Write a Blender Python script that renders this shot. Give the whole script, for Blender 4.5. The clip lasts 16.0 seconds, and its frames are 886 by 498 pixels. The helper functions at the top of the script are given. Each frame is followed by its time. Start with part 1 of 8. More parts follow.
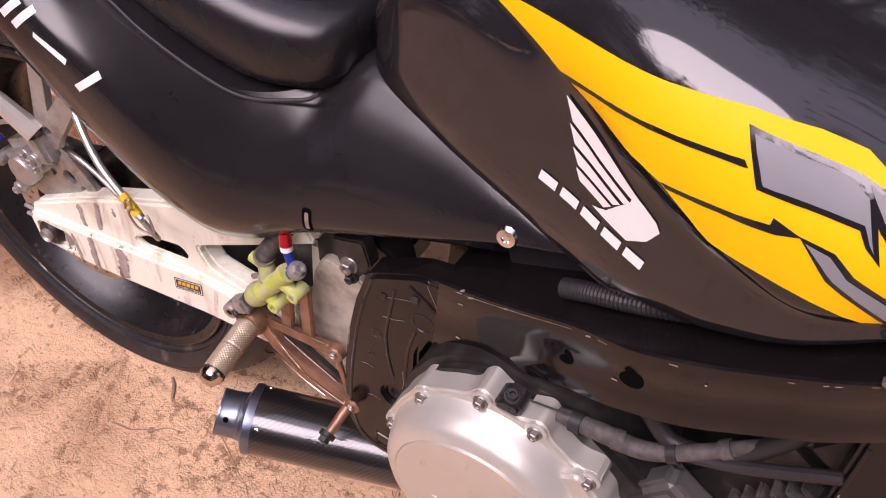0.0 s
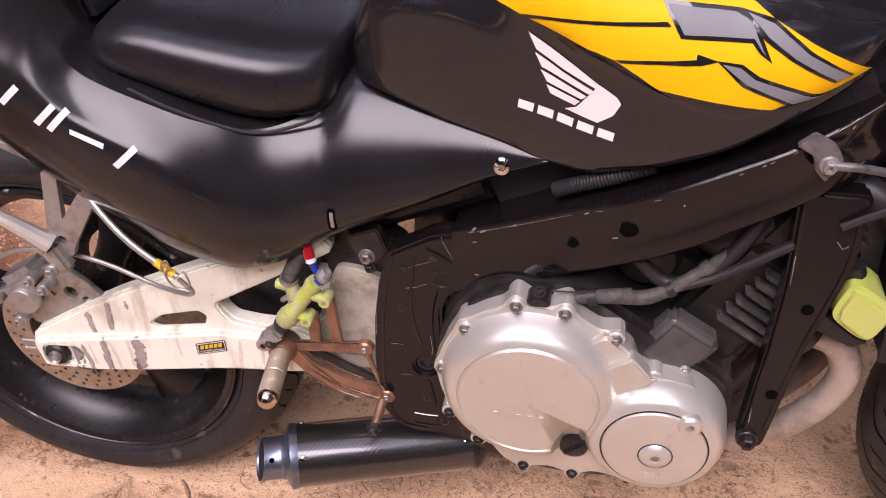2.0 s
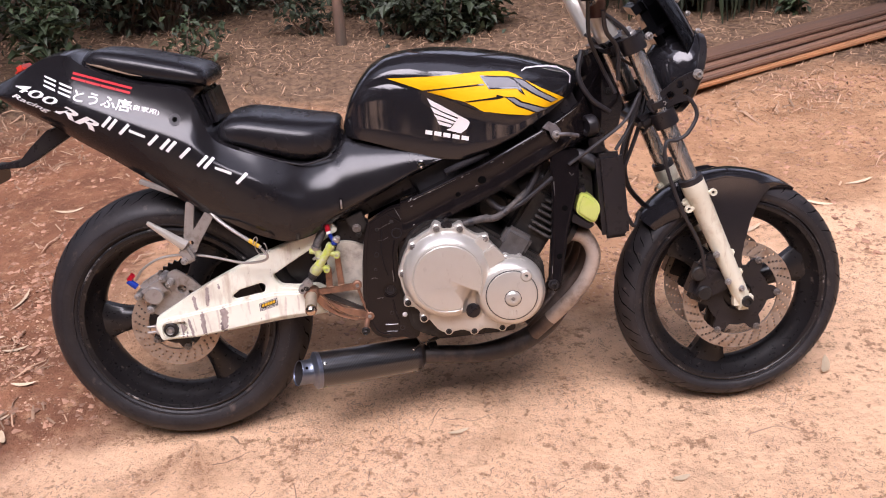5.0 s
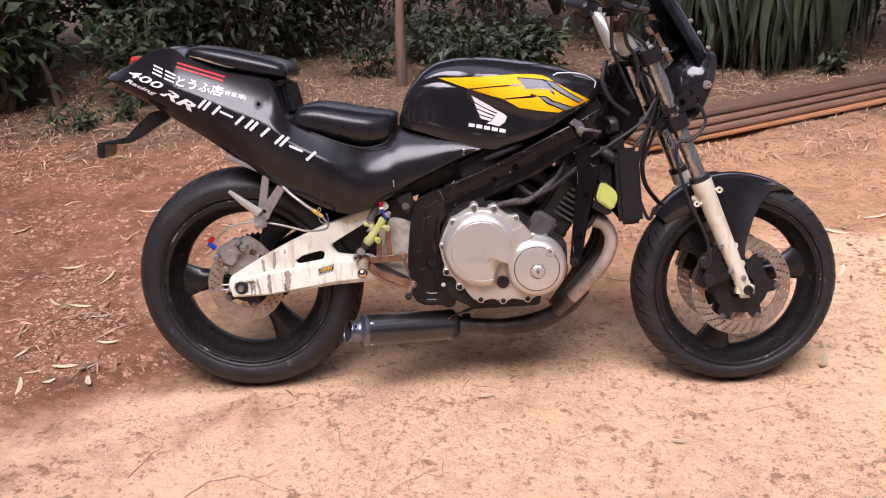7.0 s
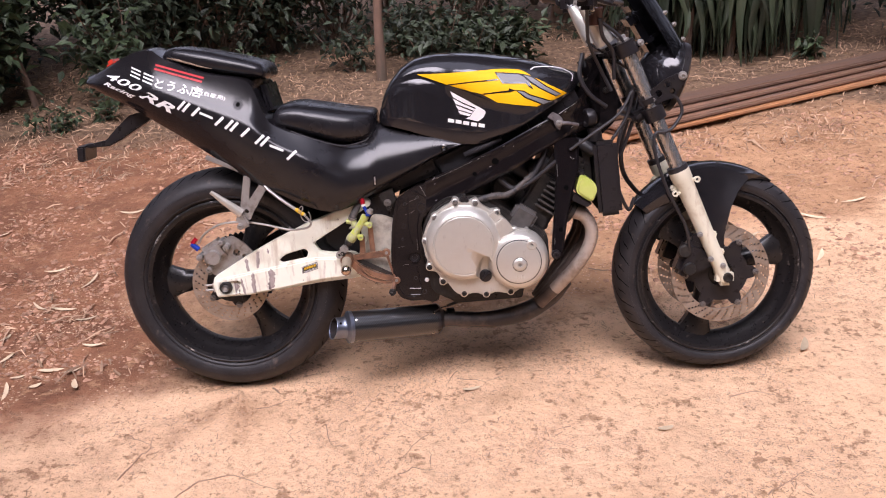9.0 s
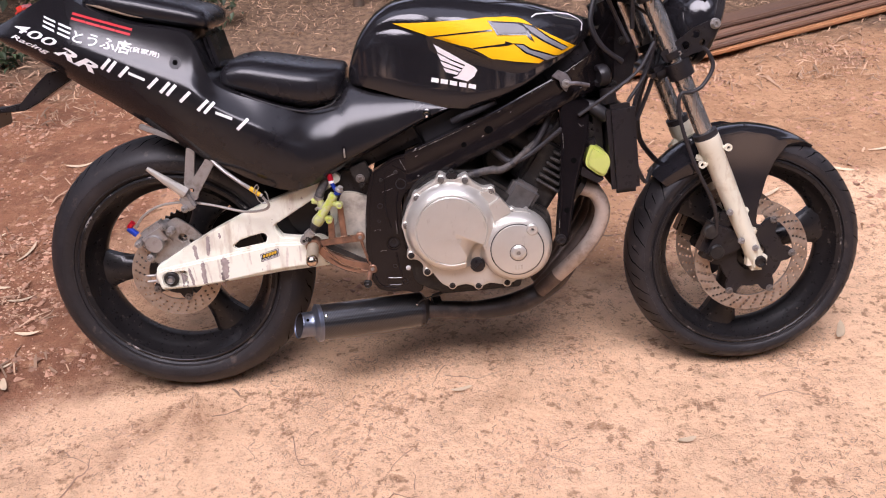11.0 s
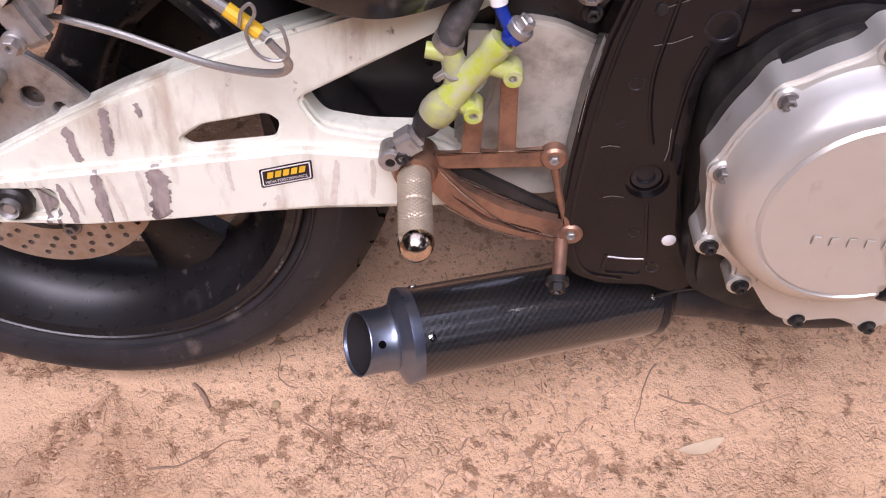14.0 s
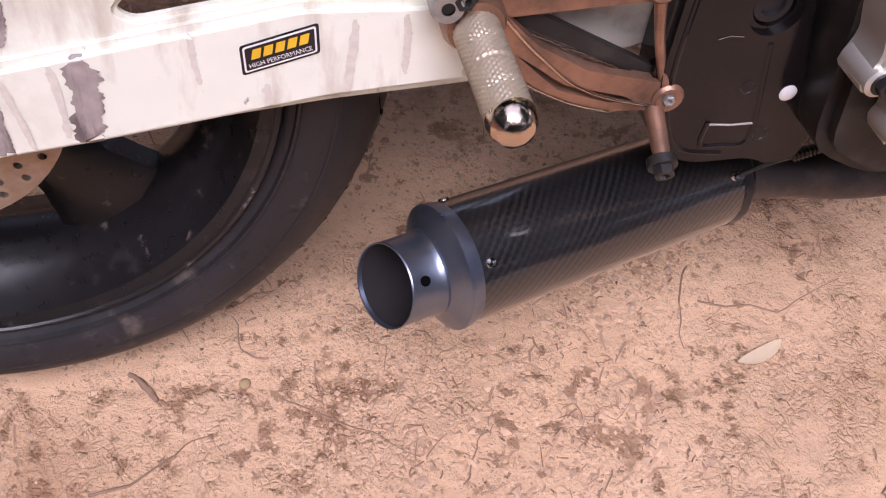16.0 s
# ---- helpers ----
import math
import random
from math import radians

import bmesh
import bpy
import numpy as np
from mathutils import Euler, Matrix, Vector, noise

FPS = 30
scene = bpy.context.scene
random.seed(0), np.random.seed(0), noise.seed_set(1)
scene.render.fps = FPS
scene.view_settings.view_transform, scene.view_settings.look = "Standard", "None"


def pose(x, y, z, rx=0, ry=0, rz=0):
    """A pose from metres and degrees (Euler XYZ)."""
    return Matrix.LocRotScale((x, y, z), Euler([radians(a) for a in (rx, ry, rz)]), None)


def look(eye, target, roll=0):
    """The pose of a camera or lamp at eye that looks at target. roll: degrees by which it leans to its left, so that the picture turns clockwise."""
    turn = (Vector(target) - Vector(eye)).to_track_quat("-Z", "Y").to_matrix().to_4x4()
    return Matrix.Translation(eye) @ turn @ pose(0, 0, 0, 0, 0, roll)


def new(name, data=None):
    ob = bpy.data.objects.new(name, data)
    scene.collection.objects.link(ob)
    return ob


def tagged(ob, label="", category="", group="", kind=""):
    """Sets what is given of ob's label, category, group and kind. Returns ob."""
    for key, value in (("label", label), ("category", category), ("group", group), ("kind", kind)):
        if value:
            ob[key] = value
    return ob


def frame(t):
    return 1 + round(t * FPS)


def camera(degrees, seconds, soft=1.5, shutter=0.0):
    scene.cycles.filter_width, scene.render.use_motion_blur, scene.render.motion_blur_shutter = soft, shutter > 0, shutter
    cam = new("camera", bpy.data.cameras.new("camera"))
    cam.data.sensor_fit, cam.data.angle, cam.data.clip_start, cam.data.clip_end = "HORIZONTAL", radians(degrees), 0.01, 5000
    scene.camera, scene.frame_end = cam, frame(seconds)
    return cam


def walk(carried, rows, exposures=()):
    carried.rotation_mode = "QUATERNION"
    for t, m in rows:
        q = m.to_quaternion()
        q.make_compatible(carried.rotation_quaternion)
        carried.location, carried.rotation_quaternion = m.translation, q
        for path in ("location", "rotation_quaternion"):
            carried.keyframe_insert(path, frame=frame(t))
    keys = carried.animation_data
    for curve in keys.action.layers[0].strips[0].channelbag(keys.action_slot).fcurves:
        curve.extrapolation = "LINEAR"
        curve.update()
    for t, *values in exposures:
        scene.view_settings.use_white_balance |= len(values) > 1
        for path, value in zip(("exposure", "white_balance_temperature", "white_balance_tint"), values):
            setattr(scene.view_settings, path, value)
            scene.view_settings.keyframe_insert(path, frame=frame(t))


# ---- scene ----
cam = camera(52.4, 16.0, 1.1)
PATH = [
    (0, (0.784, -0.326, 1.259), (0.189, 0.654, -0.379), -1.0),
    (0.5, (0.781, -0.358, 1.258), (0.137, 0.599, -0.376), -0.7),
    (1, (0.758, -0.367, 1.258), (0.204, 0.677, -0.356), -0.7),
    (1.5, (0.735, -0.448, 1.267), (0.283, 0.769, -0.255), -1.8),
    (2, (0.713, -0.643, 1.294), (0.385, 0.709, -0.143), -4.8),
    (2.5, (0.65, -0.922, 1.359), (0.472, 0.512, -0.023), -5.5),
    (3, (0.542, -1.193, 1.38), (0.529, 0.357, 0.116), -4.5),
    (3.5, (0.539, -1.358, 1.409), (0.598, 0.242, 0.211), -3.5),
    (4, (0.545, -1.528, 1.447), (0.667, 0.137, 0.345), -3.6),
    (4.2, (0.572, -1.579, 1.462), (0.664, 0.115, 0.402), -4.3),
    (6.3, (0.633, -2.173, 1.4), (0.61, -0.34, 0.601), -2.0),
    (6.5, (0.637, -2.186, 1.396), (0.609, -0.35, 0.604), -2.1),
    (7, (0.64, -2.212, 1.38), (0.568, -0.374, 0.595), -1.9),
    (7.5, (0.641, -2.218, 1.383), (0.562, -0.385, 0.589), -1.9),
    (8, (0.639, -2.209, 1.391), (0.585, -0.378, 0.589), -2.0),
    (8.5, (0.635, -2.211, 1.384), (0.606, -0.377, 0.588), -2.1),
    (9, (0.647, -2.224, 1.396), (0.608, -0.393, 0.592), -2.9),
    (9.5, (0.661, -2.204, 1.392), (0.631, -0.379, 0.573), -3.4),
    (9.7, (0.667, -2.2, 1.391), (0.642, -0.38, 0.561), -3.3),
    (11.8, (0.639, -1.434, 1.35), (0.623, 0.224, 0.232), -3.2),
    (12, (0.64, -1.342, 1.334), (0.602, 0.29, 0.178), -2.5),
    (12.5, (0.587, -1.08, 1.266), (0.611, 0.52, 0.066), -0.9),
    (13, (0.495, -0.824, 1.149), (0.56, 0.636, -0.217), 0.2),
    (13.5, (0.436, -0.592, 1.049), (0.409, 0.722, -0.46), 0.2),
    (14, (0.361, -0.465, 0.935), (0.367, 0.709, -0.684), 2.9),
    (14.5, (0.277, -0.411, 0.836), (0.529, 0.624, -0.857), 9.5),
    (15, (0.256, -0.392, 0.768), (0.585, 0.585, -0.945), 12.9),
    (15.5, (0.263, -0.392, 0.782), (0.549, 0.6, -0.93), 11.0),
    (16, (0.225, -0.358, 0.739), (0.576, 0.688, -0.929), 10.6),
]
walk(cam, [(t, look(eye, target, roll)) for t, eye, target, roll in PATH],
     [(0, 2.15, 7050, 35), (1.5, 2.15, 6980, 33), (3, 2.24, 6650, 26), (6.5, 2.27, 6560, 24), (10, 2.27, 6530, 24), (12.5, 2.16, 6380, 26), (14, 2.17, 6270, 28), (16, 2.14, 6180, 28)])

# ---- light: bright overcast sky over a clearing ----
world = bpy.data.worlds.new("sky")
scene.world = world
world.use_nodes = True
wn = world.node_tree
sky = wn.nodes.new("ShaderNodeTexSky")
sky.sky_type, sky.sun_disc = "NISHITA", False
sky.sun_elevation, sky.sun_rotation = radians(51), radians(192)
sky.dust_density, sky.air_density, sky.ozone_density = 4.0, 1.0, 1.0
veil = wn.nodes.new("ShaderNodeMixRGB")
veil.inputs["Fac"].default_value = 0.75
# an overcast dome: a third as bright at the horizon as overhead
dome = wn.nodes.new("ShaderNodeTexCoord")
height_of = wn.nodes.new("ShaderNodeSeparateXYZ")
fall = wn.nodes.new("ShaderNodeMapRange")
fall.inputs["To Min"].default_value, fall.inputs["To Max"].default_value = 0.42, 1.26
tint = wn.nodes.new("ShaderNodeVectorMath")
tint.operation, tint.inputs[0].default_value = "SCALE", (7.3, 7.9, 9.5)
wn.links.new(dome.outputs["Generated"], height_of.inputs[0])
wn.links.new(height_of.outputs["Z"], fall.inputs["Value"])
wn.links.new(fall.outputs[0], tint.inputs["Scale"])
wn.links.new(tint.outputs[0], veil.inputs["Color2"])
wn.links.new(sky.outputs[0], veil.inputs["Color1"])
wn.links.new(veil.outputs[0], wn.nodes["Background"].inputs["Color"])
wn.nodes["Background"].inputs["Strength"].default_value = 0.042

sun = new("sun", bpy.data.lights.new("sun", "SUN"))
sun.data.energy, sun.data.angle, sun.data.color = 1.66, radians(54), (0.97, 0.97, 1.02)
sun.matrix_world = look((-0.6, -4.5, 6.0), (0.4, 0.2, 0.0))

# ---- materials ----
def material(name, color, rough=0.5, metal=0.0, var=0.15, grain=40.0, second=None, patch=4.0, amount=0.5, sharp=0.12,
             bump=0.0, bump_size=120.0, coat=0.0, rough_var=0.1, per_object=0.0, stretch=(1, 1, 1), island=0.0):
    """A surface with fine grain, larger patches of a second colour, varied roughness and relief. Sizes are per metre."""
    m = bpy.data.materials.new(name)
    m.use_nodes = True
    n, l = m.node_tree.nodes, m.node_tree.links
    b = n["Principled BSDF"]
    at = n.new("ShaderNodeTexCoord")
    mapping = n.new("ShaderNodeMapping")
    mapping.inputs["Scale"].default_value = stretch
    l.new(at.outputs["Object"], mapping.inputs["Vector"])
    fine = n.new("ShaderNodeTexNoise")
    fine.inputs["Scale"].default_value, fine.inputs["Detail"].default_value = grain, 6
    l.new(mapping.outputs[0], fine.inputs["Vector"])
    mix = n.new("ShaderNodeMixRGB")
    mix.inputs["Color1"].default_value = (*[c * (1 - var) for c in color], 1)
    mix.inputs["Color2"].default_value = (*[min(1, c * (1 + var)) for c in color], 1)
    l.new(fine.outputs["Fac"], mix.inputs["Fac"])
    out = mix.outputs[0]
    if second:
        large = n.new("ShaderNodeTexNoise")
        large.inputs["Scale"].default_value, large.inputs["Detail"].default_value = patch, 7
        large.inputs["Roughness"].default_value = 0.65
        l.new(mapping.outputs[0], large.inputs["Vector"])
        ramp = n.new("ShaderNodeMapRange")
        ramp.inputs["From Min"].default_value, ramp.inputs["From Max"].default_value = 1 - amount - sharp, 1 - amount + sharp
        l.new(large.outputs["Fac"], ramp.inputs["Value"])
        over = n.new("ShaderNodeMixRGB")
        over.inputs["Color2"].default_value = (*second, 1)
        l.new(ramp.outputs[0], over.inputs["Fac"])
        l.new(out, over.inputs["Color1"])
        out = over.outputs[0]
    if per_object or island:
        source = n.new("ShaderNodeObjectInfo").outputs["Random"] if per_object else n.new("ShaderNodeNewGeometry").outputs["Random Per Island"]
        size = per_object or island
        tone = n.new("ShaderNodeMapRange")
        tone.inputs["To Min"].default_value, tone.inputs["To Max"].default_value = 1 - size, 1 + size
        l.new(source, tone.inputs["Value"])
        scaled = n.new("ShaderNodeVectorMath")
        scaled.operation = "SCALE"
        l.new(out, scaled.inputs[0])
        l.new(tone.outputs[0], scaled.inputs["Scale"])
        out = scaled.outputs[0]
    l.new(out, b.inputs["Base Color"])
    worn = n.new("ShaderNodeTexNoise")
    worn.inputs["Scale"].default_value, worn.inputs["Detail"].default_value = patch * 3, 5
    l.new(mapping.outputs[0], worn.inputs["Vector"])
    gloss = n.new("ShaderNodeMapRange")
    gloss.inputs["To Min"].default_value, gloss.inputs["To Max"].default_value = max(0.02, rough - rough_var), min(1, rough + rough_var)
    l.new(worn.outputs["Fac"], gloss.inputs["Value"])
    l.new(gloss.outputs[0], b.inputs["Roughness"])
    b.inputs["Metallic"].default_value = metal
    b.inputs["Coat Weight"].default_value, b.inputs["Coat Roughness"].default_value = coat, 0.06
    if bump:
        relief = n.new("ShaderNodeTexNoise")
        relief.inputs["Scale"].default_value, relief.inputs["Detail"].default_value = bump_size, 4
        l.new(mapping.outputs[0], relief.inputs["Vector"])
        node = n.new("ShaderNodeBump")
        node.inputs["Strength"].default_value, node.inputs["Distance"].default_value = bump, 0.002
        l.new(relief.outputs["Fac"], node.inputs["Height"])
        l.new(node.outputs[0], b.inputs["Normal"])
    return m


BODY = material("black_gloss_paint", (0.011, 0.0098, 0.0115), 0.17, var=0.2, rough_var=0.05, second=(0.018, 0.017, 0.018), patch=9, amount=0.42, sharp=0.25)
TANK = material("black_tank_paint", (0.014, 0.013, 0.015), 0.07, coat=0.15, var=0.2, rough_var=0.04)
LEATHER = material("black_vinyl", (0.013, 0.012, 0.014), 0.26, bump=0.09, bump_size=700, var=0.15)
FRAME = material("worn_black_frame_paint", (0.0080, 0.0062, 0.0068), 0.12, var=0.3, second=(0.013, 0.0105, 0.0105), patch=30, amount=0.36, sharp=0.10, bump=0.05, bump_size=160, rough_var=0.08)
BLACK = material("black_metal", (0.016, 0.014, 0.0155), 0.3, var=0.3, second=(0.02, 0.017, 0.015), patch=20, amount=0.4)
DARK = material("sooty_dark_metal", (0.020, 0.018, 0.017), 0.42, metal=0.2, var=0.4, second=(0.055, 0.048, 0.042), patch=34, amount=0.4)
RUBBER = material("black_rubber", (0.017, 0.015, 0.017), 0.5, var=0.25, bump=0.1)
TYRE = material("tyre_rubber", (0.018, 0.0165, 0.018), 0.5, var=0.3, grain=90, second=(0.036, 0.031, 0.032), patch=11, amount=0.38, sharp=0.15, bump=0.12, bump_size=300)
RIM = material("black_wheel_paint", (0.011, 0.0098, 0.0102), 0.30, var=0.3, second=(0.040, 0.034, 0.031), patch=30, amount=0.30, sharp=0.12)
SCUFF = material("scuffed_rim_lip", (0.012, 0.011, 0.012), 0.35, var=0.3, second=(0.30, 0.27, 0.25), patch=38, amount=0.37, sharp=0.04)
WHITE = material("chipped_white_paint", (0.81, 0.81, 0.69), 0.36, var=0.05, second=(0.50, 0.43, 0.33), patch=8, amount=0.34, sharp=0.18)
FORKWHITE = material("fork_white_paint", (0.69, 0.65, 0.51), 0.35, var=0.06, second=(0.45, 0.36, 0.24), patch=20, amount=0.36)
DRIP = material("rusty_drip", (0.66, 0.61, 0.52), 0.5, var=0.2, grain=200)
BARE = material("stained_bare_patch", (0.34, 0.285, 0.265), 0.6, var=0.4, grain=120)
ALLOY = material("cast_silver_cover", (0.60, 0.58, 0.525), 0.33, metal=0.55, var=0.06, second=(0.56, 0.52, 0.455), patch=9, amount=0.40, sharp=0.2, bump=0.05, bump_size=900)
GREYALLOY = material("weathered_alloy", (0.42, 0.40, 0.38), 0.45, metal=0.7, var=0.25, second=(0.2, 0.17, 0.14), patch=40, amount=0.4)
BOLTGREY = material("dull_zinc_bolt", (0.27, 0.25, 0.235), 0.42, metal=0.75, var=0.25, second=(0.12, 0.10, 0.085), patch=90, amount=0.42)
CHROME = material("chrome", (0.75, 0.73, 0.71), 0.09, metal=1.0, var=0.05, rough_var=0.05)
STEEL = material("blued_steel", (0.215, 0.24, 0.285), 0.32, metal=0.9, var=0.12, second=(0.165, 0.19, 0.255), patch=25, amount=0.5)
GOLD = material("bronze_anodised_alloy", (0.33, 0.18, 0.115), 0.38, metal=0.6, var=0.2, second=(0.13, 0.082, 0.06), patch=28, amount=0.44, rough_var=0.15)
PEGTIP = material("polished_champagne_alloy", (0.62, 0.50, 0.40), 0.16, metal=1.0, var=0.1)
TUBE = material("ground_fork_tube", (0.52, 0.50, 0.48), 0.26, metal=0.9, var=0.1, stretch=(6, 6, 1))
FIN = material("dusty_cooling_fin", (0.055, 0.050, 0.047), 0.55, metal=0.3, var=0.4, second=(0.17, 0.155, 0.14), patch=30, amount=0.44)
PUMP = material("dusty_pump_casting", (0.095, 0.088, 0.085), 0.5, metal=0.3, var=0.3, second=(0.05, 0.045, 0.042), patch=24, amount=0.42)
SCRAPED = material("scraped_grey_bracket", (0.20, 0.185, 0.19), 0.45, metal=0.5, var=0.3, second=(0.07, 0.062, 0.065), patch=50, amount=0.45)
PEGMETAL = material("knurled_champagne_alloy", (0.55, 0.45, 0.33), 0.42, metal=0.6, var=0.1)
DISC = material("brake_disc_steel", (0.40, 0.33, 0.27), 0.42, metal=0.7, var=0.2, grain=200, second=(0.30, 0.205, 0.14), patch=30, amount=0.42)
LIME = material("lime_paint", (0.43, 0.49, 0.05), 0.42, var=0.2, second=(0.46, 0.46, 0.27), patch=80, amount=0.50)
LIMEDIRTY = material("dirty_lime_casting", (0.40, 0.42, 0.12), 0.5, var=0.25, second=(0.30, 0.28, 0.23), patch=70, amount=0.52)
LIMETANK = material("lime_translucent_plastic", (0.50, 0.55, 0.15), 0.4, var=0.1, second=(0.40, 0.50, 0.06), patch=24, amount=0.4)
YELLOW = material("yellow_vinyl", (0.86, 0.455, 0.002), 0.55, var=0.03, rough_var=0.04)
GREYDECAL = material("grey_vinyl", (0.19, 0.19, 0.205), 0.5, var=0.05)
WHITEDECAL = material("white_vinyl", (0.82, 0.80, 0.78), 0.35, var=0.04)
PINKDECAL = material("pale_silver_vinyl", (0.78, 0.74, 0.73), 0.3, var=0.04)
REDDECAL = material("red_vinyl", (0.62, 0.02, 0.03), 0.35, var=0.04)
RED = material("red_anodised", (0.55, 0.015, 0.03), 0.3, metal=0.5)
BLUE = material("blue_anodised", (0.02, 0.06, 0.45), 0.3, metal=0.5)
BRAIDED = material("braided_steel_hose", (0.42, 0.40, 0.37), 0.4, metal=0.7, var=0.3, grain=900)
TAGYELLOW = material("yellow_plastic_tag", (0.75, 0.45, 0.02), 0.45)
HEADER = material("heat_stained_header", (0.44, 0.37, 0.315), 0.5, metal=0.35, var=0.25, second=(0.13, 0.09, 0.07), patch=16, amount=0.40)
INNERPIPE = material("dark_brown_header", (0.085, 0.062, 0.052), 0.5, metal=0.35, var=0.3, second=(0.17, 0.125, 0.10), patch=16, amount=0.42)
PIPE = material("dusty_grey_pipe", (0.042, 0.036, 0.035), 0.5, metal=0.3, var=0.3, second=(0.14, 0.105, 0.085), patch=14, amount=0.40)
REDLENS = material("red_lens", (0.6, 0.05, 0.03), 0.15, coat=0.8)
WOOD = material("weathered_plank", (0.19, 0.10, 0.06), 0.75, var=0.5, grain=9, stretch=(1, 22, 22), second=(0.14, 0.085, 0.062), patch=2.0, amount=0.48, bump=0.5, bump_size=25, per_object=0.25)
BARK = material("tree_bark", (0.20, 0.12, 0.085), 0.85, var=0.4, grain=22, stretch=(1, 1, 0.25), second=(0.10, 0.075, 0.055), patch=9, amount=0.5, bump=0.8, bump_size=40)
LEAF = material("green_leaf", (0.040, 0.062, 0.026), 0.58, var=0.3, grain=8, island=0.5)
DARKLEAF = material("dark_leaf", (0.029, 0.041, 0.021), 0.62, var=0.3, grain=8, island=0.5)
STRAPLEAF = material("long_green_leaf", (0.024, 0.034, 0.018), 0.42, var=0.35, grain=12, island=0.5, second=(0.040, 0.046, 0.026), patch=5, amount=0.35)
STRAW = material("dry_straw", (0.40, 0.255, 0.16), 0.8, var=0.3, grain=10, island=0.55)
CRUMB = material("soil_crumbs", (0.57, 0.365, 0.235), 0.95, var=0.2, grain=50, island=0.25)
CLOD = material("red_soil_clods", (0.40, 0.22, 0.14), 0.95, var=0.3, grain=50, island=0.35)
CHIP = material("dark_litter", (0.36, 0.215, 0.145), 0.9, var=0.3, grain=50, island=0.5)
GROOVE = material("tread_groove_shade", (0.004, 0.004, 0.004), 0.9, var=0.2)
SOOT = material("soot", (0.011, 0.0075, 0.0075), 0.9, var=0.3)
# flat black that stands in for the shade inside holes and slots
VOID = material("opening_shade", (0.002, 0.002, 0.002), 1.0, var=0.2)
WEB = material("dirty_cast_plate", (0.52, 0.48, 0.40), 0.5, metal=0.2, var=0.15, second=(0.20, 0.17, 0.14), patch=22, amount=0.42)
SCREEN = material("smoked_screen", (0.005, 0.005, 0.006), 0.07, var=0.2)
BROWNCUP = material("brown_fluid_cup", (0.045, 0.016, 0.012), 0.3, var=0.2)
DUSTYRUBBER = material("dusty_tape", (0.05, 0.045, 0.042), 0.7, var=0.4, grain=120, second=(0.12, 0.10, 0.09), patch=60, amount=0.42)
FOAM = material("torn_foam", (0.22, 0.15, 0.10), 0.9, var=0.4)
SAWN = material("fresh_sawn_plank", (0.45, 0.205, 0.09), 0.75, var=0.3, grain=14, stretch=(1, 14, 14), second=(0.33, 0.17, 0.09), patch=3, amount=0.42, bump=0.5, bump_size=25)
DRYLEAF = material("dry_leaf", (0.60, 0.455, 0.30), 0.75, var=0.25, grain=40, per_object=0.25)
SLIVER = material("twig_fragment", (0.40, 0.245, 0.155), 0.9, var=0.3, grain=60, island=0.35)
PEBBLE = material("ochre_pebble", (0.40, 0.27, 0.14), 0.7, var=0.25, grain=200)
TWIG = material("twig", (0.33, 0.205, 0.135), 0.85, var=0.3, grain=60, per_object=0.3)


def carbon_material():
    """Twill weave: two crossed sets of glossy dark tows under clear lacquer."""
    m = material("carbon_fibre", (0.012, 0.012, 0.013), 0.30, coat=1.0, var=0.1, rough_var=0.05)
    n, l = m.node_tree.nodes, m.node_tree.links
    b = n["Principled BSDF"]
    at = n.new("ShaderNodeTexCoord")
    wave = n.new("ShaderNodeTexWave")
    wave.wave_type, wave.bands_direction = "BANDS", "DIAGONAL"
    wave.inputs["Scale"].default_value, wave.inputs["Distortion"].default_value = 90, 0.6
    l.new(at.outputs["UV"], wave.inputs["Vector"])
    check = n.new("ShaderNodeTexChecker")
    check.inputs["Scale"].default_value = 260
    l.new(at.outputs["UV"], check.inputs["Vector"])
    both = n.new("ShaderNodeMixRGB")
    both.inputs["Fac"].default_value = 0.3
    l.new(wave.outputs["Fac"], both.inputs["Color1"])
    l.new(check.outputs["Fac"], both.inputs["Color2"])
    tow = n.new("ShaderNodeMixRGB")
    tow.inputs["Color1"].default_value, tow.inputs["Color2"].default_value = (0.004, 0.004, 0.0045, 1), (0.021, 0.0195, 0.0195, 1)
    l.new(both.outputs[0], tow.inputs["Fac"])
    l.new(tow.outputs[0], b.inputs["Base Color"])
    bump = n.new("ShaderNodeBump")
    bump.inputs["Strength"].default_value, bump.inputs["Distance"].default_value = 0.25, 0.0004
    l.new(both.outputs[0], bump.inputs["Height"])
    l.new(bump.outputs[0], b.inputs["Normal"])
    return m


for glossy, level in ((BODY, 0.41), (LEATHER, 0.42), (YELLOW, 0.2), (FRAME, 0.36), (TANK, 0.5), (BLACK, 0.35), (RIM, 0.35), (DARK, 0.35), (GROOVE, 0.05), (VOID, 0.05), (SCREEN, 0.14), (TYRE, 0.38)):
    glossy.node_tree.nodes["Principled BSDF"].inputs["Specular IOR Level"].default_value = level
CARBON = carbon_material()


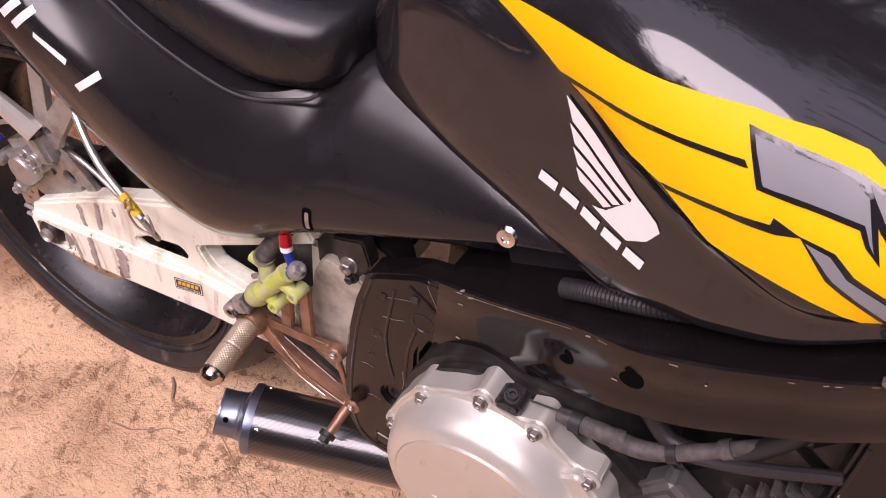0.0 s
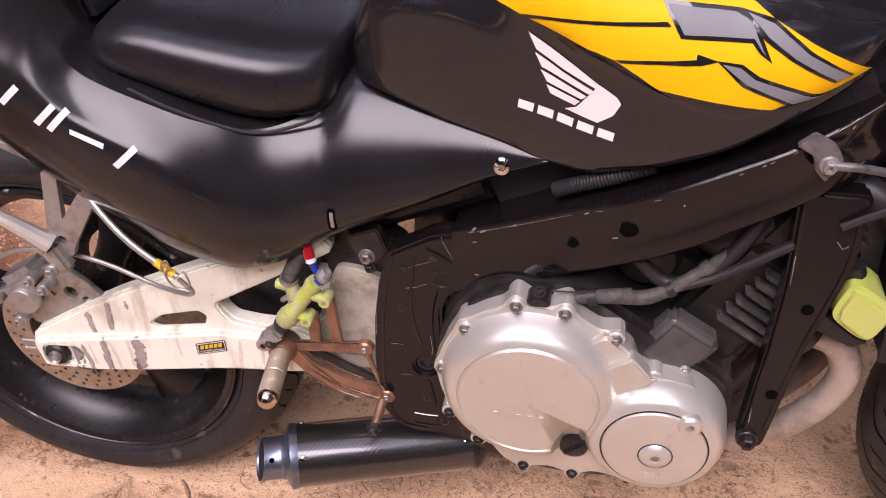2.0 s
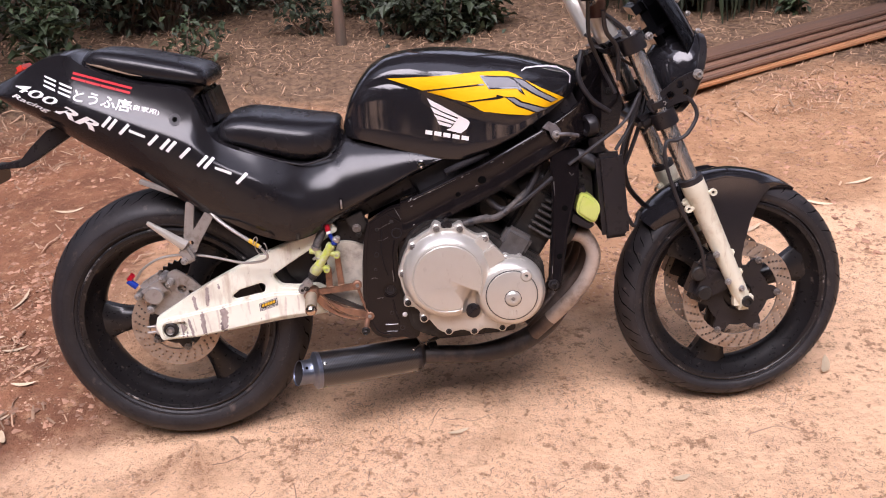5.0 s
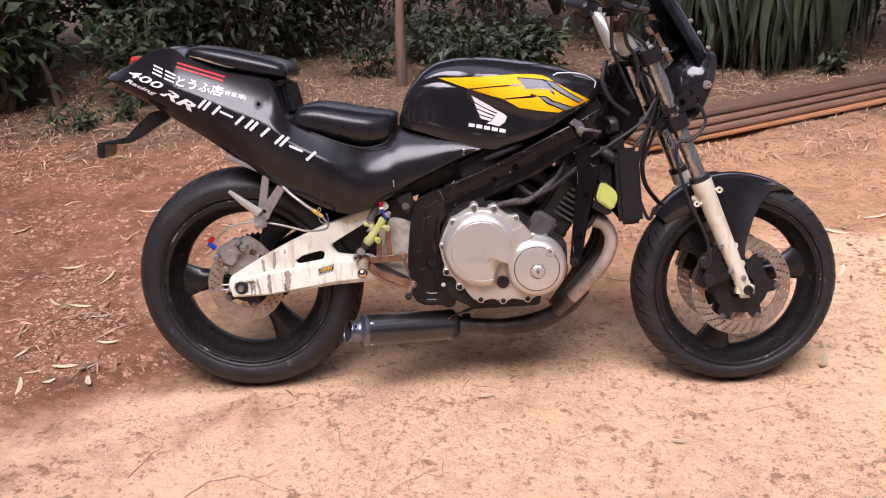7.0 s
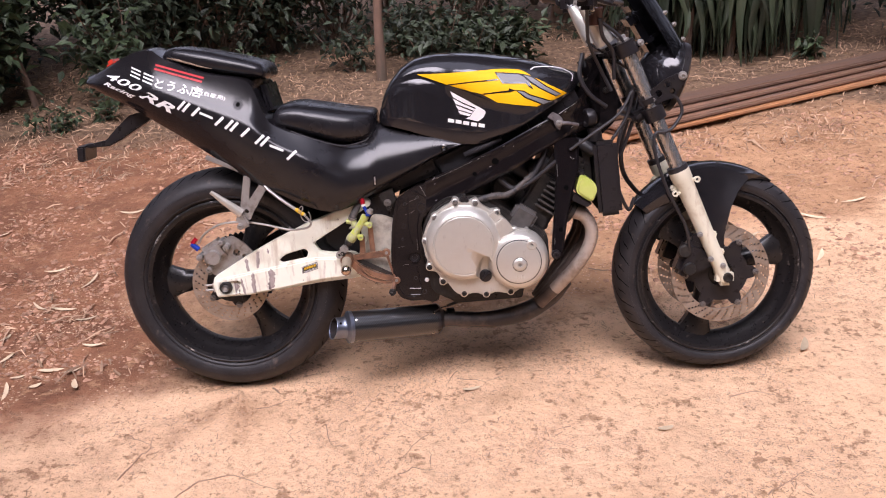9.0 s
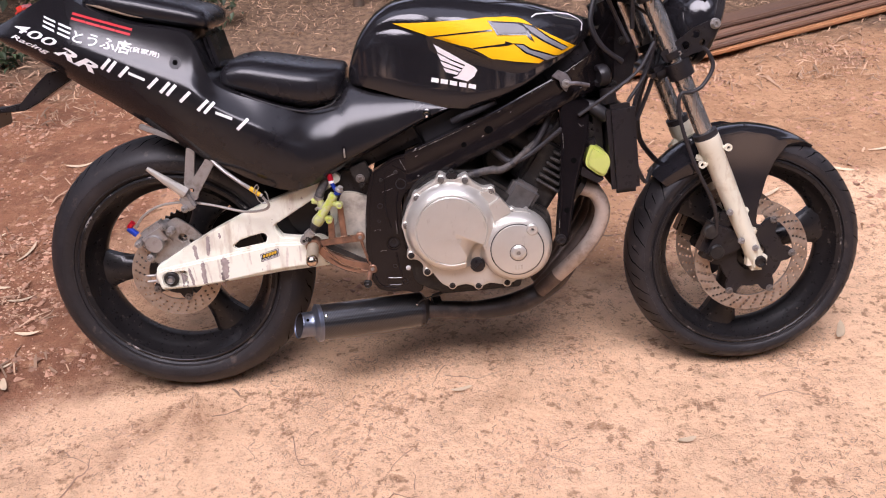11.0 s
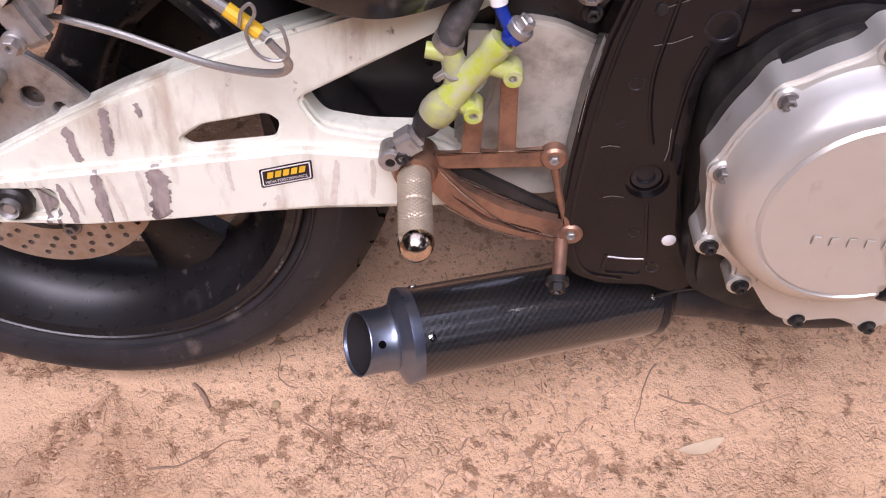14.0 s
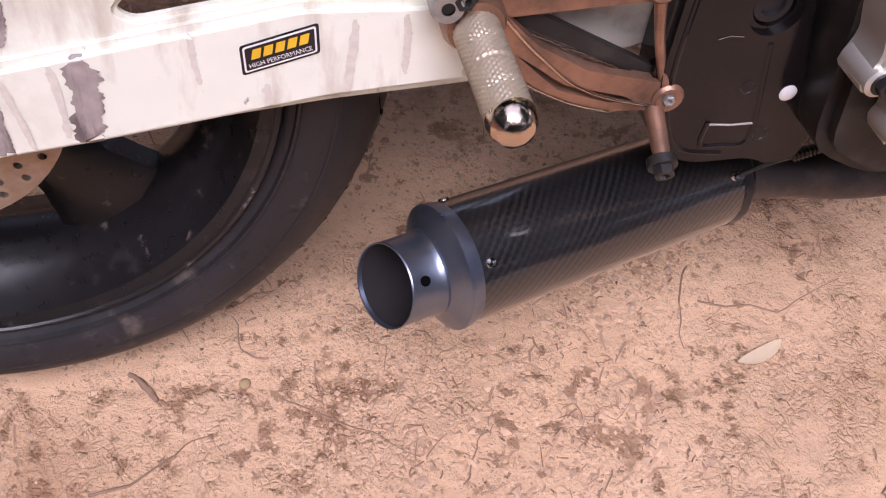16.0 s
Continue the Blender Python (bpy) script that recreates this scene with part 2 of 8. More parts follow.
def soil_material():
    """Pale dry trodden earth, with red-brown dug earth at the side, brown litter dust and fine crumbs."""
    m = bpy.data.materials.new("soil")
    m.use_nodes = True
    n, l = m.node_tree.nodes, m.node_tree.links
    b = n["Principled BSDF"]
    at = n.new("ShaderNodeNewGeometry").outputs["Position"]

    def noise_at(scale, detail=6, rough=0.6):
        t = n.new("ShaderNodeTexNoise")
        t.inputs["Scale"].default_value, t.inputs["Detail"].default_value, t.inputs["Roughness"].default_value = scale, detail, rough
        l.new(at, t.inputs["Vector"])
        return t.outputs["Fac"]

    def ranged(value, low, high):
        r = n.new("ShaderNodeMapRange")
        r.interpolation_type = "SMOOTHSTEP"
        r.inputs["From Min"].default_value, r.inputs["From Max"].default_value = low, high
        l.new(value, r.inputs["Value"])
        return r.outputs[0]

    def mixed(fac, one, two):
        x = n.new("ShaderNodeMixRGB")
        l.new(fac, x.inputs["Fac"])
        for socket, value in (("Color1", one), ("Color2", two)):
            if isinstance(value, tuple):
                x.inputs[socket].default_value = (value[0] * 1.02, value[1], value[2] * 0.96, 1)
            else:
                l.new(value, x.inputs[socket])
        return x.outputs[0]

    def maths(kind, one, two):
        x = n.new("ShaderNodeMath")
        x.operation = kind
        for k, value in enumerate((one, two)):
            if isinstance(value, (int, float)):
                x.inputs[k].default_value = value
            else:
                l.new(value, x.inputs[k])
        return x.outputs[0]

    split = n.new("ShaderNodeSeparateXYZ")
    l.new(at, split.inputs[0])
    pale = mixed(ranged(noise_at(3.5), 0.35, 0.65), (0.82, 0.545, 0.356), (0.765, 0.50, 0.318))
    rough_part = maths("MULTIPLY", maths("SUBTRACT", noise_at(5.5, 4), 0.5), 0.55)
    lumps = maths("ADD", noise_at(22, 9, 0.66), rough_part)
    grit = maths("ADD", noise_at(75, 8, 0.7), rough_part)
    warp = n.new("ShaderNodeTexNoise")
    warp.inputs["Scale"].default_value, warp.inputs["Detail"].default_value = 45, 4
    l.new(at, warp.inputs["Vector"])
    shove = n.new("ShaderNodeVectorMath")
    shove.operation, shove.inputs["Scale"].default_value = "SCALE", 0.011
    l.new(warp.outputs["Color"], shove.inputs[0])
    moved = n.new("ShaderNodeVectorMath")
    l.new(at, moved.inputs[0]), l.new(shove.outputs[0], moved.inputs[1])

    def cells(scale):
        v = n.new("ShaderNodeTexVoronoi")
        v.feature = "DISTANCE_TO_EDGE"
        v.inputs["Scale"].default_value = scale
        l.new(moved.outputs[0], v.inputs["Vector"])
        return v.outputs["Distance"]

    loose = ranged(maths("ADD", maths("MULTIPLY", noise_at(4.5, 5), 0.7), maths("MULTIPLY", noise_at(24, 6), 0.9)), 0.72, 0.98)
    crumbs, coarse = cells(150), cells(62)
    crevice = maths("MULTIPLY", maths("SUBTRACT", 1.0, ranged(crumbs, 0.02, 0.22)), loose)
    gap = maths("MULTIPLY", maths("SUBTRACT", 1.0, ranged(coarse, 0.0, 0.13)), loose)
    pale = mixed(ranged(noise_at(16, 8, 0.68), 0.50, 0.72), pale, (0.68, 0.445, 0.287))
    pale = mixed(maths("MULTIPLY", loose, 0.10), pale, (0.54, 0.345, 0.22))
    pale = mixed(ranged(lumps, 0.60, 0.70), pale, (0.45, 0.27, 0.165))
    # crevice and gap: shade between crumbs painted as darker brown
    pale = mixed(maths("MULTIPLY", crevice, 0.12), pale, (0.36, 0.21, 0.14))
    pale = mixed(maths("MULTIPLY", gap, 0.17), pale, (0.30, 0.17, 0.11))
    pale = mixed(ranged(grit, 0.60, 0.70), pale, (0.30, 0.17, 0.10))
    pale = mixed(ranged(noise_at(210, 4, 0.6), 0.63, 0.70), pale, (0.33, 0.19, 0.115))
    bits = maths("ADD", noise_at(48, 5, 0.62), maths("MULTIPLY", maths("SUBTRACT", noise_at(7, 5), 0.5), 0.5))
    pale = mixed(maths("MULTIPLY", ranged(bits, 0.60, 0.66), 0.75), pale, (0.30, 0.165, 0.10))
    red = mixed(ranged(noise_at(4), 0.35, 0.65), (0.32, 0.150, 0.086), (0.20, 0.093, 0.056))
    red = mixed(ranged(noise_at(22, 9, 0.7), 0.5, 0.68), red, (0.41, 0.23, 0.135))
    red = mixed(ranged(noise_at(50, 9, 0.75), 0.55, 0.68), red, (0.14, 0.07, 0.045))
    # dug earth, left and behind; its edge drawn forward paints shade under the bike
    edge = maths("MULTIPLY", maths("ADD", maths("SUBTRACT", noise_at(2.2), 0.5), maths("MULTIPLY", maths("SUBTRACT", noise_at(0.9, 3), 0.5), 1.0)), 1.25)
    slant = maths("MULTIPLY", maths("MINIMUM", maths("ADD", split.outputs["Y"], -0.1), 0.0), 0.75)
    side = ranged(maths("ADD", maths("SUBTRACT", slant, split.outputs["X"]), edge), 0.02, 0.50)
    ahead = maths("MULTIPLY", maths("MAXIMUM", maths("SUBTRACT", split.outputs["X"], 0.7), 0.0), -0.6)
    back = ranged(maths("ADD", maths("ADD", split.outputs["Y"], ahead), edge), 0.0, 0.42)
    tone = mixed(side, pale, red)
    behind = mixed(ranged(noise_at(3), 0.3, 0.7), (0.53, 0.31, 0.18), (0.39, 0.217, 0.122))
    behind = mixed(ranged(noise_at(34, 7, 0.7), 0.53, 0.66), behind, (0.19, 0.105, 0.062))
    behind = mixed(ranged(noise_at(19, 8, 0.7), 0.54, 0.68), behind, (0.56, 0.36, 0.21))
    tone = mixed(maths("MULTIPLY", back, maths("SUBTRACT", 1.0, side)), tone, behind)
    litter = mixed(ranged(noise_at(25), 0.35, 0.65), (0.26, 0.17, 0.11), (0.13, 0.085, 0.06))
    wood = ranged(maths("ADD", split.outputs["Y"], edge), 2.3, 3.0)
    tone = mixed(wood, tone, litter)
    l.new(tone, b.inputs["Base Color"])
    b.inputs["Roughness"].default_value = 0.95
    b.inputs["Specular IOR Level"].default_value = 0.15
    height = maths("ADD", maths("MULTIPLY", grit, -0.5), maths("MULTIPLY", lumps, -1.5))
    height = maths("SUBTRACT", height, maths("ADD", maths("MULTIPLY", crevice, 0.16), maths("MULTIPLY", gap, 0.15)))
    bump = n.new("ShaderNodeBump")
    bump.inputs["Strength"].default_value, bump.inputs["Distance"].default_value = 0.9, 0.012
    l.new(height, bump.inputs["Height"])
    l.new(bump.outputs[0], b.inputs["Normal"])
    return m


def add_streaks(m, colour, scale, stretch, low, high):
    """Run-down stains over a surface: a stretched noise mixes in a second colour."""
    n, l = m.node_tree.nodes, m.node_tree.links
    b = n["Principled BSDF"]
    old = b.inputs["Base Color"].links[0].from_socket
    at, mapping, t, r, x = (n.new("ShaderNode" + k) for k in ("TexCoord", "Mapping", "TexNoise", "MapRange", "MixRGB"))
    mapping.inputs["Scale"].default_value = stretch
    l.new(at.outputs["Object"], mapping.inputs["Vector"])
    l.new(mapping.outputs[0], t.inputs["Vector"])
    t.inputs["Scale"].default_value, t.inputs["Detail"].default_value, t.inputs["Roughness"].default_value = scale, 7, 0.62
    r.inputs["From Min"].default_value, r.inputs["From Max"].default_value = low, high
    l.new(t.outputs["Fac"], r.inputs["Value"])
    l.new(r.outputs[0], x.inputs["Fac"])
    l.new(old, x.inputs["Color1"])
    x.inputs["Color2"].default_value = (*colour, 1)
    l.new(x.outputs[0], b.inputs["Base Color"])


add_streaks(WHITE, (0.46, 0.37, 0.27), 26, (1, 1, 0.22), 0.54, 0.74)
add_streaks(WHITE, (0.20, 0.15, 0.12), 70, (1, 1, 0.6), 0.66, 0.74)
add_streaks(FORKWHITE, (0.44, 0.35, 0.24), 60, (1, 1, 0.2), 0.60, 0.80)
add_streaks(BARE, (0.13, 0.10, 0.098), 90, (1, 1, 0.2), 0.48, 0.66)
add_streaks(TYRE, (0.105, 0.08, 0.068), 34, (1, 1, 1), 0.60, 0.76)
add_streaks(TYRE, (0.006, 0.0055, 0.006), 60, (1, 1, 1), 0.58, 0.70)
add_streaks(RIM, (0.12, 0.095, 0.08), 55, (1, 1, 1), 0.62, 0.74)
add_streaks(ALLOY, (0.40, 0.36, 0.31), 60, (1, 1, 0.35), 0.64, 0.80)
SOIL = soil_material()


# ---- mesh helpers ----
def part(name, bm, mat, parent=None, label="", smooth=35, m=None):
    """Links a bmesh as one mesh object, under a thing or a part."""
    mesh = bpy.data.meshes.new(name)
    bmesh.ops.recalc_face_normals(bm, faces=bm.faces)
    bm.to_mesh(mesh)
    bm.free()
    return part_of(name, mesh, mat, parent, label, smooth, m)


def part_of(name, mesh, mat, parent=None, label="", smooth=35, m=None):
    if mat and not mesh.materials:
        mesh.materials.append(mat)
    if smooth and mesh.polygons:
        mesh.shade_smooth()
        mesh.set_sharp_from_angle(angle=radians(smooth))
    ob = new(name, mesh)
    ob.parent = parent
    if m is not None:
        ob.matrix_basis = m
    if label:
        tagged(ob, label)
    return ob


def curve(keys, x):
    """Monotone cubic through (x, value) keys."""
    xs, ys = np.array(keys, float).T
    d = np.diff(ys) / np.diff(xs)
    s = np.zeros(len(xs))
    s[0], s[-1] = d[0], d[-1]
    for k in range(1, len(xs) - 1):
        s[k] = 0 if d[k - 1] * d[k] <= 0 else 2 * d[k - 1] * d[k] / (d[k - 1] + d[k])
    k = int(np.clip(np.searchsorted(xs, x) - 1, 0, len(d) - 1))
    h, u = xs[k + 1] - xs[k], float(np.clip((x - xs[k]) / (xs[k + 1] - xs[k]), 0, 1))
    return float((1 + 2 * u) * (1 - u) ** 2 * ys[k] + u * (1 - u) ** 2 * h * s[k] + u * u * (3 - 2 * u) * ys[k + 1] + u * u * (u - 1) * h * s[k + 1])


def rings(bm, loops, closed=True, caps=True):
    rows = [[bm.verts.new(p) for p in loop] for loop in loops]
    for a, b in zip(rows, rows[1:]):
        count = len(a)
        for k in range(count if closed else count - 1):
            bm.faces.new((a[k], a[(k + 1) % count], b[(k + 1) % count], b[k]))
    if caps and closed:
        bm.faces.new(rows[0][::-1]), bm.faces.new(rows[-1])
    return rows


def spline(points, steps=8):
    """Catmull-Rom through the points."""
    p = [Vector(q) for q in points]
    p = [2 * p[0] - p[1], *p, 2 * p[-1] - p[-2]]
    out = []
    for k in range(1, len(p) - 2):
        a, b, c, d = p[k - 1:k + 3]
        for s in range(steps):
            u = s / steps
            out.append(0.5 * (2 * b + (c - a) * u + (2 * a - 5 * b + 4 * c - d) * u * u + (3 * b - a - 3 * c + d) * u ** 3))
    return [*out, p[-2]]


def tube_mesh(points, radius, sides=12, steps=8, bm=None, ribs=0.0, smooth_path=True):
    """A round tube along a path; radius is one number or one for each point; ribs: ridge height for a corrugated hose."""
    bm = bm or bmesh.new()
    path = spline(points, steps) if smooth_path else [Vector(p) for p in points]
    count = len(path)
    radii = [radius] * count if isinstance(radius, (int, float)) else list(np.interp(np.linspace(0, 1, count), np.linspace(0, 1, len(radius)), radius))
    ahead = (path[1] - path[0]).normalized()
    side = ahead.orthogonal().normalized()
    loops = []
    for k, p in enumerate(path):
        way = (path[min(k + 1, count - 1)] - path[max(k - 1, 0)]).normalized()
        side = (side - way * side.dot(way)).normalized()
        up = way.cross(side)
        r = float(radii[k]) + (ribs if k % 2 else 0)
        loops.append([p + r * (math.cos(a) * side + math.sin(a) * up) for a in np.linspace(0, 2 * math.pi, sides, endpoint=False)])
    rings(bm, loops)
    return bm


def lathe(profile, sides=48, m=None, bm=None, closed=False):
    """Turns (radius, height) round -y: height grows towards the bike's right side."""
    bm = bm or bmesh.new()
    m = m or Matrix()
    loops = []
    for a in np.linspace(0, 2 * math.pi, sides, endpoint=False):
        loops.append([m @ Vector((r * math.cos(a), -h, r * math.sin(a))) for r, h in profile])
    rows = [[bm.verts.new(p) for p in loop] for loop in loops]
    last = len(profile)
    for k in range(sides):
        a, b = rows[k], rows[(k + 1) % sides]
        for j in range(last if closed else last - 1):
            f = (a[j], a[(j + 1) % last], b[(j + 1) % last], b[j])
            bm.faces.new(f)
    bmesh.ops.remove_doubles(bm, verts=bm.verts, dist=1e-6)
    return bm


def plate(outline, y0, y1, holes=(), bevel=0.0, m=None, bm=None):
    """A flat piece cut in the bike's x-z plane, from y0 to y1, with holes and rounded edges."""
    own = bmesh.new()
    edges = []
    for loop in (outline, *holes):
        v = [own.verts.new((x, y0, z)) for x, z in loop]
        edges += [own.edges.new((v[k], v[(k + 1) % len(v)])) for k in range(len(v))]
    bmesh.ops.triangle_fill(own, edges=edges, use_beauty=True, use_dissolve=False)
    bmesh.ops.dissolve_limit(own, angle_limit=0.01, verts=own.verts, edges=own.edges)
    grown = bmesh.ops.extrude_face_region(own, geom=list(own.faces))
    bmesh.ops.translate(own, vec=(0, y1 - y0, 0), verts=[g for g in grown["geom"] if isinstance(g, bmesh.types.BMVert)])
    bmesh.ops.recalc_face_normals(own, faces=own.faces)
    if bevel:
        rim = [e for e in own.edges if len(e.link_faces) == 2 and e.calc_face_angle(0) > 0.8]
        bmesh.ops.bevel(own, geom=rim, offset=bevel, segments=2, affect="EDGES", clamp_overlap=True)
    if m is not None:
        bmesh.ops.transform(own, matrix=m, verts=own.verts)
    return own if bm is None else merged(bm, own)


def merged(bm, other):
    mesh = bpy.data.meshes.new("join")
    other.to_mesh(mesh)
    other.free()
    bm.from_mesh(mesh)
    bpy.data.meshes.remove(mesh)
    return bm


def box(size, m=None, bevel=0.0, bm=None, segments=2):
    own = bmesh.new()
    bmesh.ops.create_cube(own, size=1, matrix=Matrix.Diagonal((*size, 1)))
    if bevel:
        bmesh.ops.bevel(own, geom=own.edges, offset=bevel, segments=segments, affect="EDGES", clamp_overlap=True)
    if m is not None:
        bmesh.ops.transform(own, matrix=m, verts=own.verts)
    return own if bm is None else merged(bm, own)


def rod(a, b, radius, sides=16, bm=None, end=None):
    return tube_mesh([a, b], [radius, end or radius], sides, bm=bm, smooth_path=False)


def circle(x, z, r, count=24, squash=1.0, start=0.0):
    return [(x + r * math.cos(a + start), z + r * squash * math.sin(a + start)) for a in np.linspace(0, 2 * math.pi, count, endpoint=False)]


def rounded(points, radius=0.006, steps=3):
    """A polygon with its corners rounded."""
    out, count = [], len(points)
    for k in range(count):
        p, c, q = (Vector(points[(k + d) % count]) for d in (-1, 0, 1))
        a = c + (p - c).normalized() * min(radius, (p - c).length * 0.45)
        b = c + (q - c).normalized() * min(radius, (q - c).length * 0.45)
        for s in range(steps + 1):
            u = s / steps
            out.append(tuple((1 - u) ** 2 * a + 2 * u * (1 - u) * c + u * u * b))
    return out


def along(a, b):
    """A frame at a whose -y axis points to b."""
    a, b = Vector(a), Vector(b)
    return Matrix.Translation(a) @ (b - a).to_track_quat("-Y", "Z").to_matrix().to_4x4()


from mathutils.bvhtree import BVHTree


def decal(name, outline, target, mat, parent, label="", lift=0.0008, cell=0.006, from_side=-1):
    """A vinyl shape, cut in the x-z plane and laid on the side of the target mesh."""
    bm = bmesh.new()
    outs = outline if isinstance(outline[0][0], (tuple, list)) else [outline]
    for poly in outs:
        v = [bm.verts.new((x, 0, z)) for x, z in poly]
        edges = [bm.edges.new((v[k], v[(k + 1) % len(v)])) for k in range(len(v))]
        bmesh.ops.triangle_fill(bm, edges=edges, use_beauty=True)
    xs, zs = [v.co.x for v in bm.verts], [v.co.z for v in bm.verts]
    for axis, low, high in (((1, 0, 0), min(xs), max(xs)), ((0, 0, 1), min(zs), max(zs))):
        for k in np.arange(low + cell, high, cell):
            bmesh.ops.bisect_plane(bm, geom=[*bm.verts, *bm.edges, *bm.faces], plane_co=Vector(axis) * k, plane_no=axis)
    tree = BVHTree.FromPolygons([v.co for v in target.data.vertices], [p.vertices for p in target.data.polygons])
    for v in bm.verts:
        spot, normal, *_ = tree.ray_cast(Vector((v.co.x, from_side, v.co.z)), Vector((0, -from_side, 0)))
        if spot is None:
            spot, normal, *_ = tree.find_nearest(Vector((v.co.x, from_side * 0.12, v.co.z)))
        if normal.y * from_side < 0:
            normal = -normal
        v.co = spot + normal * lift
    return part(name, bm, mat, parent, label, smooth=60)


# ---- ground ----
def ground_height(x, y):
    """Trodden soil, loose and lumpy at the side and behind, rising a little under the trees."""
    p = Vector((x, y, 0))
    loose = min(1, max(0, (-x - 0.35) * 1.5)) + min(1, max(0, (y - 0.35) * 0.8))
    loose = min(1, loose)
    h = 0.012 * noise.noise(p * 1.1) + 0.004 * noise.noise(p * 6.0) + 0.003 * noise.noise(p * 17.0) + 0.002 * abs(noise.noise(p * 37.0)) + 0.0022 * noise.noise(p * 71.0)
    h += loose * (0.022 * noise.noise(p * 2.3) + 0.012 * noise.noise(p * 7.0) + 0.008 * noise.noise(p * 23.0))
    near = max(0, 1 - math.hypot((x - 0.65) / 1.1, y / 0.5))
    return h * (1 - 0.55 * min(1, near * 2)) - 0.004


def ground_mesh():
    xs = [-400, -120, -40, -15, -7, *np.arange(-3.6, -0.5, 0.03), *np.arange(-0.5, 0.0, 0.010), *np.arange(0.0, 1.1, 0.005), *np.arange(1.1, 1.9, 0.010), *np.arange(1.9, 4.8, 0.03), 8, 16, 40, 120, 400]
    ys = [-400, -120, -40, -14, -6, *np.arange(-1.2, -0.55, 0.025), *np.arange(-0.55, 0.35, 0.005), *np.arange(0.35, 0.55, 0.010), *np.arange(0.55, 2.2, 0.03), *np.arange(2.2, 6.6, 0.06), 9, 15, 40, 120, 400]
    verts = [(x, y, ground_height(x, y) if abs(x) < 10 and abs(y) < 10 else 0) for y in ys for x in xs]
    w = len(xs)
    faces = [(j * w + i, j * w + i + 1, j * w + w + i + 1, j * w + w + i) for j in range(len(ys) - 1) for i in range(w - 1)]
    mesh = bpy.data.meshes.new("ground")
    mesh.from_pydata(verts, [], faces)
    return mesh


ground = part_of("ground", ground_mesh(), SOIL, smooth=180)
tagged(ground, "pale orange trodden earth, redder and loose beside the trees", "ground", kind="structure")


# ---- motorcycle ----
bike = new("motorcycle")
bike.matrix_world = pose(0, 0.065, 0, -10, 0, 0)
tagged(bike, "black naked sport motorcycle with yellow tank stripes and white swingarm", "motorcycle")

REAR, FRONT = Vector((0, 0, 0.313)), Vector((1.363, 0, 0.281))


def bolt_mesh():
    bm = lathe([(0, 0.35), (1.35, 0.35), (1.45, 0.2), (1.45, -0.6)], 16)
    bm = merged(bm, lathe([(0, 0.75), (0.42, 0.75), (0.5, 1.22), (0.56, 1.3), (0.9, 1.3), (1.02, 1.15), (1.02, 0.3)], 6))
    mesh = bpy.data.meshes.new("bolt")
    bm.to_mesh(mesh)
    bm.free()
    mesh.materials.append(None)
    return mesh


BOLT = bolt_mesh()


def bolt(at, parent, mat=None, size=0.006, axis=(0, -1, 0), name="bolt"):
    """A hexagon bolt with a round washer, pointing along the axis."""
    turn = Vector(axis).to_track_quat("-Y", "Z").to_matrix().to_4x4()
    ob = part_of(name, BOLT, None, parent, smooth=30, m=Matrix.Translation(at) @ turn @ Matrix.Scale(size, 4))
    ob.material_slots[0].link = "OBJECT"
    ob.material_slots[0].material = mat or DARK
    return ob


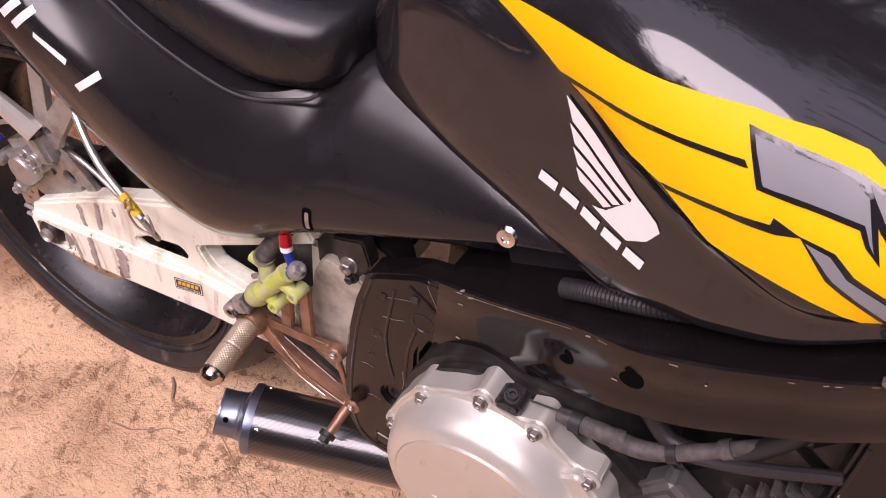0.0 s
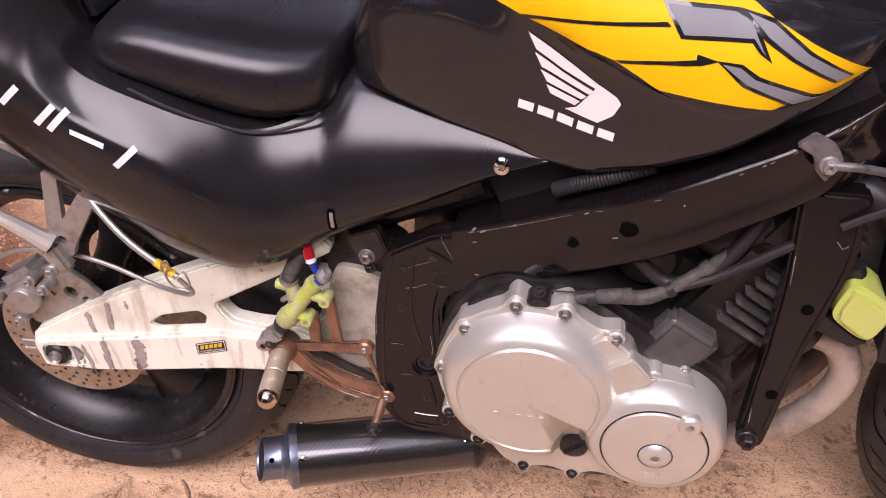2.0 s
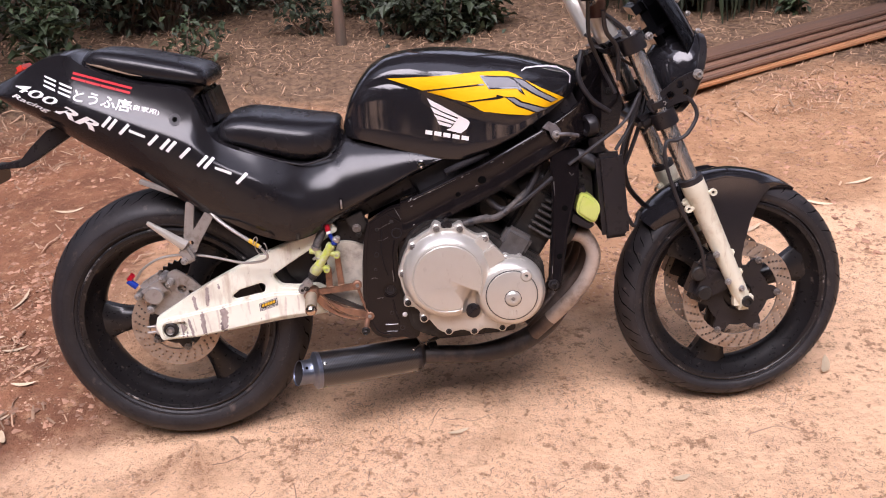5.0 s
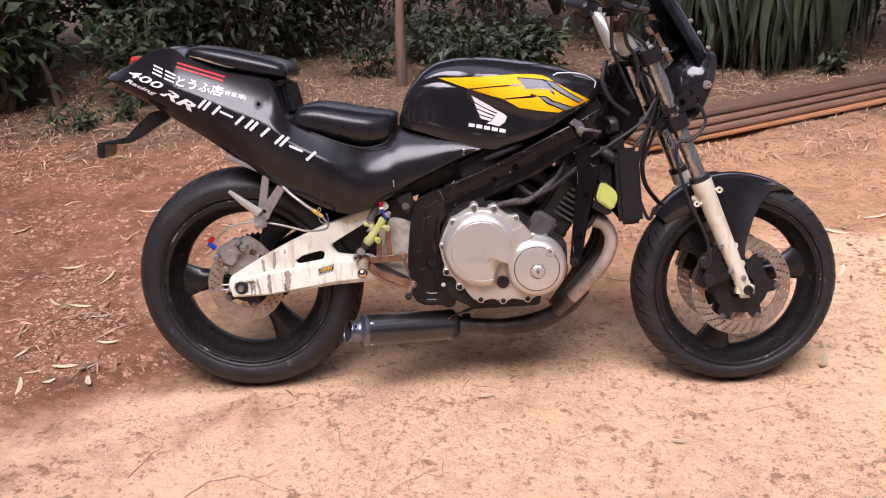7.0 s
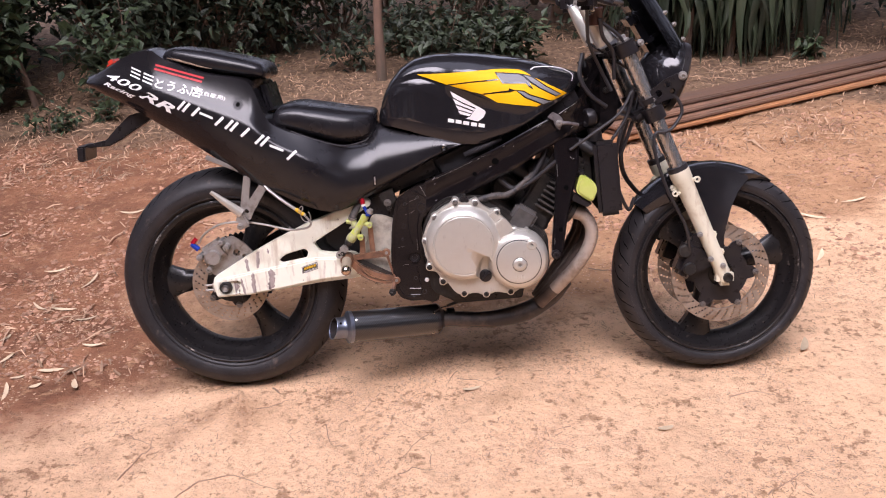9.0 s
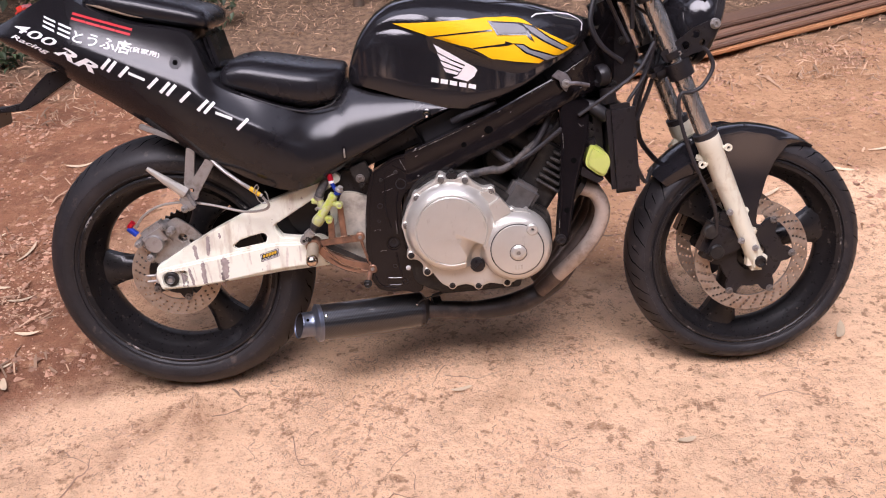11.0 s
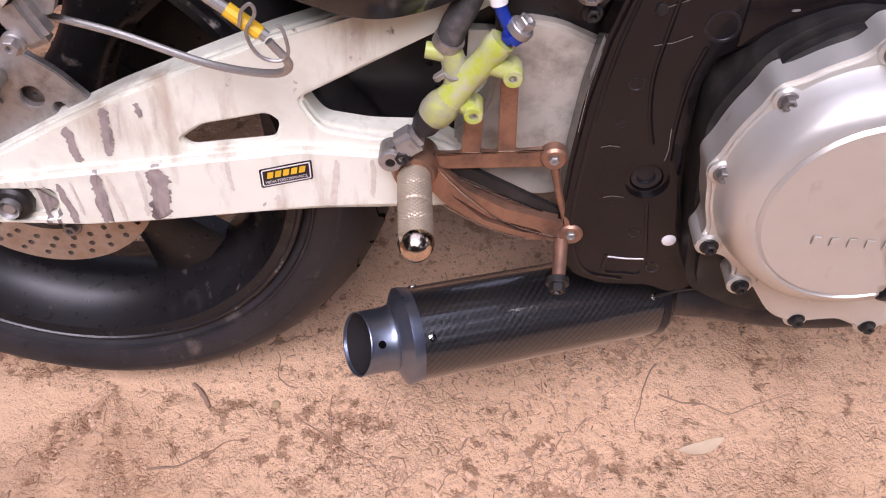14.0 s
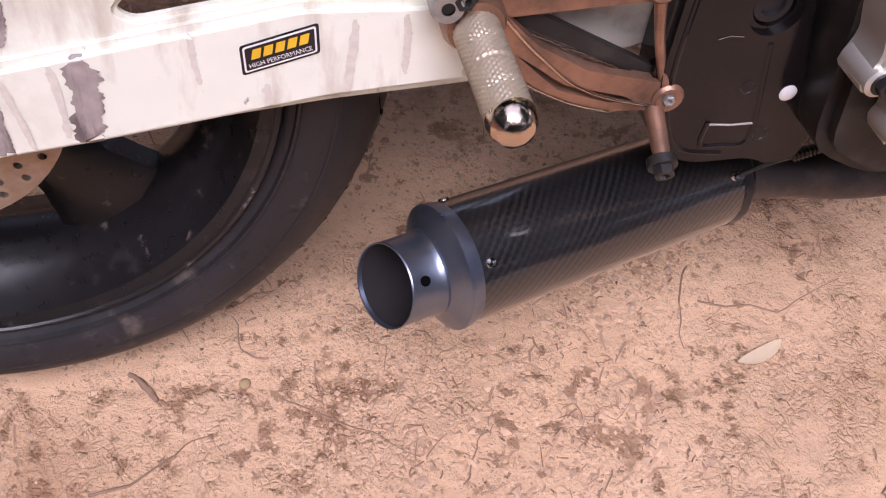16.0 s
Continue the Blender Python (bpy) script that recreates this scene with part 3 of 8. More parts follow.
# -- wheels --
def wheel(name, centre, radius, half, rim, angles, reach, label):
    top = part(name, lathe([(0.042, -0.045), (0.042, 0.045), (0.03, 0.06), (0.018, 0.062), (0.018, -0.062), (0.03, -0.06)], 32, Matrix.Translation(centre), closed=True), RIM, bike, label)
    deep = radius - rim
    side = [(rim - 0.004, half * 0.74), (rim + 0.006, half * 0.84), (rim + 0.008, half * 0.80), (rim + 0.25 * deep, half * 0.95), (rim + 0.40 * deep, half),
            (rim + 0.54 * deep, half * 0.975), (rim + 0.69 * deep, half * 0.86), (rim + 0.83 * deep, half * 0.65), (rim + 0.94 * deep, half * 0.38), (rim + 0.985 * deep, half * 0.19)]
    profile = [*side, (radius, 0), *[(r, -h) for r, h in side[::-1]], (rim - 0.012, -half * 0.6), (rim - 0.012, half * 0.6)]
    tyre = part("tyre", lathe(profile, 96, Matrix.Translation(centre), closed=True), TYRE, top, "worn dusty black tyre")
    # dark strips on the uncut tread paint the shade of its grooves
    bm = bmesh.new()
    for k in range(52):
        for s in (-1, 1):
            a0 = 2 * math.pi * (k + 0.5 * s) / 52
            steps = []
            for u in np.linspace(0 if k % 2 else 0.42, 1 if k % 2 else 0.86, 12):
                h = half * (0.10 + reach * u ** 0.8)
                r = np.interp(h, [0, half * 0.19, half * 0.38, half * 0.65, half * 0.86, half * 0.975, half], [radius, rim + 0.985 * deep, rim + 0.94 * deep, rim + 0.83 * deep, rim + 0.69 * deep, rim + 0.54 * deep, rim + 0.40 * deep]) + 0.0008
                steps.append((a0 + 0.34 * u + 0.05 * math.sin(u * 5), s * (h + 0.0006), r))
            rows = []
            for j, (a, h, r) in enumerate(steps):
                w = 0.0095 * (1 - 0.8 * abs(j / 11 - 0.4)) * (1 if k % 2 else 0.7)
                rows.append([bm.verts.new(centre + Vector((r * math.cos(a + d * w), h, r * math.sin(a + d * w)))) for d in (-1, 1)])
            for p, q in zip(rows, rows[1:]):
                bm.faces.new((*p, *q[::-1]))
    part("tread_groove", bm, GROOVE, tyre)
    for at, rr in ((rim + 0.47 * deep, 0.0009), (rim + 0.30 * deep, 0.0012), (rim + 0.20 * deep, 0.0014)):
        h = half * (0.985 if at > rim + 0.4 * deep else 0.92)
        part("sidewall_ring", lathe([(at + 0.002, h - 0.003), (at + 0.001, h + rr), (at - 0.001, h + rr), (at - 0.002, h - 0.003)], 96, Matrix.Translation(centre)), TYRE, tyre)
    lip = [(rim + 0.007, half * 0.80), (rim + 0.008, half * 0.86), (rim + 0.002, half * 0.88), (rim - 0.006, half * 0.84), (rim - 0.011, half * 0.66), (rim - 0.021, half * 0.42), (rim - 0.034, half * 0.24), (rim - 0.037, half * 0.1)]
    shell = [*lip, *[(r, -h) for r, h in lip[::-1]], (rim + 0.001, -half * 0.7), (rim - 0.014, 0), (rim + 0.001, half * 0.7)]
    part("rim", lathe(shell, 96, Matrix.Translation(centre), closed=True), RIM, top, "black alloy rim with scuffed lip")
    part("rim_lip", lathe([(rim + 0.009, half * 0.85), (rim + 0.0075, half * 0.86 + 0.0022), (rim + 0.004, half * 0.87 + 0.0024), (rim + 0.002, half * 0.87)], 96, Matrix.Translation(centre)), SCUFF, top, "scuffed edge of the rim")
    for a in angles:
        loops = []
        for u in np.linspace(0, 1, 10):
            r = 0.03 + (rim - 0.045) * u
            w = 0.040 * (1 - 0.35 * math.sin(min(u * 1.25, 1) * math.pi)) + (0.018 * max(0, u - 0.75) * 4)
            t = 0.026 - 0.006 * u
            loops.append([(r, p * t, q * w) for p, q in ((-1, -0.5), (-1, 0.5), (-0.5, 1), (0.5, 1), (1, 0.5), (1, -0.5), (0.5, -1), (-0.5, -1))])
        bm = bmesh.new()
        rings(bm, [[centre + Matrix.Rotation(-radians(a), 3, "Y") @ Vector(p) for p in loop] for loop in loops])
        part("spoke", bm, RIM, top, smooth=50)
    return top


rear_wheel = wheel("rear_wheel", REAR, 0.3195, 0.080, 0.228, (182, 62, -58), 0.60, "black three-spoke rear wheel with wide dusty tyre")
front_wheel = wheel("front_wheel", FRONT, 0.288, 0.060, 0.224, (-106, 14, 134), 0.885, "black three-spoke front wheel with grooved tyre")


def disc(parent, centre, y, outer, inner, rows, count, lugs, bore=0.0036):
    holes = [circle(centre.x, centre.z, inner, 40)]
    for k in range(count):
        for j, r in enumerate(rows):
            a = 2 * math.pi * (k + 0.5 * (j % 2)) / count + 0.05 * j
            holes.append(circle(centre.x + r * math.cos(a), centre.z + r * math.sin(a), bore, 8))
    d = part("brake_disc", plate(circle(centre.x, centre.z, outer, 72), y - 0.0025, y + 0.0025, holes), DISC, parent, "drilled steel brake disc with light rust")
    star = []
    for k in range(lugs * 12):
        a = 2 * math.pi * k / (lugs * 12)
        r = inner * 0.76 + (inner * 0.24 + 0.003) * max(0, math.cos(lugs * a)) ** 0.8
        star.append((centre.x + r * math.cos(a), centre.z + r * math.sin(a)))
    side = 1 if y > 0 else -1
    carrier = part("disc_carrier", plate(star, y - 0.004 * side, y + 0.0035 * side, [circle(centre.x, centre.z, inner * 0.35, 20)], 0.001), BLACK, d)
    for k in range(lugs):
        a = 2 * math.pi * k / lugs
        bolt((centre.x + (inner - 0.002) * math.cos(a), y + 0.003 * side, centre.z + (inner - 0.002) * math.sin(a)), d, BOLTGREY, 0.0062, (0, side, 0))
    return d


disc(rear_wheel, REAR, -0.078, 0.106, 0.066, (0.078, 0.088, 0.097), 28, 5, 0.0030)
disc(front_wheel, FRONT, -0.070, 0.137, 0.101, (0.108, 0.1155, 0.123, 0.1305), 32, 6, 0.0033)
disc(front_wheel, FRONT, 0.070, 0.137, 0.101, (0.108, 0.1155, 0.123, 0.1305), 32, 6, 0.0033)
teeth = []
for k in range(84):
    a = 2 * math.pi * k / 84
    r = 0.112 if k % 2 else 0.104
    teeth.append((REAR.x + r * math.cos(a), REAR.z + r * math.sin(a)))
part("sprocket", plate(teeth, 0.092, 0.098, [circle(REAR.x, REAR.z, 0.07, 32)]), BLACK, rear_wheel, "dark rear sprocket")

# -- swingarm --
ARM = [(-0.040, 0.318), (-0.034, 0.343), (-0.012, 0.355), (0.05, 0.392), (0.109, 0.424), (0.17, 0.453), (0.229, 0.480), (0.29, 0.503), (0.346, 0.523), (0.40, 0.545), (0.412, 0.528), (0.352, 0.491), (0.30, 0.460), (0.262, 0.437), (0.247, 0.428),
       (0.255, 0.412), (0.264, 0.400), (0.30, 0.395), (0.352, 0.396), (0.378, 0.38), (0.372, 0.327), (0.342, 0.323), (0.26, 0.316), (0.185, 0.306), (0.12, 0.297), (0.057, 0.288), (-0.030, 0.284)]
SLOT = rounded([(0.149, 0.3835), (0.168, 0.3985), (0.221, 0.4125), (0.231, 0.405), (0.226, 0.3885), (0.158, 0.3765)], 0.005)
swingarm = part("swingarm", plate(rounded(ARM, 0.006, 2), -0.104, -0.113, [SLOT], 0.004), WHITE, bike, "chipped white swingarm with brown drip stains")
# greyer than the arms: dirt, plus the cowl's shadow put into the colour
part("pivot_web", plate(rounded([(0.368, 0.332), (0.368, 0.395), (0.392, 0.42), (0.398, 0.47), (0.410, 0.497), (0.440, 0.494), (0.478, 0.478), (0.515, 0.44), (0.515, 0.36), (0.45, 0.331)], 0.01), -0.060, -0.099, (), 0.003), WEB, swingarm, "dirty grey cast swingarm web")
# black plate added to keep the opening above the web dark
part("upper_web", plate(rounded([(0.396, 0.46), (0.392, 0.515), (0.41, 0.545), (0.45, 0.550), (0.49, 0.53), (0.512, 0.44)], 0.01), -0.052, -0.088, (), 0.004), BLACK, swingarm)
LOWER = [(-0.036, 0.332), (-0.02, 0.338), (0.10, 0.360), (0.20, 0.378), (0.245, 0.387), (0.31, 0.386), (0.352, 0.388), (0.375, 0.36), (0.365, 0.333), (0.26, 0.3235), (0.185, 0.3105), (0.12, 0.299), (0.057, 0.290), (-0.028, 0.287)]
part("lower_beam", plate(rounded(LOWER, 0.008), -0.10, -0.1215, [rounded([(-0.018, 0.298), (0.036, 0.303), (0.036, 0.329), (-0.018, 0.325)], 0.008)], 0.0065), WHITE, swingarm)
HOLLOW = rounded([(0.115, 0.378), (0.16, 0.410), (0.215, 0.430), (0.229, 0.415), (0.225, 0.335), (0.12, 0.318)], 0.006)
part("arm_box", plate(rounded(ARM, 0.006, 2), -0.082, -0.1045, [HOLLOW], 0.003), WHITE, swingarm)
# far leg black, not white: the dark seen through the slot put into colour
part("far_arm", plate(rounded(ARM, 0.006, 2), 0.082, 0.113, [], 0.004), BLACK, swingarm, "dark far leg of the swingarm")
part("cross_member", box((0.07, 0.18, 0.12), pose(0.41, 0, 0.43), 0.02), WHITE, swingarm)
nut = part("axle_nut", lathe([(0.009, 0.008), (0.010, 0.030), (0.015, 0.030), (0.0175, 0.027), (0.0175, 0.012), (0.022, 0.011), (0.023, 0.006), (0.023, 0)], 12, Matrix.Translation((-0.003, -0.094, 0.313))), DARK, swingarm, "grey axle nut")
part("axle_end", lathe([(0, 0.034), (0.005, 0.034), (0.006, 0.030), (0.009, 0.036), (0.0095, 0.01)], 20, Matrix.Translation((-0.003, -0.094, 0.313))), GREYALLOY, nut)
part("chain_adjuster", box((0.05, 0.008, 0.028), pose(-0.018, -0.106, 0.3125, 0, 0, 0), 0.003), GREYALLOY, swingarm)
for z in (0.306, 0.320):
    part("adjuster_rod", rod((-0.062, -0.105, z - 0.002), (-0.02, -0.105, z), 0.0032), GREYALLOY, swingarm)
random.seed(4)


def stain(x, z, w, h, tilt):
    """A ragged vertical drip where the paint has lifted."""
    left, right = [], []
    wander, one, two = 0.0, 0.5, 0.5
    for u in np.linspace(0, 1, 44):
        wander = wander * 0.9 + random.gauss(0, 0.035) * w
        one, two = (q * 0.8 + 0.2 * (0.5 + random.gauss(0, 0.32)) for q in (one, two))
        c = x + tilt * h * u + wander
        ends = min(1, 0.35 + 6 * u, 0.45 + 5 * (1 - u))
        a, b = w * one * ends, w * two * ends
        left.append((float(c - max(a, 0.0008)), float(z - h * u))), right.append((float(c + max(b, 0.0008)), float(z - h * u)))
    return [*left, *right[::-1]]


lower = [o for o in swingarm.children if o.name.startswith("lower_beam")][0]
for x, z, w, h, tilt, mat in ((0.026, 0.332, 0.004, 0.040, 0.12, BARE), (0.036, 0.335, 0.0035, 0.044, 0.10, BARE), (0.048, 0.339, 0.006, 0.048, 0.16, BARE), (0.059, 0.341, 0.0025, 0.036, 0.1, DRIP), (0.081, 0.352, 0.0095, 0.058, 0.04, BARE), (0.091, 0.350, 0.004, 0.050, 0.14, DRIP),
                              (0.1325, 0.361, 0.0175, 0.063, -0.02, BARE), (0.118, 0.358, 0.004, 0.050, 0.02, DRIP), (0.066, 0.392, 0.008, 0.036, 0.04, BARE), (0.099, 0.412, 0.009, 0.048, -0.10, BARE), (0.110, 0.416, 0.004, 0.034, -0.12, DRIP), (0.127, 0.418, 0.005, 0.014, 0.0, BARE), (0.139, 0.423, 0.003, 0.030, -0.06, DRIP),
                              (0.281, 0.378, 0.005, 0.058, -0.1, DRIP), (0.231, 0.338, 0.005, 0.020, 0.0, DRIP), (0.192, 0.374, 0.004, 0.034, 0.05, DRIP), (0.31, 0.38, 0.004, 0.04, 0.0, DRIP), (0.345, 0.38, 0.006, 0.046, 0.05, DRIP), (0.30, 0.498, 0.005, 0.026, -0.1, DRIP)):
    decal("paint_stain", stain(x - 0.006, z, w, h, tilt), swingarm if z > 0.381 else lower, mat, swingarm, lift=0.0006)

# -- tail cowl and side covers: one long body --
COWL = [  # x, bottom, crease, top, half widths: bottom, crease, top
    (-0.350, 0.872, 0.880, 0.888, 0.008, 0.022, 0.008),
    (-0.300, 0.848, 0.878, 0.908, 0.036, 0.058, 0.034),
    (-0.250, 0.826, 0.880, 0.932, 0.056, 0.086, 0.052),
    (-0.200, 0.800, 0.876, 0.952, 0.072, 0.108, 0.068),
    (-0.145, 0.768, 0.862, 0.960, 0.090, 0.131, 0.086),
    (-0.118, 0.752, 0.854, 0.940, 0.096, 0.138, 0.096),
    (-0.090, 0.736, 0.844, 0.926, 0.102, 0.145, 0.104),
    (0.000, 0.677, 0.808, 0.893, 0.118, 0.164, 0.121),
    (0.122, 0.597, 0.752, 0.866, 0.138, 0.179, 0.131),
    (0.145, 0.588, 0.735, 0.785, 0.142, 0.180, 0.139),
    (0.165, 0.577, 0.718, 0.758, 0.144, 0.181, 0.143),
    (0.255, 0.533, 0.664, 0.719, 0.150, 0.182, 0.143),
    (0.310, 0.519, 0.626, 0.699, 0.148, 0.176, 0.135),
    (0.354, 0.527, 0.601, 0.690, 0.140, 0.164, 0.118),
    (0.416, 0.558, 0.601, 0.708, 0.124, 0.147, 0.082),
    (0.438, 0.570, 0.608, 0.734, 0.124, 0.143, 0.068),
    (0.520, 0.612, 0.636, 0.719, 0.126, 0.137, 0.090),
    (0.610, 0.659, 0.671, 0.700, 0.127, 0.133, 0.117),
    (0.664, 0.681, 0.684, 0.686, 0.126, 0.129, 0.124),
]


def cowl_mesh():
    loops = []
    for x in np.linspace(-0.350, 0.664, 128):
        x = float(x)
        zb, zm, zt, wb, w, wt = (curve([(k[0], k[j]) for k in COWL], x) for j in range(1, 7))
        b, m, t = Vector((wb, zb)), Vector((w, zm)), Vector((wt, zt))
        hollow = float(np.interp(x, (-0.3, -0.2, 0.12, 0.30, 0.42), (0.3, 0.8, 0.8, 0.35, 0.0)))
        under = Vector((w + 0.004, zb + (zm - zb) * 0.40))
        over = Vector((w, zm + 0.5 * (zt - zm))).lerp(Vector((wt + 0.12 * (w - wt), zm + 0.30 * (zt - zm))), hollow)
        half = [tuple((1 - u) ** 2 * b + 2 * u * (1 - u) * under + u * u * m) for u in np.linspace(0, 1, 12)]
        half += [tuple((1 - u) ** 2 * m + 2 * u * (1 - u) * over + u * u * t) for u in np.linspace(0, 1, 12)[1:]]
        for _ in range(3):
            half = [half[0], *[((p[0] + 2 * q[0] + r[0]) / 4, (p[1] + 2 * q[1] + r[1]) / 4) for p, q, r in zip(half, half[1:], half[2:])], half[-1]]
        half = [(wb - 0.02, zb + 0.004), *half]
        half += [(wt * v, zt + 0.006 * (1 - v * v)) for v in (0.93, 0.8, 0.5, 0.2)]
        loops.append([(x, -y, z) for y, z in half] + [(x, y, z) for y, z in half[::-1]])
    for _ in range(3):
        loops = [loops[0], *[[(q[0], (p[1] + 2 * q[1] + r[1]) / 4, (p[2] + 2 * q[2] + r[2]) / 4) for p, q, r in zip(l0, l1, l2)] for l0, l1, l2 in zip(loops, loops[1:], loops[2:])], loops[-1]]
    bm = bmesh.new()
    rings(bm, loops)
    return bm


cowl = part("tail_cowl", cowl_mesh(), BODY, bike, "glossy black tail cowl and side covers with white lettering", smooth=40)
slit = rounded([(0.4235, 0.582), (0.4325, 0.582), (0.4325, 0.612), (0.4235, 0.612)], 0.0042)
slot = decal("cable_slot", slit, cowl, VOID, cowl, lift=0.0006)
# pale metal strip stands in for the brightness seen through the slot
decal("slot_clip", rounded([(0.4262, 0.5865), (0.4300, 0.5865), (0.4300, 0.6075), (0.4262, 0.6075)], 0.0018), cowl, GREYALLOY, slot, "pale metal strip for the brightness seen in the slot", lift=0.0011, cell=0.003)
cover_screw = part("side_cover_screw", lathe([(0, 0.003), (0.003, 0.003), (0.004, 0.0045), (0.008, 0.004), (0.0105, 0.001), (0.0105, -0.004)], 24, along((0.6135, -0.1305, 0.6725), (0.6135, -0.24, 0.686))), CHROME, cowl, "domed silver screw")
decal("cowl_plug", circle(0.087, 0.812, 0.0125, 24), cowl, RUBBER, cowl, lift=0.0010)
decal("plug_centre", circle(0.087, 0.812, 0.0055, 16), cowl, VOID, cowl, lift=0.0016)
part("tail_light", box((0.03, 0.07, 0.02), pose(-0.272, 0, 0.928, 0, -25, 0), 0.008), REDLENS, bike, "small red tail light")
part("plate_bracket", plate(rounded([(-0.185, 0.800), (-0.245, 0.788), (-0.290, 0.750), (-0.318, 0.722), (-0.372, 0.711), (-0.372, 0.703), (-0.312, 0.705), (-0.275, 0.722), (-0.225, 0.752), (-0.190, 0.772)], 0.006), -0.020, 0.020, (), 0.004), BLACK, bike, "black number plate bracket")
part("plate_holder", box((0.022, 0.09, 0.042), pose(-0.383, 0, 0.689, 0, 4, 0), 0.004), BLACK, bike)

# -- seats --
def cushion(keys, sides=28, rows=40):
    """keys: x, bottom, top, half width. A stuffed pad with a tight rolled edge."""
    loops = []
    for x in np.linspace(keys[0][0], keys[-1][0], rows):
        zb, zt, w = (curve([(k[0], k[j]) for k in keys], x) for j in (1, 2, 3))
        zc, h = (zb + zt) / 2, (zt - zb) / 2
        loop = []
        for a in np.linspace(0, 2 * math.pi, sides, endpoint=False):
            c, s = math.cos(a), math.sin(a)
            loop.append((x, w * math.copysign(abs(c) ** 0.55, c), zc + h * math.copysign(abs(s) ** 0.7, s)))
        loops.append(loop)
    bm = bmesh.new()
    rings(bm, loops)
    return bm


seat = part("rider_seat", cushion([(0.160, 0.752, 0.765, 0.07), (0.168, 0.742, 0.786, 0.110), (0.182, 0.735, 0.800, 0.122), (0.22, 0.722, 0.806, 0.128), (0.288, 0.700, 0.797, 0.131), (0.355, 0.686, 0.785, 0.127),
                                   (0.405, 0.690, 0.778, 0.110), (0.425, 0.702, 0.775, 0.092), (0.434, 0.72, 0.765, 0.055)]), LEATHER, bike, "padded black vinyl rider seat")
part("seat_trim", tube_mesh([(0.215, -0.133, 0.736), (0.255, -0.136, 0.7195), (0.31, -0.134, 0.700), (0.354, -0.128, 0.6905), (0.40, -0.112, 0.698), (0.415, -0.104, 0.706)], 0.0020, 8), RUBBER, seat)
pad = part("pillion_pad", cushion([(-0.122, 0.938, 0.948, 0.05), (-0.108, 0.926, 0.960, 0.078), (-0.085, 0.918, 0.964, 0.090), (-0.02, 0.898, 0.956, 0.102), (0.06, 0.881, 0.938, 0.107), (0.125, 0.870, 0.920, 0.107),
                             (0.148, 0.868, 0.909, 0.10), (0.158, 0.876, 0.895, 0.06)]), LEATHER, bike, "thin black pillion pad with split seam")
part("torn_seam", tube_mesh([(-0.105, -0.081, 0.937), (-0.075, -0.0915, 0.930), (-0.045, -0.0975, 0.921), (-0.012, -0.102, 0.911), (0.018, -0.1045, 0.904)], [0.0008, 0.0034, 0.0026, 0.0020, 0.0008], 8), FOAM, pad, "torn brown foam along the seam")
part("hump_front", box((0.016, 0.16, 0.085), pose(0.148, 0, 0.822, 0, -14, 0), 0.01), LEATHER, seat)

# -- fuel tank --
TANKKEYS = [  # x, bottom, ridge, top, half widths: low, up
    (0.442, 0.738, 0.746, 0.762, 0.050, 0.052),
    (0.450, 0.736, 0.766, 0.790, 0.072, 0.075),
    (0.462, 0.734, 0.793, 0.822, 0.086, 0.090),
    (0.485, 0.730, 0.828, 0.858, 0.098, 0.097),
    (0.515, 0.722, 0.842, 0.888, 0.106, 0.103),
    (0.552, 0.711, 0.847, 0.906, 0.114, 0.109),
    (0.608, 0.696, 0.833, 0.915, 0.124, 0.124),
    (0.655, 0.684, 0.824, 0.916, 0.134, 0.143),
    (0.695, 0.682, 0.809, 0.914, 0.148, 0.160),
    (0.740, 0.694, 0.789, 0.909, 0.160, 0.170),
    (0.780, 0.708, 0.773, 0.903, 0.169, 0.175),
    (0.820, 0.726, 0.762, 0.896, 0.171, 0.175),
    (0.880, 0.762, 0.780, 0.882, 0.162, 0.165),
    (0.930, 0.790, 0.800, 0.866, 0.138, 0.141),
    (0.965, 0.812, 0.820, 0.855, 0.102, 0.104),
    (0.985, 0.828, 0.834, 0.848, 0.045, 0.045),
]


def tank_mesh():
    loops = []
    for x in np.linspace(0.442, 0.985, 80):
        zb, zr, zt, wl, wu = (curve([(k[0], k[j]) for k in TANKKEYS], x) for j in range(1, 6))
        zr = max(zr, zb + 0.002)
        half = [(wl * 0.80, zb + 0.004), (wl * 0.97, zb)]
        half += [(wl + (0.012 * (zr - zb)) * u, zb + (zr - zb) * u) for u in (0.08, 0.3, 0.55, 0.8, 1.0)]
        zs = zr + min(0.010, (zt - zr) * 0.25)
        half += [((wl + 2 * wu) / 3, zr + (zs - zr) * 0.45), (wu, zs)]
        for a in np.linspace(0, math.pi / 2, 16)[1:-1]:
            half.append((wu * math.cos(a) ** 0.62, zs + (zt - zs) * math.sin(a) ** 0.85))
        loops.append([(x, -y, z) for y, z in half] + [(x, y, z) for y, z in half[::-1]])
    bm = bmesh.new()
    rings(bm, loops)
    return bm


tank = part("fuel_tank", tank_mesh(), TANK, bike, "glossy black fuel tank with yellow and grey stripes", smooth=75)


def stripe(points, mat, lift, name="tank_stripe"):
    shifts = [(0.549, 0.0025, -0.007), (0.714, 0.0037, -0.008), (0.754, 0.0040, -0.009), (0.790, 0.0045, -0.010), (0.848, 0.0080, -0.008), (0.924, 0.0150, -0.013)]
    ahead, down = ([(k[0], k[j]) for k in shifts] for j in (1, 2))
    return decal(name, [(x + curve(ahead, x), z + curve(down, x)) for x, z in points], tank, mat, tank, lift=lift)


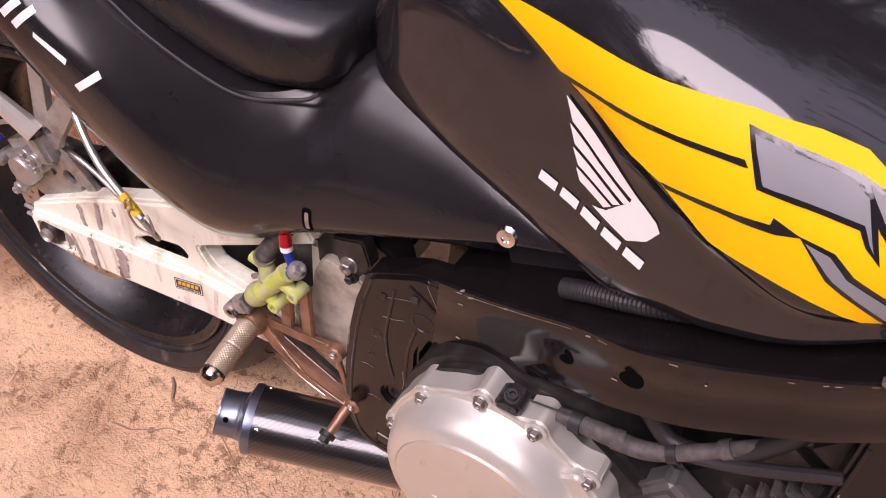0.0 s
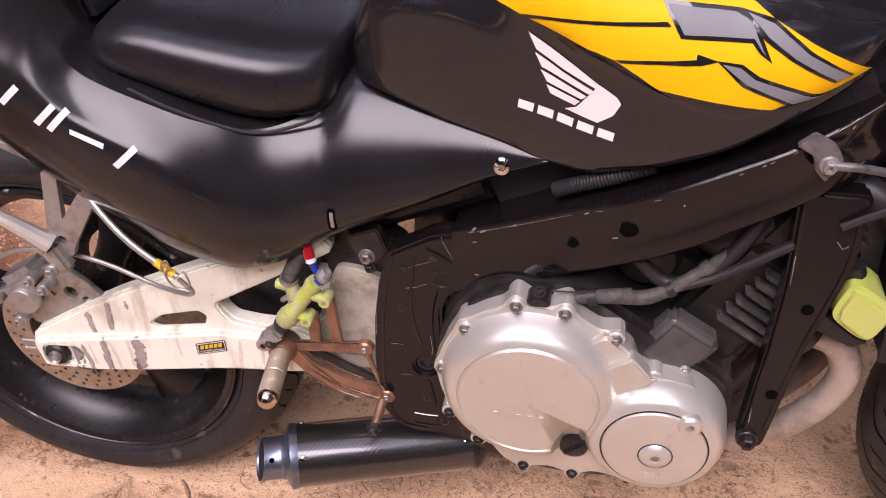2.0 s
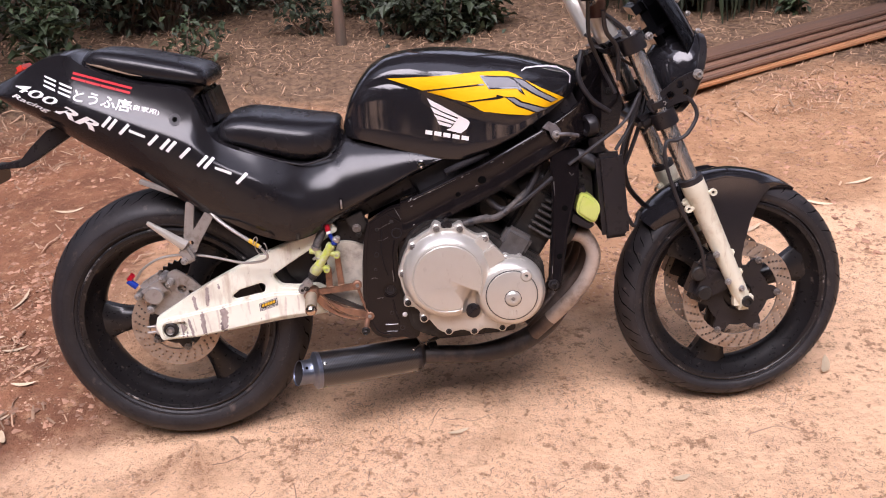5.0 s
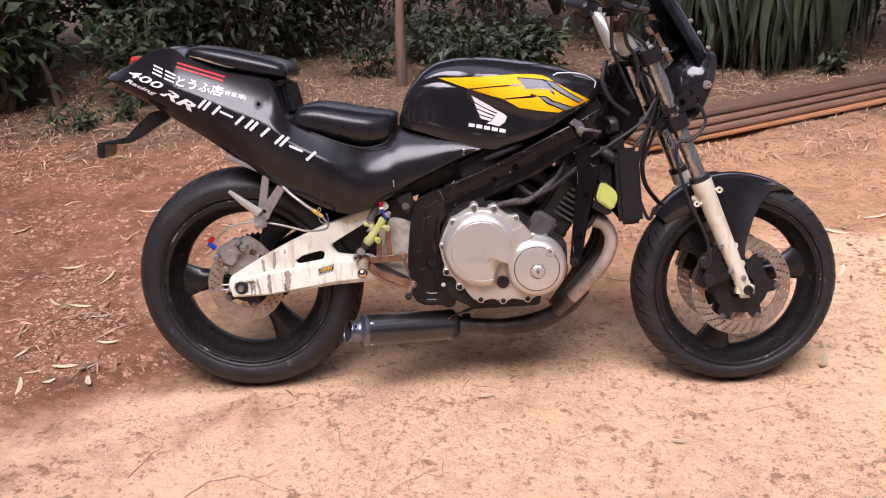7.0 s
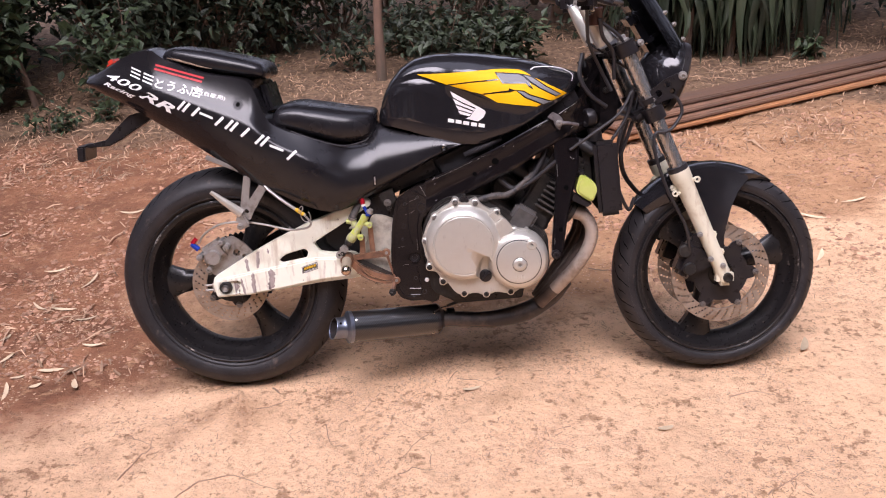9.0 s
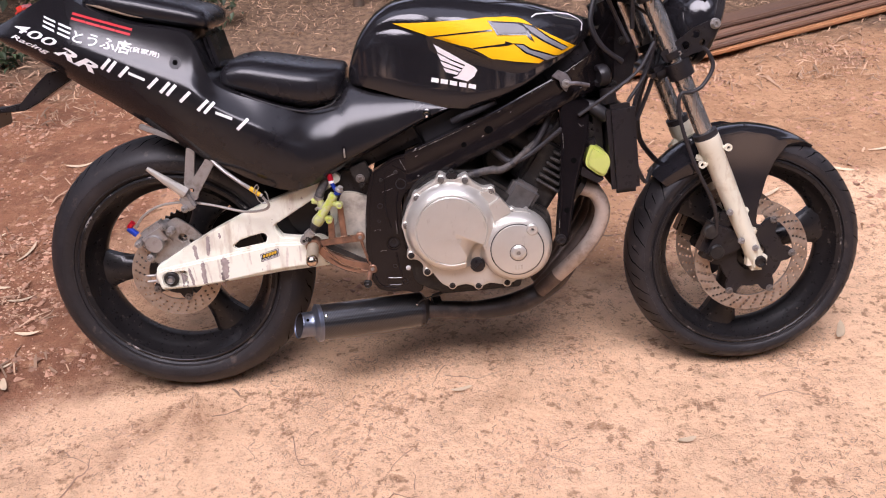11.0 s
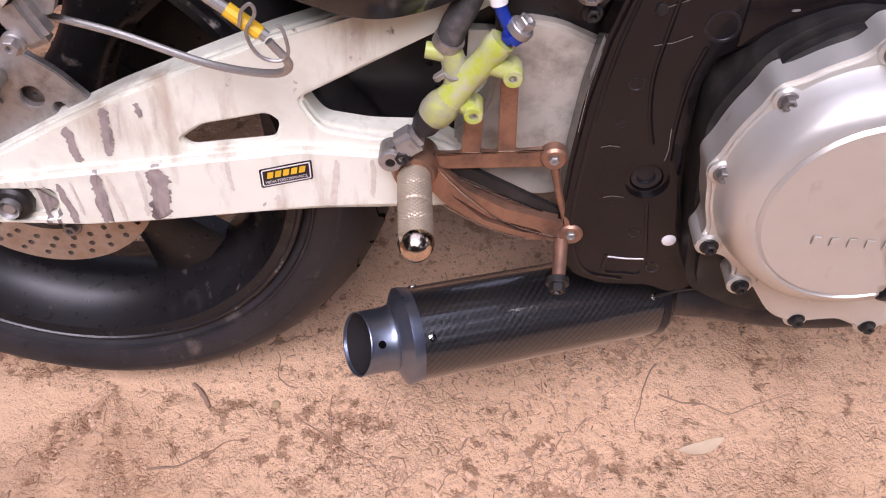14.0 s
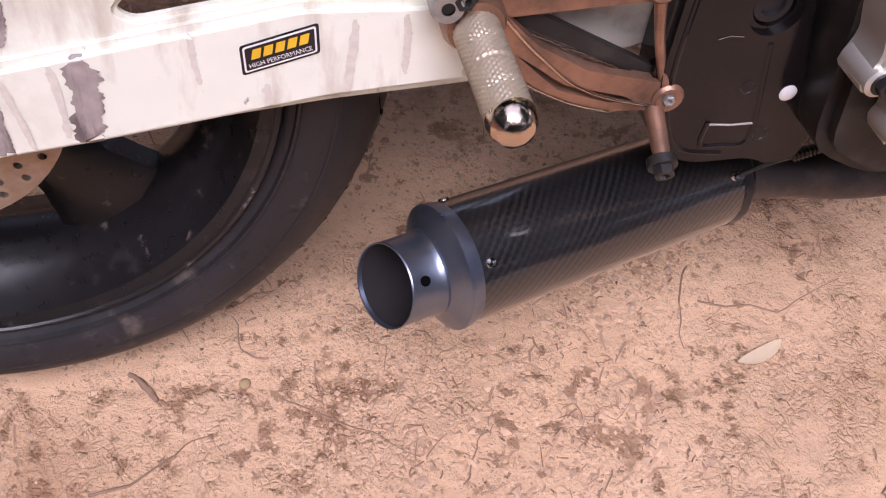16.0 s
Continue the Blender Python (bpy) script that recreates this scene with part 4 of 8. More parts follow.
stripe([(0.549, 0.8728), (0.6046, 0.8730), (0.6518, 0.8745), (0.699, 0.8768), (0.7466, 0.8800), (0.7849, 0.8800), (0.8111, 0.8762), (0.8247, 0.8695), (0.84, 0.858), (0.8769, 0.8379), (0.9241, 0.8159), (0.905, 0.806),
        (0.8866, 0.7976), (0.8601, 0.7885), (0.8481, 0.783), (0.8005, 0.791), (0.7539, 0.7986), (0.7142, 0.8197), (0.6702, 0.8326), (0.6257, 0.8453)], YELLOW, 0.0017, "yellow_stripe")
for line in ([(0.6257, 0.8453), (0.6888, 0.8516), (0.7545, 0.8565), (0.7582, 0.8532), (0.6887, 0.8486), (0.6304, 0.843)],
             [(0.7142, 0.8207), (0.7538, 0.8252), (0.7819, 0.8284), (0.782, 0.8333), (0.8007, 0.8271), (0.7865, 0.8236), (0.7537, 0.8218), (0.7189, 0.8182)],
             [(0.7485, 0.8730), (0.8113, 0.8668), (0.8252, 0.8587), (0.8418, 0.8250), (0.8315, 0.8325), (0.8247, 0.8410), (0.7670, 0.8446)],
             [(0.8122, 0.8668), (0.84, 0.8580), (0.8719, 0.8341), (0.9087, 0.8142), (0.8937, 0.8076), (0.8575, 0.8261), (0.8343, 0.8422)],
             [(0.7984, 0.8280), (0.8195, 0.8248), (0.8333, 0.8143), (0.8792, 0.7983), (0.8941, 0.7994), (0.8627, 0.7865), (0.8215, 0.8059)]):
    stripe(line, TANK, 0.0023, "black_stripe")
for shape in ([(0.7535, 0.8698), (0.8095, 0.8638), (0.8217, 0.8570), (0.8360, 0.8310), (0.8325, 0.8350), (0.8257, 0.8442), (0.7695, 0.8477)],
              [(0.8191, 0.8627), (0.8397, 0.8545), (0.8701, 0.8317), (0.9062, 0.8132), (0.8952, 0.8097), (0.859, 0.8287), (0.8368, 0.8447)],
              [(0.8030, 0.8252), (0.8180, 0.8221), (0.8309, 0.8117), (0.8769, 0.7960), (0.8892, 0.7969), (0.8635, 0.7893), (0.8248, 0.8075)]):
    stripe(shape, GREYDECAL, 0.0029, "grey_stripe")


def ribbon(points, width):
    """A thin line of even width along the points, as an outline."""
    pts = [Vector(p) for p in points]
    left, right = [], []
    for k, p in enumerate(pts):
        way = (pts[min(k + 1, len(pts) - 1)] - pts[max(k - 1, 0)]).normalized()
        off = Vector((-way.y, way.x)) * width / 2
        left.append(tuple(p + off)), right.append(tuple(p - off))
    return [*left, *right[::-1]]


# bright rim of the glossy nose, its highlight laid on as a pale line
decal("tank_nose_line", ribbon([(0.846, 0.866), (0.857, 0.871), (0.885, 0.8705), (0.910, 0.8680), (0.935, 0.862), (0.952, 0.853), (0.958, 0.845), (0.953, 0.832)], 0.0024), tank, PINKDECAL, tank, lift=0.001)

# wing mark: feathers of a plain wing, and bars for the maker's name
FEATHERS = [[(0.6336, 0.8247), (0.655, 0.8125), (0.680, 0.7985), (0.705, 0.783), (0.700, 0.780), (0.668, 0.7935), (0.6420, 0.808)], [(0.6405, 0.8055), (0.668, 0.7905), (0.6985, 0.777), (0.694, 0.773), (0.6475, 0.7915)], [(0.6465, 0.7888), (0.692, 0.7705), (0.687, 0.7665), (0.6535, 0.7770)],
            [(0.6525, 0.7745), (0.686, 0.7642), (0.681, 0.7590), (0.6575, 0.7655)], [(0.6915, 0.7895), (0.707, 0.7825), (0.7199, 0.7749), (0.7240, 0.7690), (0.7175, 0.7558), (0.7035, 0.7456), (0.672, 0.7535), (0.683, 0.7580), (0.6875, 0.7640), (0.6925, 0.7705), (0.698, 0.777), (0.699, 0.7815)]]
for f in FEATHERS:
    decal("wing_mark", [(x + 0.003, z - 0.004) for x, z in f], tank, PINKDECAL, tank, lift=0.001)


def cell_shapes(strokes, origin, u, v, thick):
    """Bars given as (x0, y0, x1, y1) in a unit cell, laid on the axes u and v from the origin."""
    out = []
    o, u, v = Vector(origin), Vector(u), Vector(v)
    for x0, y0, x1, y1 in strokes:
        a, b = Vector((x0, y0)), Vector((x1, y1))
        way = (b - a).normalized() * thick / 2
        side = Vector((-way.y, way.x))
        out.append([tuple(o + u * q.x + v * q.y) for q in (a - way - side, b + way - side, b + way + side, a - way + side)])
    return out


for k in range(5):
    o = Vector((0.6270, 0.7395)).lerp(Vector((0.7255, 0.7225)), k / 5)
    for shape in cell_shapes(((0.40, 0.5, 0.52, 0.5),), o, (0.0184, -0.0033), (0.0019, 0.0128), 0.72):
        decal("name_bar", shape, tank, WHITEDECAL, tank, lift=0.001)

# rows of plain slanted bars along the tail, for a brand's lettering and a shop's name
PLACES = ((-0.054, 0.814), (-0.023, 0.800), (0.006, 0.789), (0.038, 0.774), (0.070, 0.761), (0.104, 0.743), (0.146, 0.720), (0.183, 0.699), (0.219, 0.679))
SLANTS = (((-0.36, -0.38, 0.02, 0.38), (0.04, -0.38, 0.40, 0.38)), ((-0.16, -0.38, 0.24, 0.38),), ((-0.42, 0.0, 0.42, 0.0),))
for k, spot in enumerate(PLACES):
    for shape in cell_shapes(SLANTS[(0, 1, 2, 1, 0, 1, 0, 2, 1)[k]], spot, (0.0330, -0.0150), (0.0080, 0.0290), 0.19):
        decal("letter_bar", shape, cowl, WHITEDECAL, cowl, lift=0.0009)
for k in range(2):  # a family name before the shop's words
    spot = Vector((-0.187, 0.9010)).lerp(Vector((-0.150, 0.8860)), k)
    for shape in cell_shapes(((-0.40, 0.38, 0.40, 0.38), (-0.40, 0.0, 0.40, 0.0), (-0.40, -0.38, 0.40, -0.38)), spot, (0.0300, -0.0120), (0.0030, 0.0240), 0.17):
        decal("sign_bar", shape, cowl, WHITEDECAL, cowl, lift=0.0009)
for k in range(4):
    spot = Vector((-0.1160, 0.9110)).lerp(Vector((-0.0190, 0.8820)), k / 3)
    for shape in cell_shapes(((-0.38, 0.30, 0.38, 0.30), (-0.38, -0.30, 0.34, -0.30)), spot, (0.0310, -0.0092), (0.0060, 0.0165), 0.28):
        decal("red_bar", shape, cowl, REDDECAL, cowl, lift=0.0014)


def text_decal(name, text, target, mat, parent, corner, way, height, shear=0.0, lift=0.0009, bold=0.0):
    """Vinyl letters whose line starts at the corner and runs along way (its length is the line's width)."""
    data = bpy.data.curves.new(name, "FONT")
    data.body, data.shear, data.resolution_u, data.offset = text, shear, 2, bold
    ob = new(name, data)
    mesh = ob.to_mesh()
    bm = bmesh.new()
    bm.from_mesh(mesh)
    ob.to_mesh_clear()
    bpy.data.objects.remove(ob)
    xs, ys = [v.co.x for v in bm.verts], [v.co.y for v in bm.verts]
    o, u = Vector(corner), Vector(way)
    up = Vector((-u.y, u.x)).normalized() * height
    tree = BVHTree.FromPolygons([v.co for v in target.data.vertices], [p.vertices for p in target.data.polygons])
    for v in bm.verts:
        p = o + u * (v.co.x - min(xs)) / (max(xs) - min(xs)) + up * (v.co.y - min(ys)) / (max(ys) - min(ys))
        spot, normal, *_ = tree.ray_cast(Vector((p.x, -1, p.y)), Vector((0, 1, 0)))
        if spot is None:
            spot, normal, *_ = tree.find_nearest(Vector((p.x, -0.1, p.y)))
        v.co = spot + (normal if normal.y < 0 else -normal) * lift
    return part(name, bm, mat, parent, smooth=60)


text_decal("model_lettering", "400", cowl, WHITEDECAL, cowl, (-0.2790, 0.8910), (0.1080, -0.0400), 0.0190, 0.35, bold=0.012)
text_decal("model_lettering", "RR", cowl, WHITEDECAL, cowl, (-0.1800, 0.8420), (0.0930, -0.0480), 0.0250, 0.4, bold=0.03)
text_decal("racing_lettering", "Racing", cowl, WHITEDECAL, cowl, (-0.2880, 0.8720), (0.0950, -0.0380), 0.0140, 0.45, bold=0.02)
text_decal("small_lettering", "(\u81ea\u5bb6\u7528)", cowl, WHITEDECAL, cowl, (-0.0090, 0.8385), (0.0620, -0.0170), 0.0125, bold=0.012)
text_decal("shop_lettering", "\u3068\u3046\u3075\u5e97", cowl, WHITEDECAL, cowl, (-0.1330, 0.8630), (0.1240, -0.0310), 0.0260, bold=0.018)

# maker's sticker on the swingarm
beam = [o for o in swingarm.children if o.name.startswith("lower_beam")][0]


def sticker_point(a, b):
    bl, br, tl = Vector((0.2120, 0.3445)), Vector((0.2555, 0.3575)), Vector((0.2115, 0.3640))
    return tuple(bl + (br - bl) * a + (tl - bl) * b)


sticker = decal("sticker", rounded([sticker_point(*q) for q in ((0, 0), (1, 0), (1, 1), (0, 1))], 0.002), beam, BLACK, swingarm, "small black sticker with yellow bars and white border", lift=0.0005)
decal("sticker_border", rounded([sticker_point(*q) for q in ((0.035, 0.07), (0.965, 0.07), (0.965, 0.93), (0.035, 0.93))], 0.0015), beam, WHITEDECAL, sticker, lift=0.0007)
decal("sticker_field", rounded([sticker_point(*q) for q in ((0.06, 0.13), (0.94, 0.13), (0.94, 0.87), (0.06, 0.87))], 0.001), beam, BLACK, sticker, lift=0.0009)
for k in range(5):
    a = 0.13 + k * 0.152
    for x0, x1, y0, y1 in ((a, a + 0.115, 0.46, 0.78),):
        decal("sticker_bar", [sticker_point(*q) for q in ((x0, y0), (x1, y0), (x1 + 0.03, y1), (x0 + 0.03, y1))], beam, TAGYELLOW, sticker, lift=0.0011)
text_decal("sticker_lettering", "HIGH PERFORMANCE", beam, WHITEDECAL, sticker, sticker_point(0.11, 0.19), Vector(sticker_point(0.91, 0.19)) - Vector(sticker_point(0.11, 0.19)), 0.0030, lift=0.0011)


# -- frame --
def beam_mesh(s):
    """Pressed twin-spar beam from the pivot plate to the steering head, on one side (s is -1 on the right)."""
    keys = [  # x, lower z, upper z, outer y
        (0.560, 0.497, 0.588, 0.1335), (0.590, 0.510, 0.601, 0.141), (0.634, 0.533, 0.620, 0.150), (0.688, 0.560, 0.645, 0.160), (0.746, 0.592, 0.672, 0.178),
        (0.800, 0.620, 0.700, 0.184), (0.860, 0.655, 0.730, 0.182), (0.920, 0.682, 0.758, 0.165), (0.975, 0.700, 0.790, 0.130), (1.030, 0.712, 0.850, 0.070), (1.050, 0.72, 0.87, 0.045)]
    loops = []
    for x in np.linspace(0.56, 1.05, 40):
        lo, hi, y = (curve([(k[0], k[j]) for k in keys], x) for j in (1, 2, 3))
        h, t = hi - lo, 0.074
        cross = [(y - t, lo), (y - 0.006, lo), (y - 0.001, lo + 0.006), (y, lo + h * 0.30), (y - 0.0007, lo + h * 0.33), (y - 0.0007, lo + h * 0.66), (y, lo + h * 0.69), (y - 0.0004, hi - 0.0022), (y - 0.0020, hi), (y - t, hi - 0.008)]
        loops.append([(x, s * a, b) for a, b in cross])
    bm = bmesh.new()
    rings(bm, loops)
    return bm


frame_body = part("frame", beam_mesh(-1), FRAME, bike, "scratched black aluminium twin-spar frame", smooth=30)
part("far_beam", beam_mesh(1), FRAME, frame_body, smooth=30)
PIVOT = [(0.482, 0.545), (0.470, 0.500), (0.462, 0.449), (0.458, 0.39), (0.457, 0.332), (0.464, 0.290), (0.480, 0.266), (0.505, 0.257), (0.545, 0.258), (0.566, 0.250), (0.582, 0.256), (0.586, 0.275),
         (0.572, 0.310), (0.557, 0.345), (0.548, 0.38), (0.545, 0.43), (0.544, 0.47), (0.552, 0.492), (0.585, 0.505), (0.600, 0.53), (0.560, 0.580), (0.535, 0.575)]
for s in (-1, 1):
    pl = part("pivot_plate", plate(rounded(PIVOT, 0.006, 2), s * 0.098, s * 0.131, [circle(0.522, 0.378, 0.0135, 20)], 0.004), FRAME, frame_body)
    part("pivot_bolt", lathe([(0, 0.004), (0.007, 0.004), (0.008, 0.007), (0.012, 0.007), (0.014, 0.003), (0.014, -0.02)], 24, Matrix.Translation((0.522, s * 0.118, 0.378))), BLACK, pl)
near_pivot = [o for o in frame_body.children if o.name == "pivot_plate"][0]
for x, z in ((0.503, 0.528), (0.537, 0.545)):
    part("frame_boss", lathe([(0, 0.002), (0.004, 0.002), (0.005, -0.002)], 12, Matrix.Translation((x, -0.131, z))), DARK, near_pivot)
part("frame_dimple", lathe([(0, -0.006), (0.006, -0.005), (0.0105, 0.0006), (0.0125, 0.0006), (0.0125, -0.003)], 20, Matrix.Translation((0.547, -0.131, 0.517))), BLACK, near_pivot)
part("white_plug", lathe([(0, 0.002), (0.004, 0.0018), (0.006, 0.0004), (0.006, -0.003)], 16, Matrix.Translation((0.552, -0.1312, 0.316))), WHITEDECAL, near_pivot, "small white plug")
part("plate_lip", tube_mesh([(0.504, -0.1312, 0.294), (0.52, -0.1312, 0.2925), (0.536, -0.1312, 0.293)], 0.0009, 6, 1), GREYALLOY, near_pivot)
for x, z, r in ((0.746, 0.6395, 0.0095), (0.692, 0.606, 0.006)):
    y = -float(np.interp(x, (0.688, 0.746), (0.160, 0.178))) - 0.0006
    part("frame_hole", plate(circle(x, z, r, 18, 0.85), y, y - 0.0006), VOID, frame_body, m=None)
# bright chips and scratches along the spar's upper edge
random.seed(11)
for k in range(20):
    x = random.uniform(0.50, 0.95)
    hi = curve([(0.520, 0.570), (0.634, 0.620), (0.746, 0.672), (0.860, 0.730), (0.975, 0.790)], x)
    edge = random.random() < 0.6
    z = hi - (random.uniform(0.001, 0.006) if edge else random.uniform(0.01, 0.07))
    w, h = random.uniform(0.001, 0.004), random.uniform(0.0004, 0.0012)
    sl = 0.45 + random.uniform(-0.3, 0.3)
    decal("paint_chip", [(x - w, z - sl * w - h), (x, z - h * 1.3), (x + w, z + sl * w - h * 0.4), (x + w * 0.8, z + sl * w + h), (x - w * 0.6, z - sl * w * 0.6 + h)], frame_body, GREYALLOY, frame_body, lift=0.0006)
# worn bright edges, with the spar's edge highlights painted in
random.seed(5)
for k in range(15):
    x = random.choice((random.uniform(0.565, 0.64), random.uniform(0.64, 0.78), random.uniform(0.78, 0.95)))
    length = random.choice((0.002, 0.003, 0.004, 0.008, 0.03, 0.05))
    top = [(0.560, 0.588), (0.634, 0.620), (0.746, 0.672), (0.860, 0.730), (0.975, 0.790)]
    line = [(q, curve(top, q) - 0.0048 - random.uniform(0, 0.0006)) for q in np.linspace(x, min(x + length, 0.97), 4)]
    decal("worn_edge", ribbon([(float(a), float(b)) for a, b in line], 0.0004 if length > 0.01 else random.uniform(0.0005, 0.0011)), frame_body, GREYALLOY, frame_body, lift=0.0005)
for line in ([(0.503, 0.528), (0.52, 0.536), (0.537, 0.543)], [(0.547, 0.574), (0.556, 0.556), (0.566, 0.536), (0.578, 0.517)], [(0.503, 0.500), (0.516, 0.503), (0.528, 0.509)], [(0.470, 0.50), (0.464, 0.46), (0.4615, 0.42)], [(0.49, 0.36), (0.497, 0.362), (0.506, 0.361)], [(0.53, 0.43), (0.532, 0.41), (0.531, 0.40)], [(0.480, 0.41), (0.487, 0.412), (0.495, 0.411)]):
    decal("scratch", ribbon(line, 0.0005), near_pivot, GREYALLOY, near_pivot, lift=0.0006)
for path in ([(0.490, 0.545), (0.480, 0.50), (0.473, 0.45), (0.469, 0.39), (0.468, 0.335), (0.475, 0.297), (0.490, 0.274), (0.520, 0.268)], [(0.503, 0.296), (0.503, 0.277), (0.519, 0.275), (0.535, 0.276), (0.536, 0.296), (0.530, 0.33), (0.526, 0.355)],
             [(0.515, 0.545), (0.511, 0.51), (0.508, 0.475), (0.512, 0.44), (0.519, 0.415)], [(0.540, 0.50), (0.534, 0.47), (0.533, 0.43), (0.535, 0.40)], [(0.530, 0.56), (0.548, 0.55), (0.567, 0.534), (0.585, 0.517)]):
    part("cast_ridge", tube_mesh([(x, -0.1302, z) for x, z in path], 0.0022, 8, 4), FRAME, near_pivot)
for x, z, r in ((0.497, 0.468, 0.005), (0.522, 0.322, 0.004), (0.492, 0.432, 0.003), (0.544, 0.283, 0.005)):
    part("cast_dimple", lathe([(0, -0.002), (r * 0.7, -0.0015), (r, 0.0005), (r * 1.25, 0.0004), (r * 1.3, -0.002)], 16, Matrix.Translation((x, -0.131, z))), BLACK, near_pivot)
DOWN = [(0.899, 0.69), (0.965, 0.69), (0.962, 0.606), (0.935, 0.50), (0.918, 0.39), (0.914, 0.360), (0.900, 0.352), (0.887, 0.362), (0.889, 0.40), (0.898, 0.50), (0.902, 0.58)]
def splayed(ob, side):
    """The hangers reach outward to the engine mounts at their lower ends."""
    for v in ob.data.vertices:
        low = max(0.0, min(1.0, (0.69 - v.co.z) / 0.30))
        v.co.y += side * 0.034 * low
        v.co.z += 0.018 * low
    return ob


for s in (-1, 1):
    d = part("engine_hanger", plate(rounded(DOWN, 0.006, 2), s * 0.138, s * 0.166, (), 0.004), FRAME, frame_body)
    bolt((0.897, s * 0.200, 0.390), d, BLACK, 0.0085, (0, s, 0))
    part("hanger_rib", tube_mesh([(x, s * 0.1655, z) for x, z in ((0.905, 0.67), (0.906, 0.58), (0.902, 0.50), (0.894, 0.40), (0.893, 0.37))], 0.0022, 8, 4), FRAME, d)
    part("hanger_rib", tube_mesh([(x, s * 0.1655, z) for x, z in ((0.957, 0.67), (0.954, 0.606), (0.929, 0.50), (0.912, 0.39))], 0.0022, 8, 4), FRAME, d)
    for x, z in ((0.928, 0.555), (0.912, 0.44)):
        part("hanger_hole", plate(circle(x, z, 0.0065, 16), s * 0.1655, s * 0.1664), VOID, d)
    if s < 0:
        for line in ([(0.9055, 0.62), (0.9060, 0.585)], [(0.9015, 0.51), (0.8985, 0.47)], [(0.940, 0.64), (0.946, 0.632), (0.951, 0.636)], [(0.8945, 0.425), (0.894, 0.40)]):
            decal("scratch", ribbon(line, 0.0009), d, GREYALLOY, d, lift=0.0032)
    for piece in (d, *[o for o in d.children if not o.name.startswith("bolt")]):
        splayed(piece, s)
part("steering_head", rod((1.075, 0, 0.74), (1.015, 0, 0.885), 0.034, 24), FRAME, frame_body)
part("head_gusset", box((0.10, 0.11, 0.10), pose(1.0, 0, 0.77, 0, 25, 0), 0.02), FRAME, frame_body)
part("head_casting", plate(rounded([(0.955, 0.700), (0.985, 0.790), (1.020, 0.868), (1.052, 0.862), (1.088, 0.770), (1.078, 0.715), (1.03, 0.672), (0.985, 0.672)], 0.012), -0.062, 0.062, (), 0.010), FRAME, frame_body, smooth=40)
for x, z in ((1.035, 0.705), (1.052, 0.80), (0.992, 0.75)):
    bolt((x, -0.063, z), frame_body, DARK, 0.006)
part("weld_bracket", plate(rounded([(0.882, 0.747), (0.896, 0.760), (0.915, 0.750), (0.924, 0.736), (0.913, 0.712), (0.902, 0.724), (0.898, 0.738)], 0.003), -0.176, -0.184, (), 0.003), SCRAPED, frame_body)
part("bracket_rod", tube_mesh([(0.912, -0.186, 0.731), (0.936, -0.184, 0.730), (0.962, -0.178, 0.724)], 0.0042, 10, 4), SCRAPED, frame_body)
# black box added to darken the gap between tank and spar
part("tank_tunnel", box((0.17, 0.25, 0.085), pose(0.895, 0, 0.752, 0, -26, 0), 0.02), BLACK, frame_body)
bolt((0.912, -0.185, 0.731), frame_body, GREYALLOY, 0.0062)
part("swing_bracket", plate(rounded([(0.432, 0.556), (0.470, 0.570), (0.480, 0.540), (0.462, 0.512), (0.446, 0.52)], 0.006), -0.100, -0.118, (), 0.002), DARK, frame_body)
bolt((0.456, -0.117, 0.531), frame_body, BOLTGREY, 0.0072)
bolt((0.459, -0.119, 0.516), frame_body, DARK, 0.005)
part("battery_box", box((0.20, 0.19, 0.10), pose(0.50, 0, 0.615, 0, -22, 0), 0.015), BLACK, bike, "dark box under the seat")
part("airbox", box((0.34, 0.18, 0.10), pose(0.74, 0, 0.672, 0, -24, 0), 0.02), RUBBER, bike, "black airbox under the tank")
part("rear_shock", rod((0.36, 0, 0.33), (0.40, 0, 0.62), 0.033, 20), BLACK, bike, "black rear shock absorber")
part("inner_mudguard", plate([(0.24, 0.44), (0.30, 0.60), (0.40, 0.62), (0.45, 0.42), (0.38, 0.33), (0.345, 0.33)], -0.06, 0.06, (), 0.01), BLACK, bike, "black inner mudguard")
# corrugated hose resting on the spar
hose = part("corrugated_hose", tube_mesh([(0.668, -0.136, 0.652), (0.69, -0.138, 0.662), (0.725, -0.141, 0.676), (0.765, -0.144, 0.695)], 0.0076, 14, 22, ribs=0.0011), RUBBER, bike, "black corrugated hose", smooth=20)

# -- engine --
CASE = [(0.545, 0.46), (0.575, 0.52), (0.62, 0.55), (0.72, 0.545), (0.80, 0.49), (0.88, 0.44), (0.885, 0.34), (0.81, 0.285), (0.62, 0.262), (0.565, 0.29)]
engine = part("engine", plate(rounded(CASE, 0.02), -0.165, 0.165, (), 0.008), DARK, bike, "four-cylinder engine with silver side covers")
part("sump", plate(rounded([(0.60, 0.265), (0.63, 0.296), (0.82, 0.300), (0.812, 0.252), (0.70, 0.246), (0.63, 0.243)], 0.008), -0.125, 0.12, (), 0.008), BLACK, engine)
COVERBOLTS = ((0.638, 0.537), (0.690, 0.533), (0.583, 0.498), (0.556, 0.436), (0.563, 0.366), (0.597, 0.325), (0.652, 0.290), (0.711, 0.286), (0.776, 0.290), (0.790, 0.455), (0.836, 0.420), (0.745, 0.505))
scallop = []
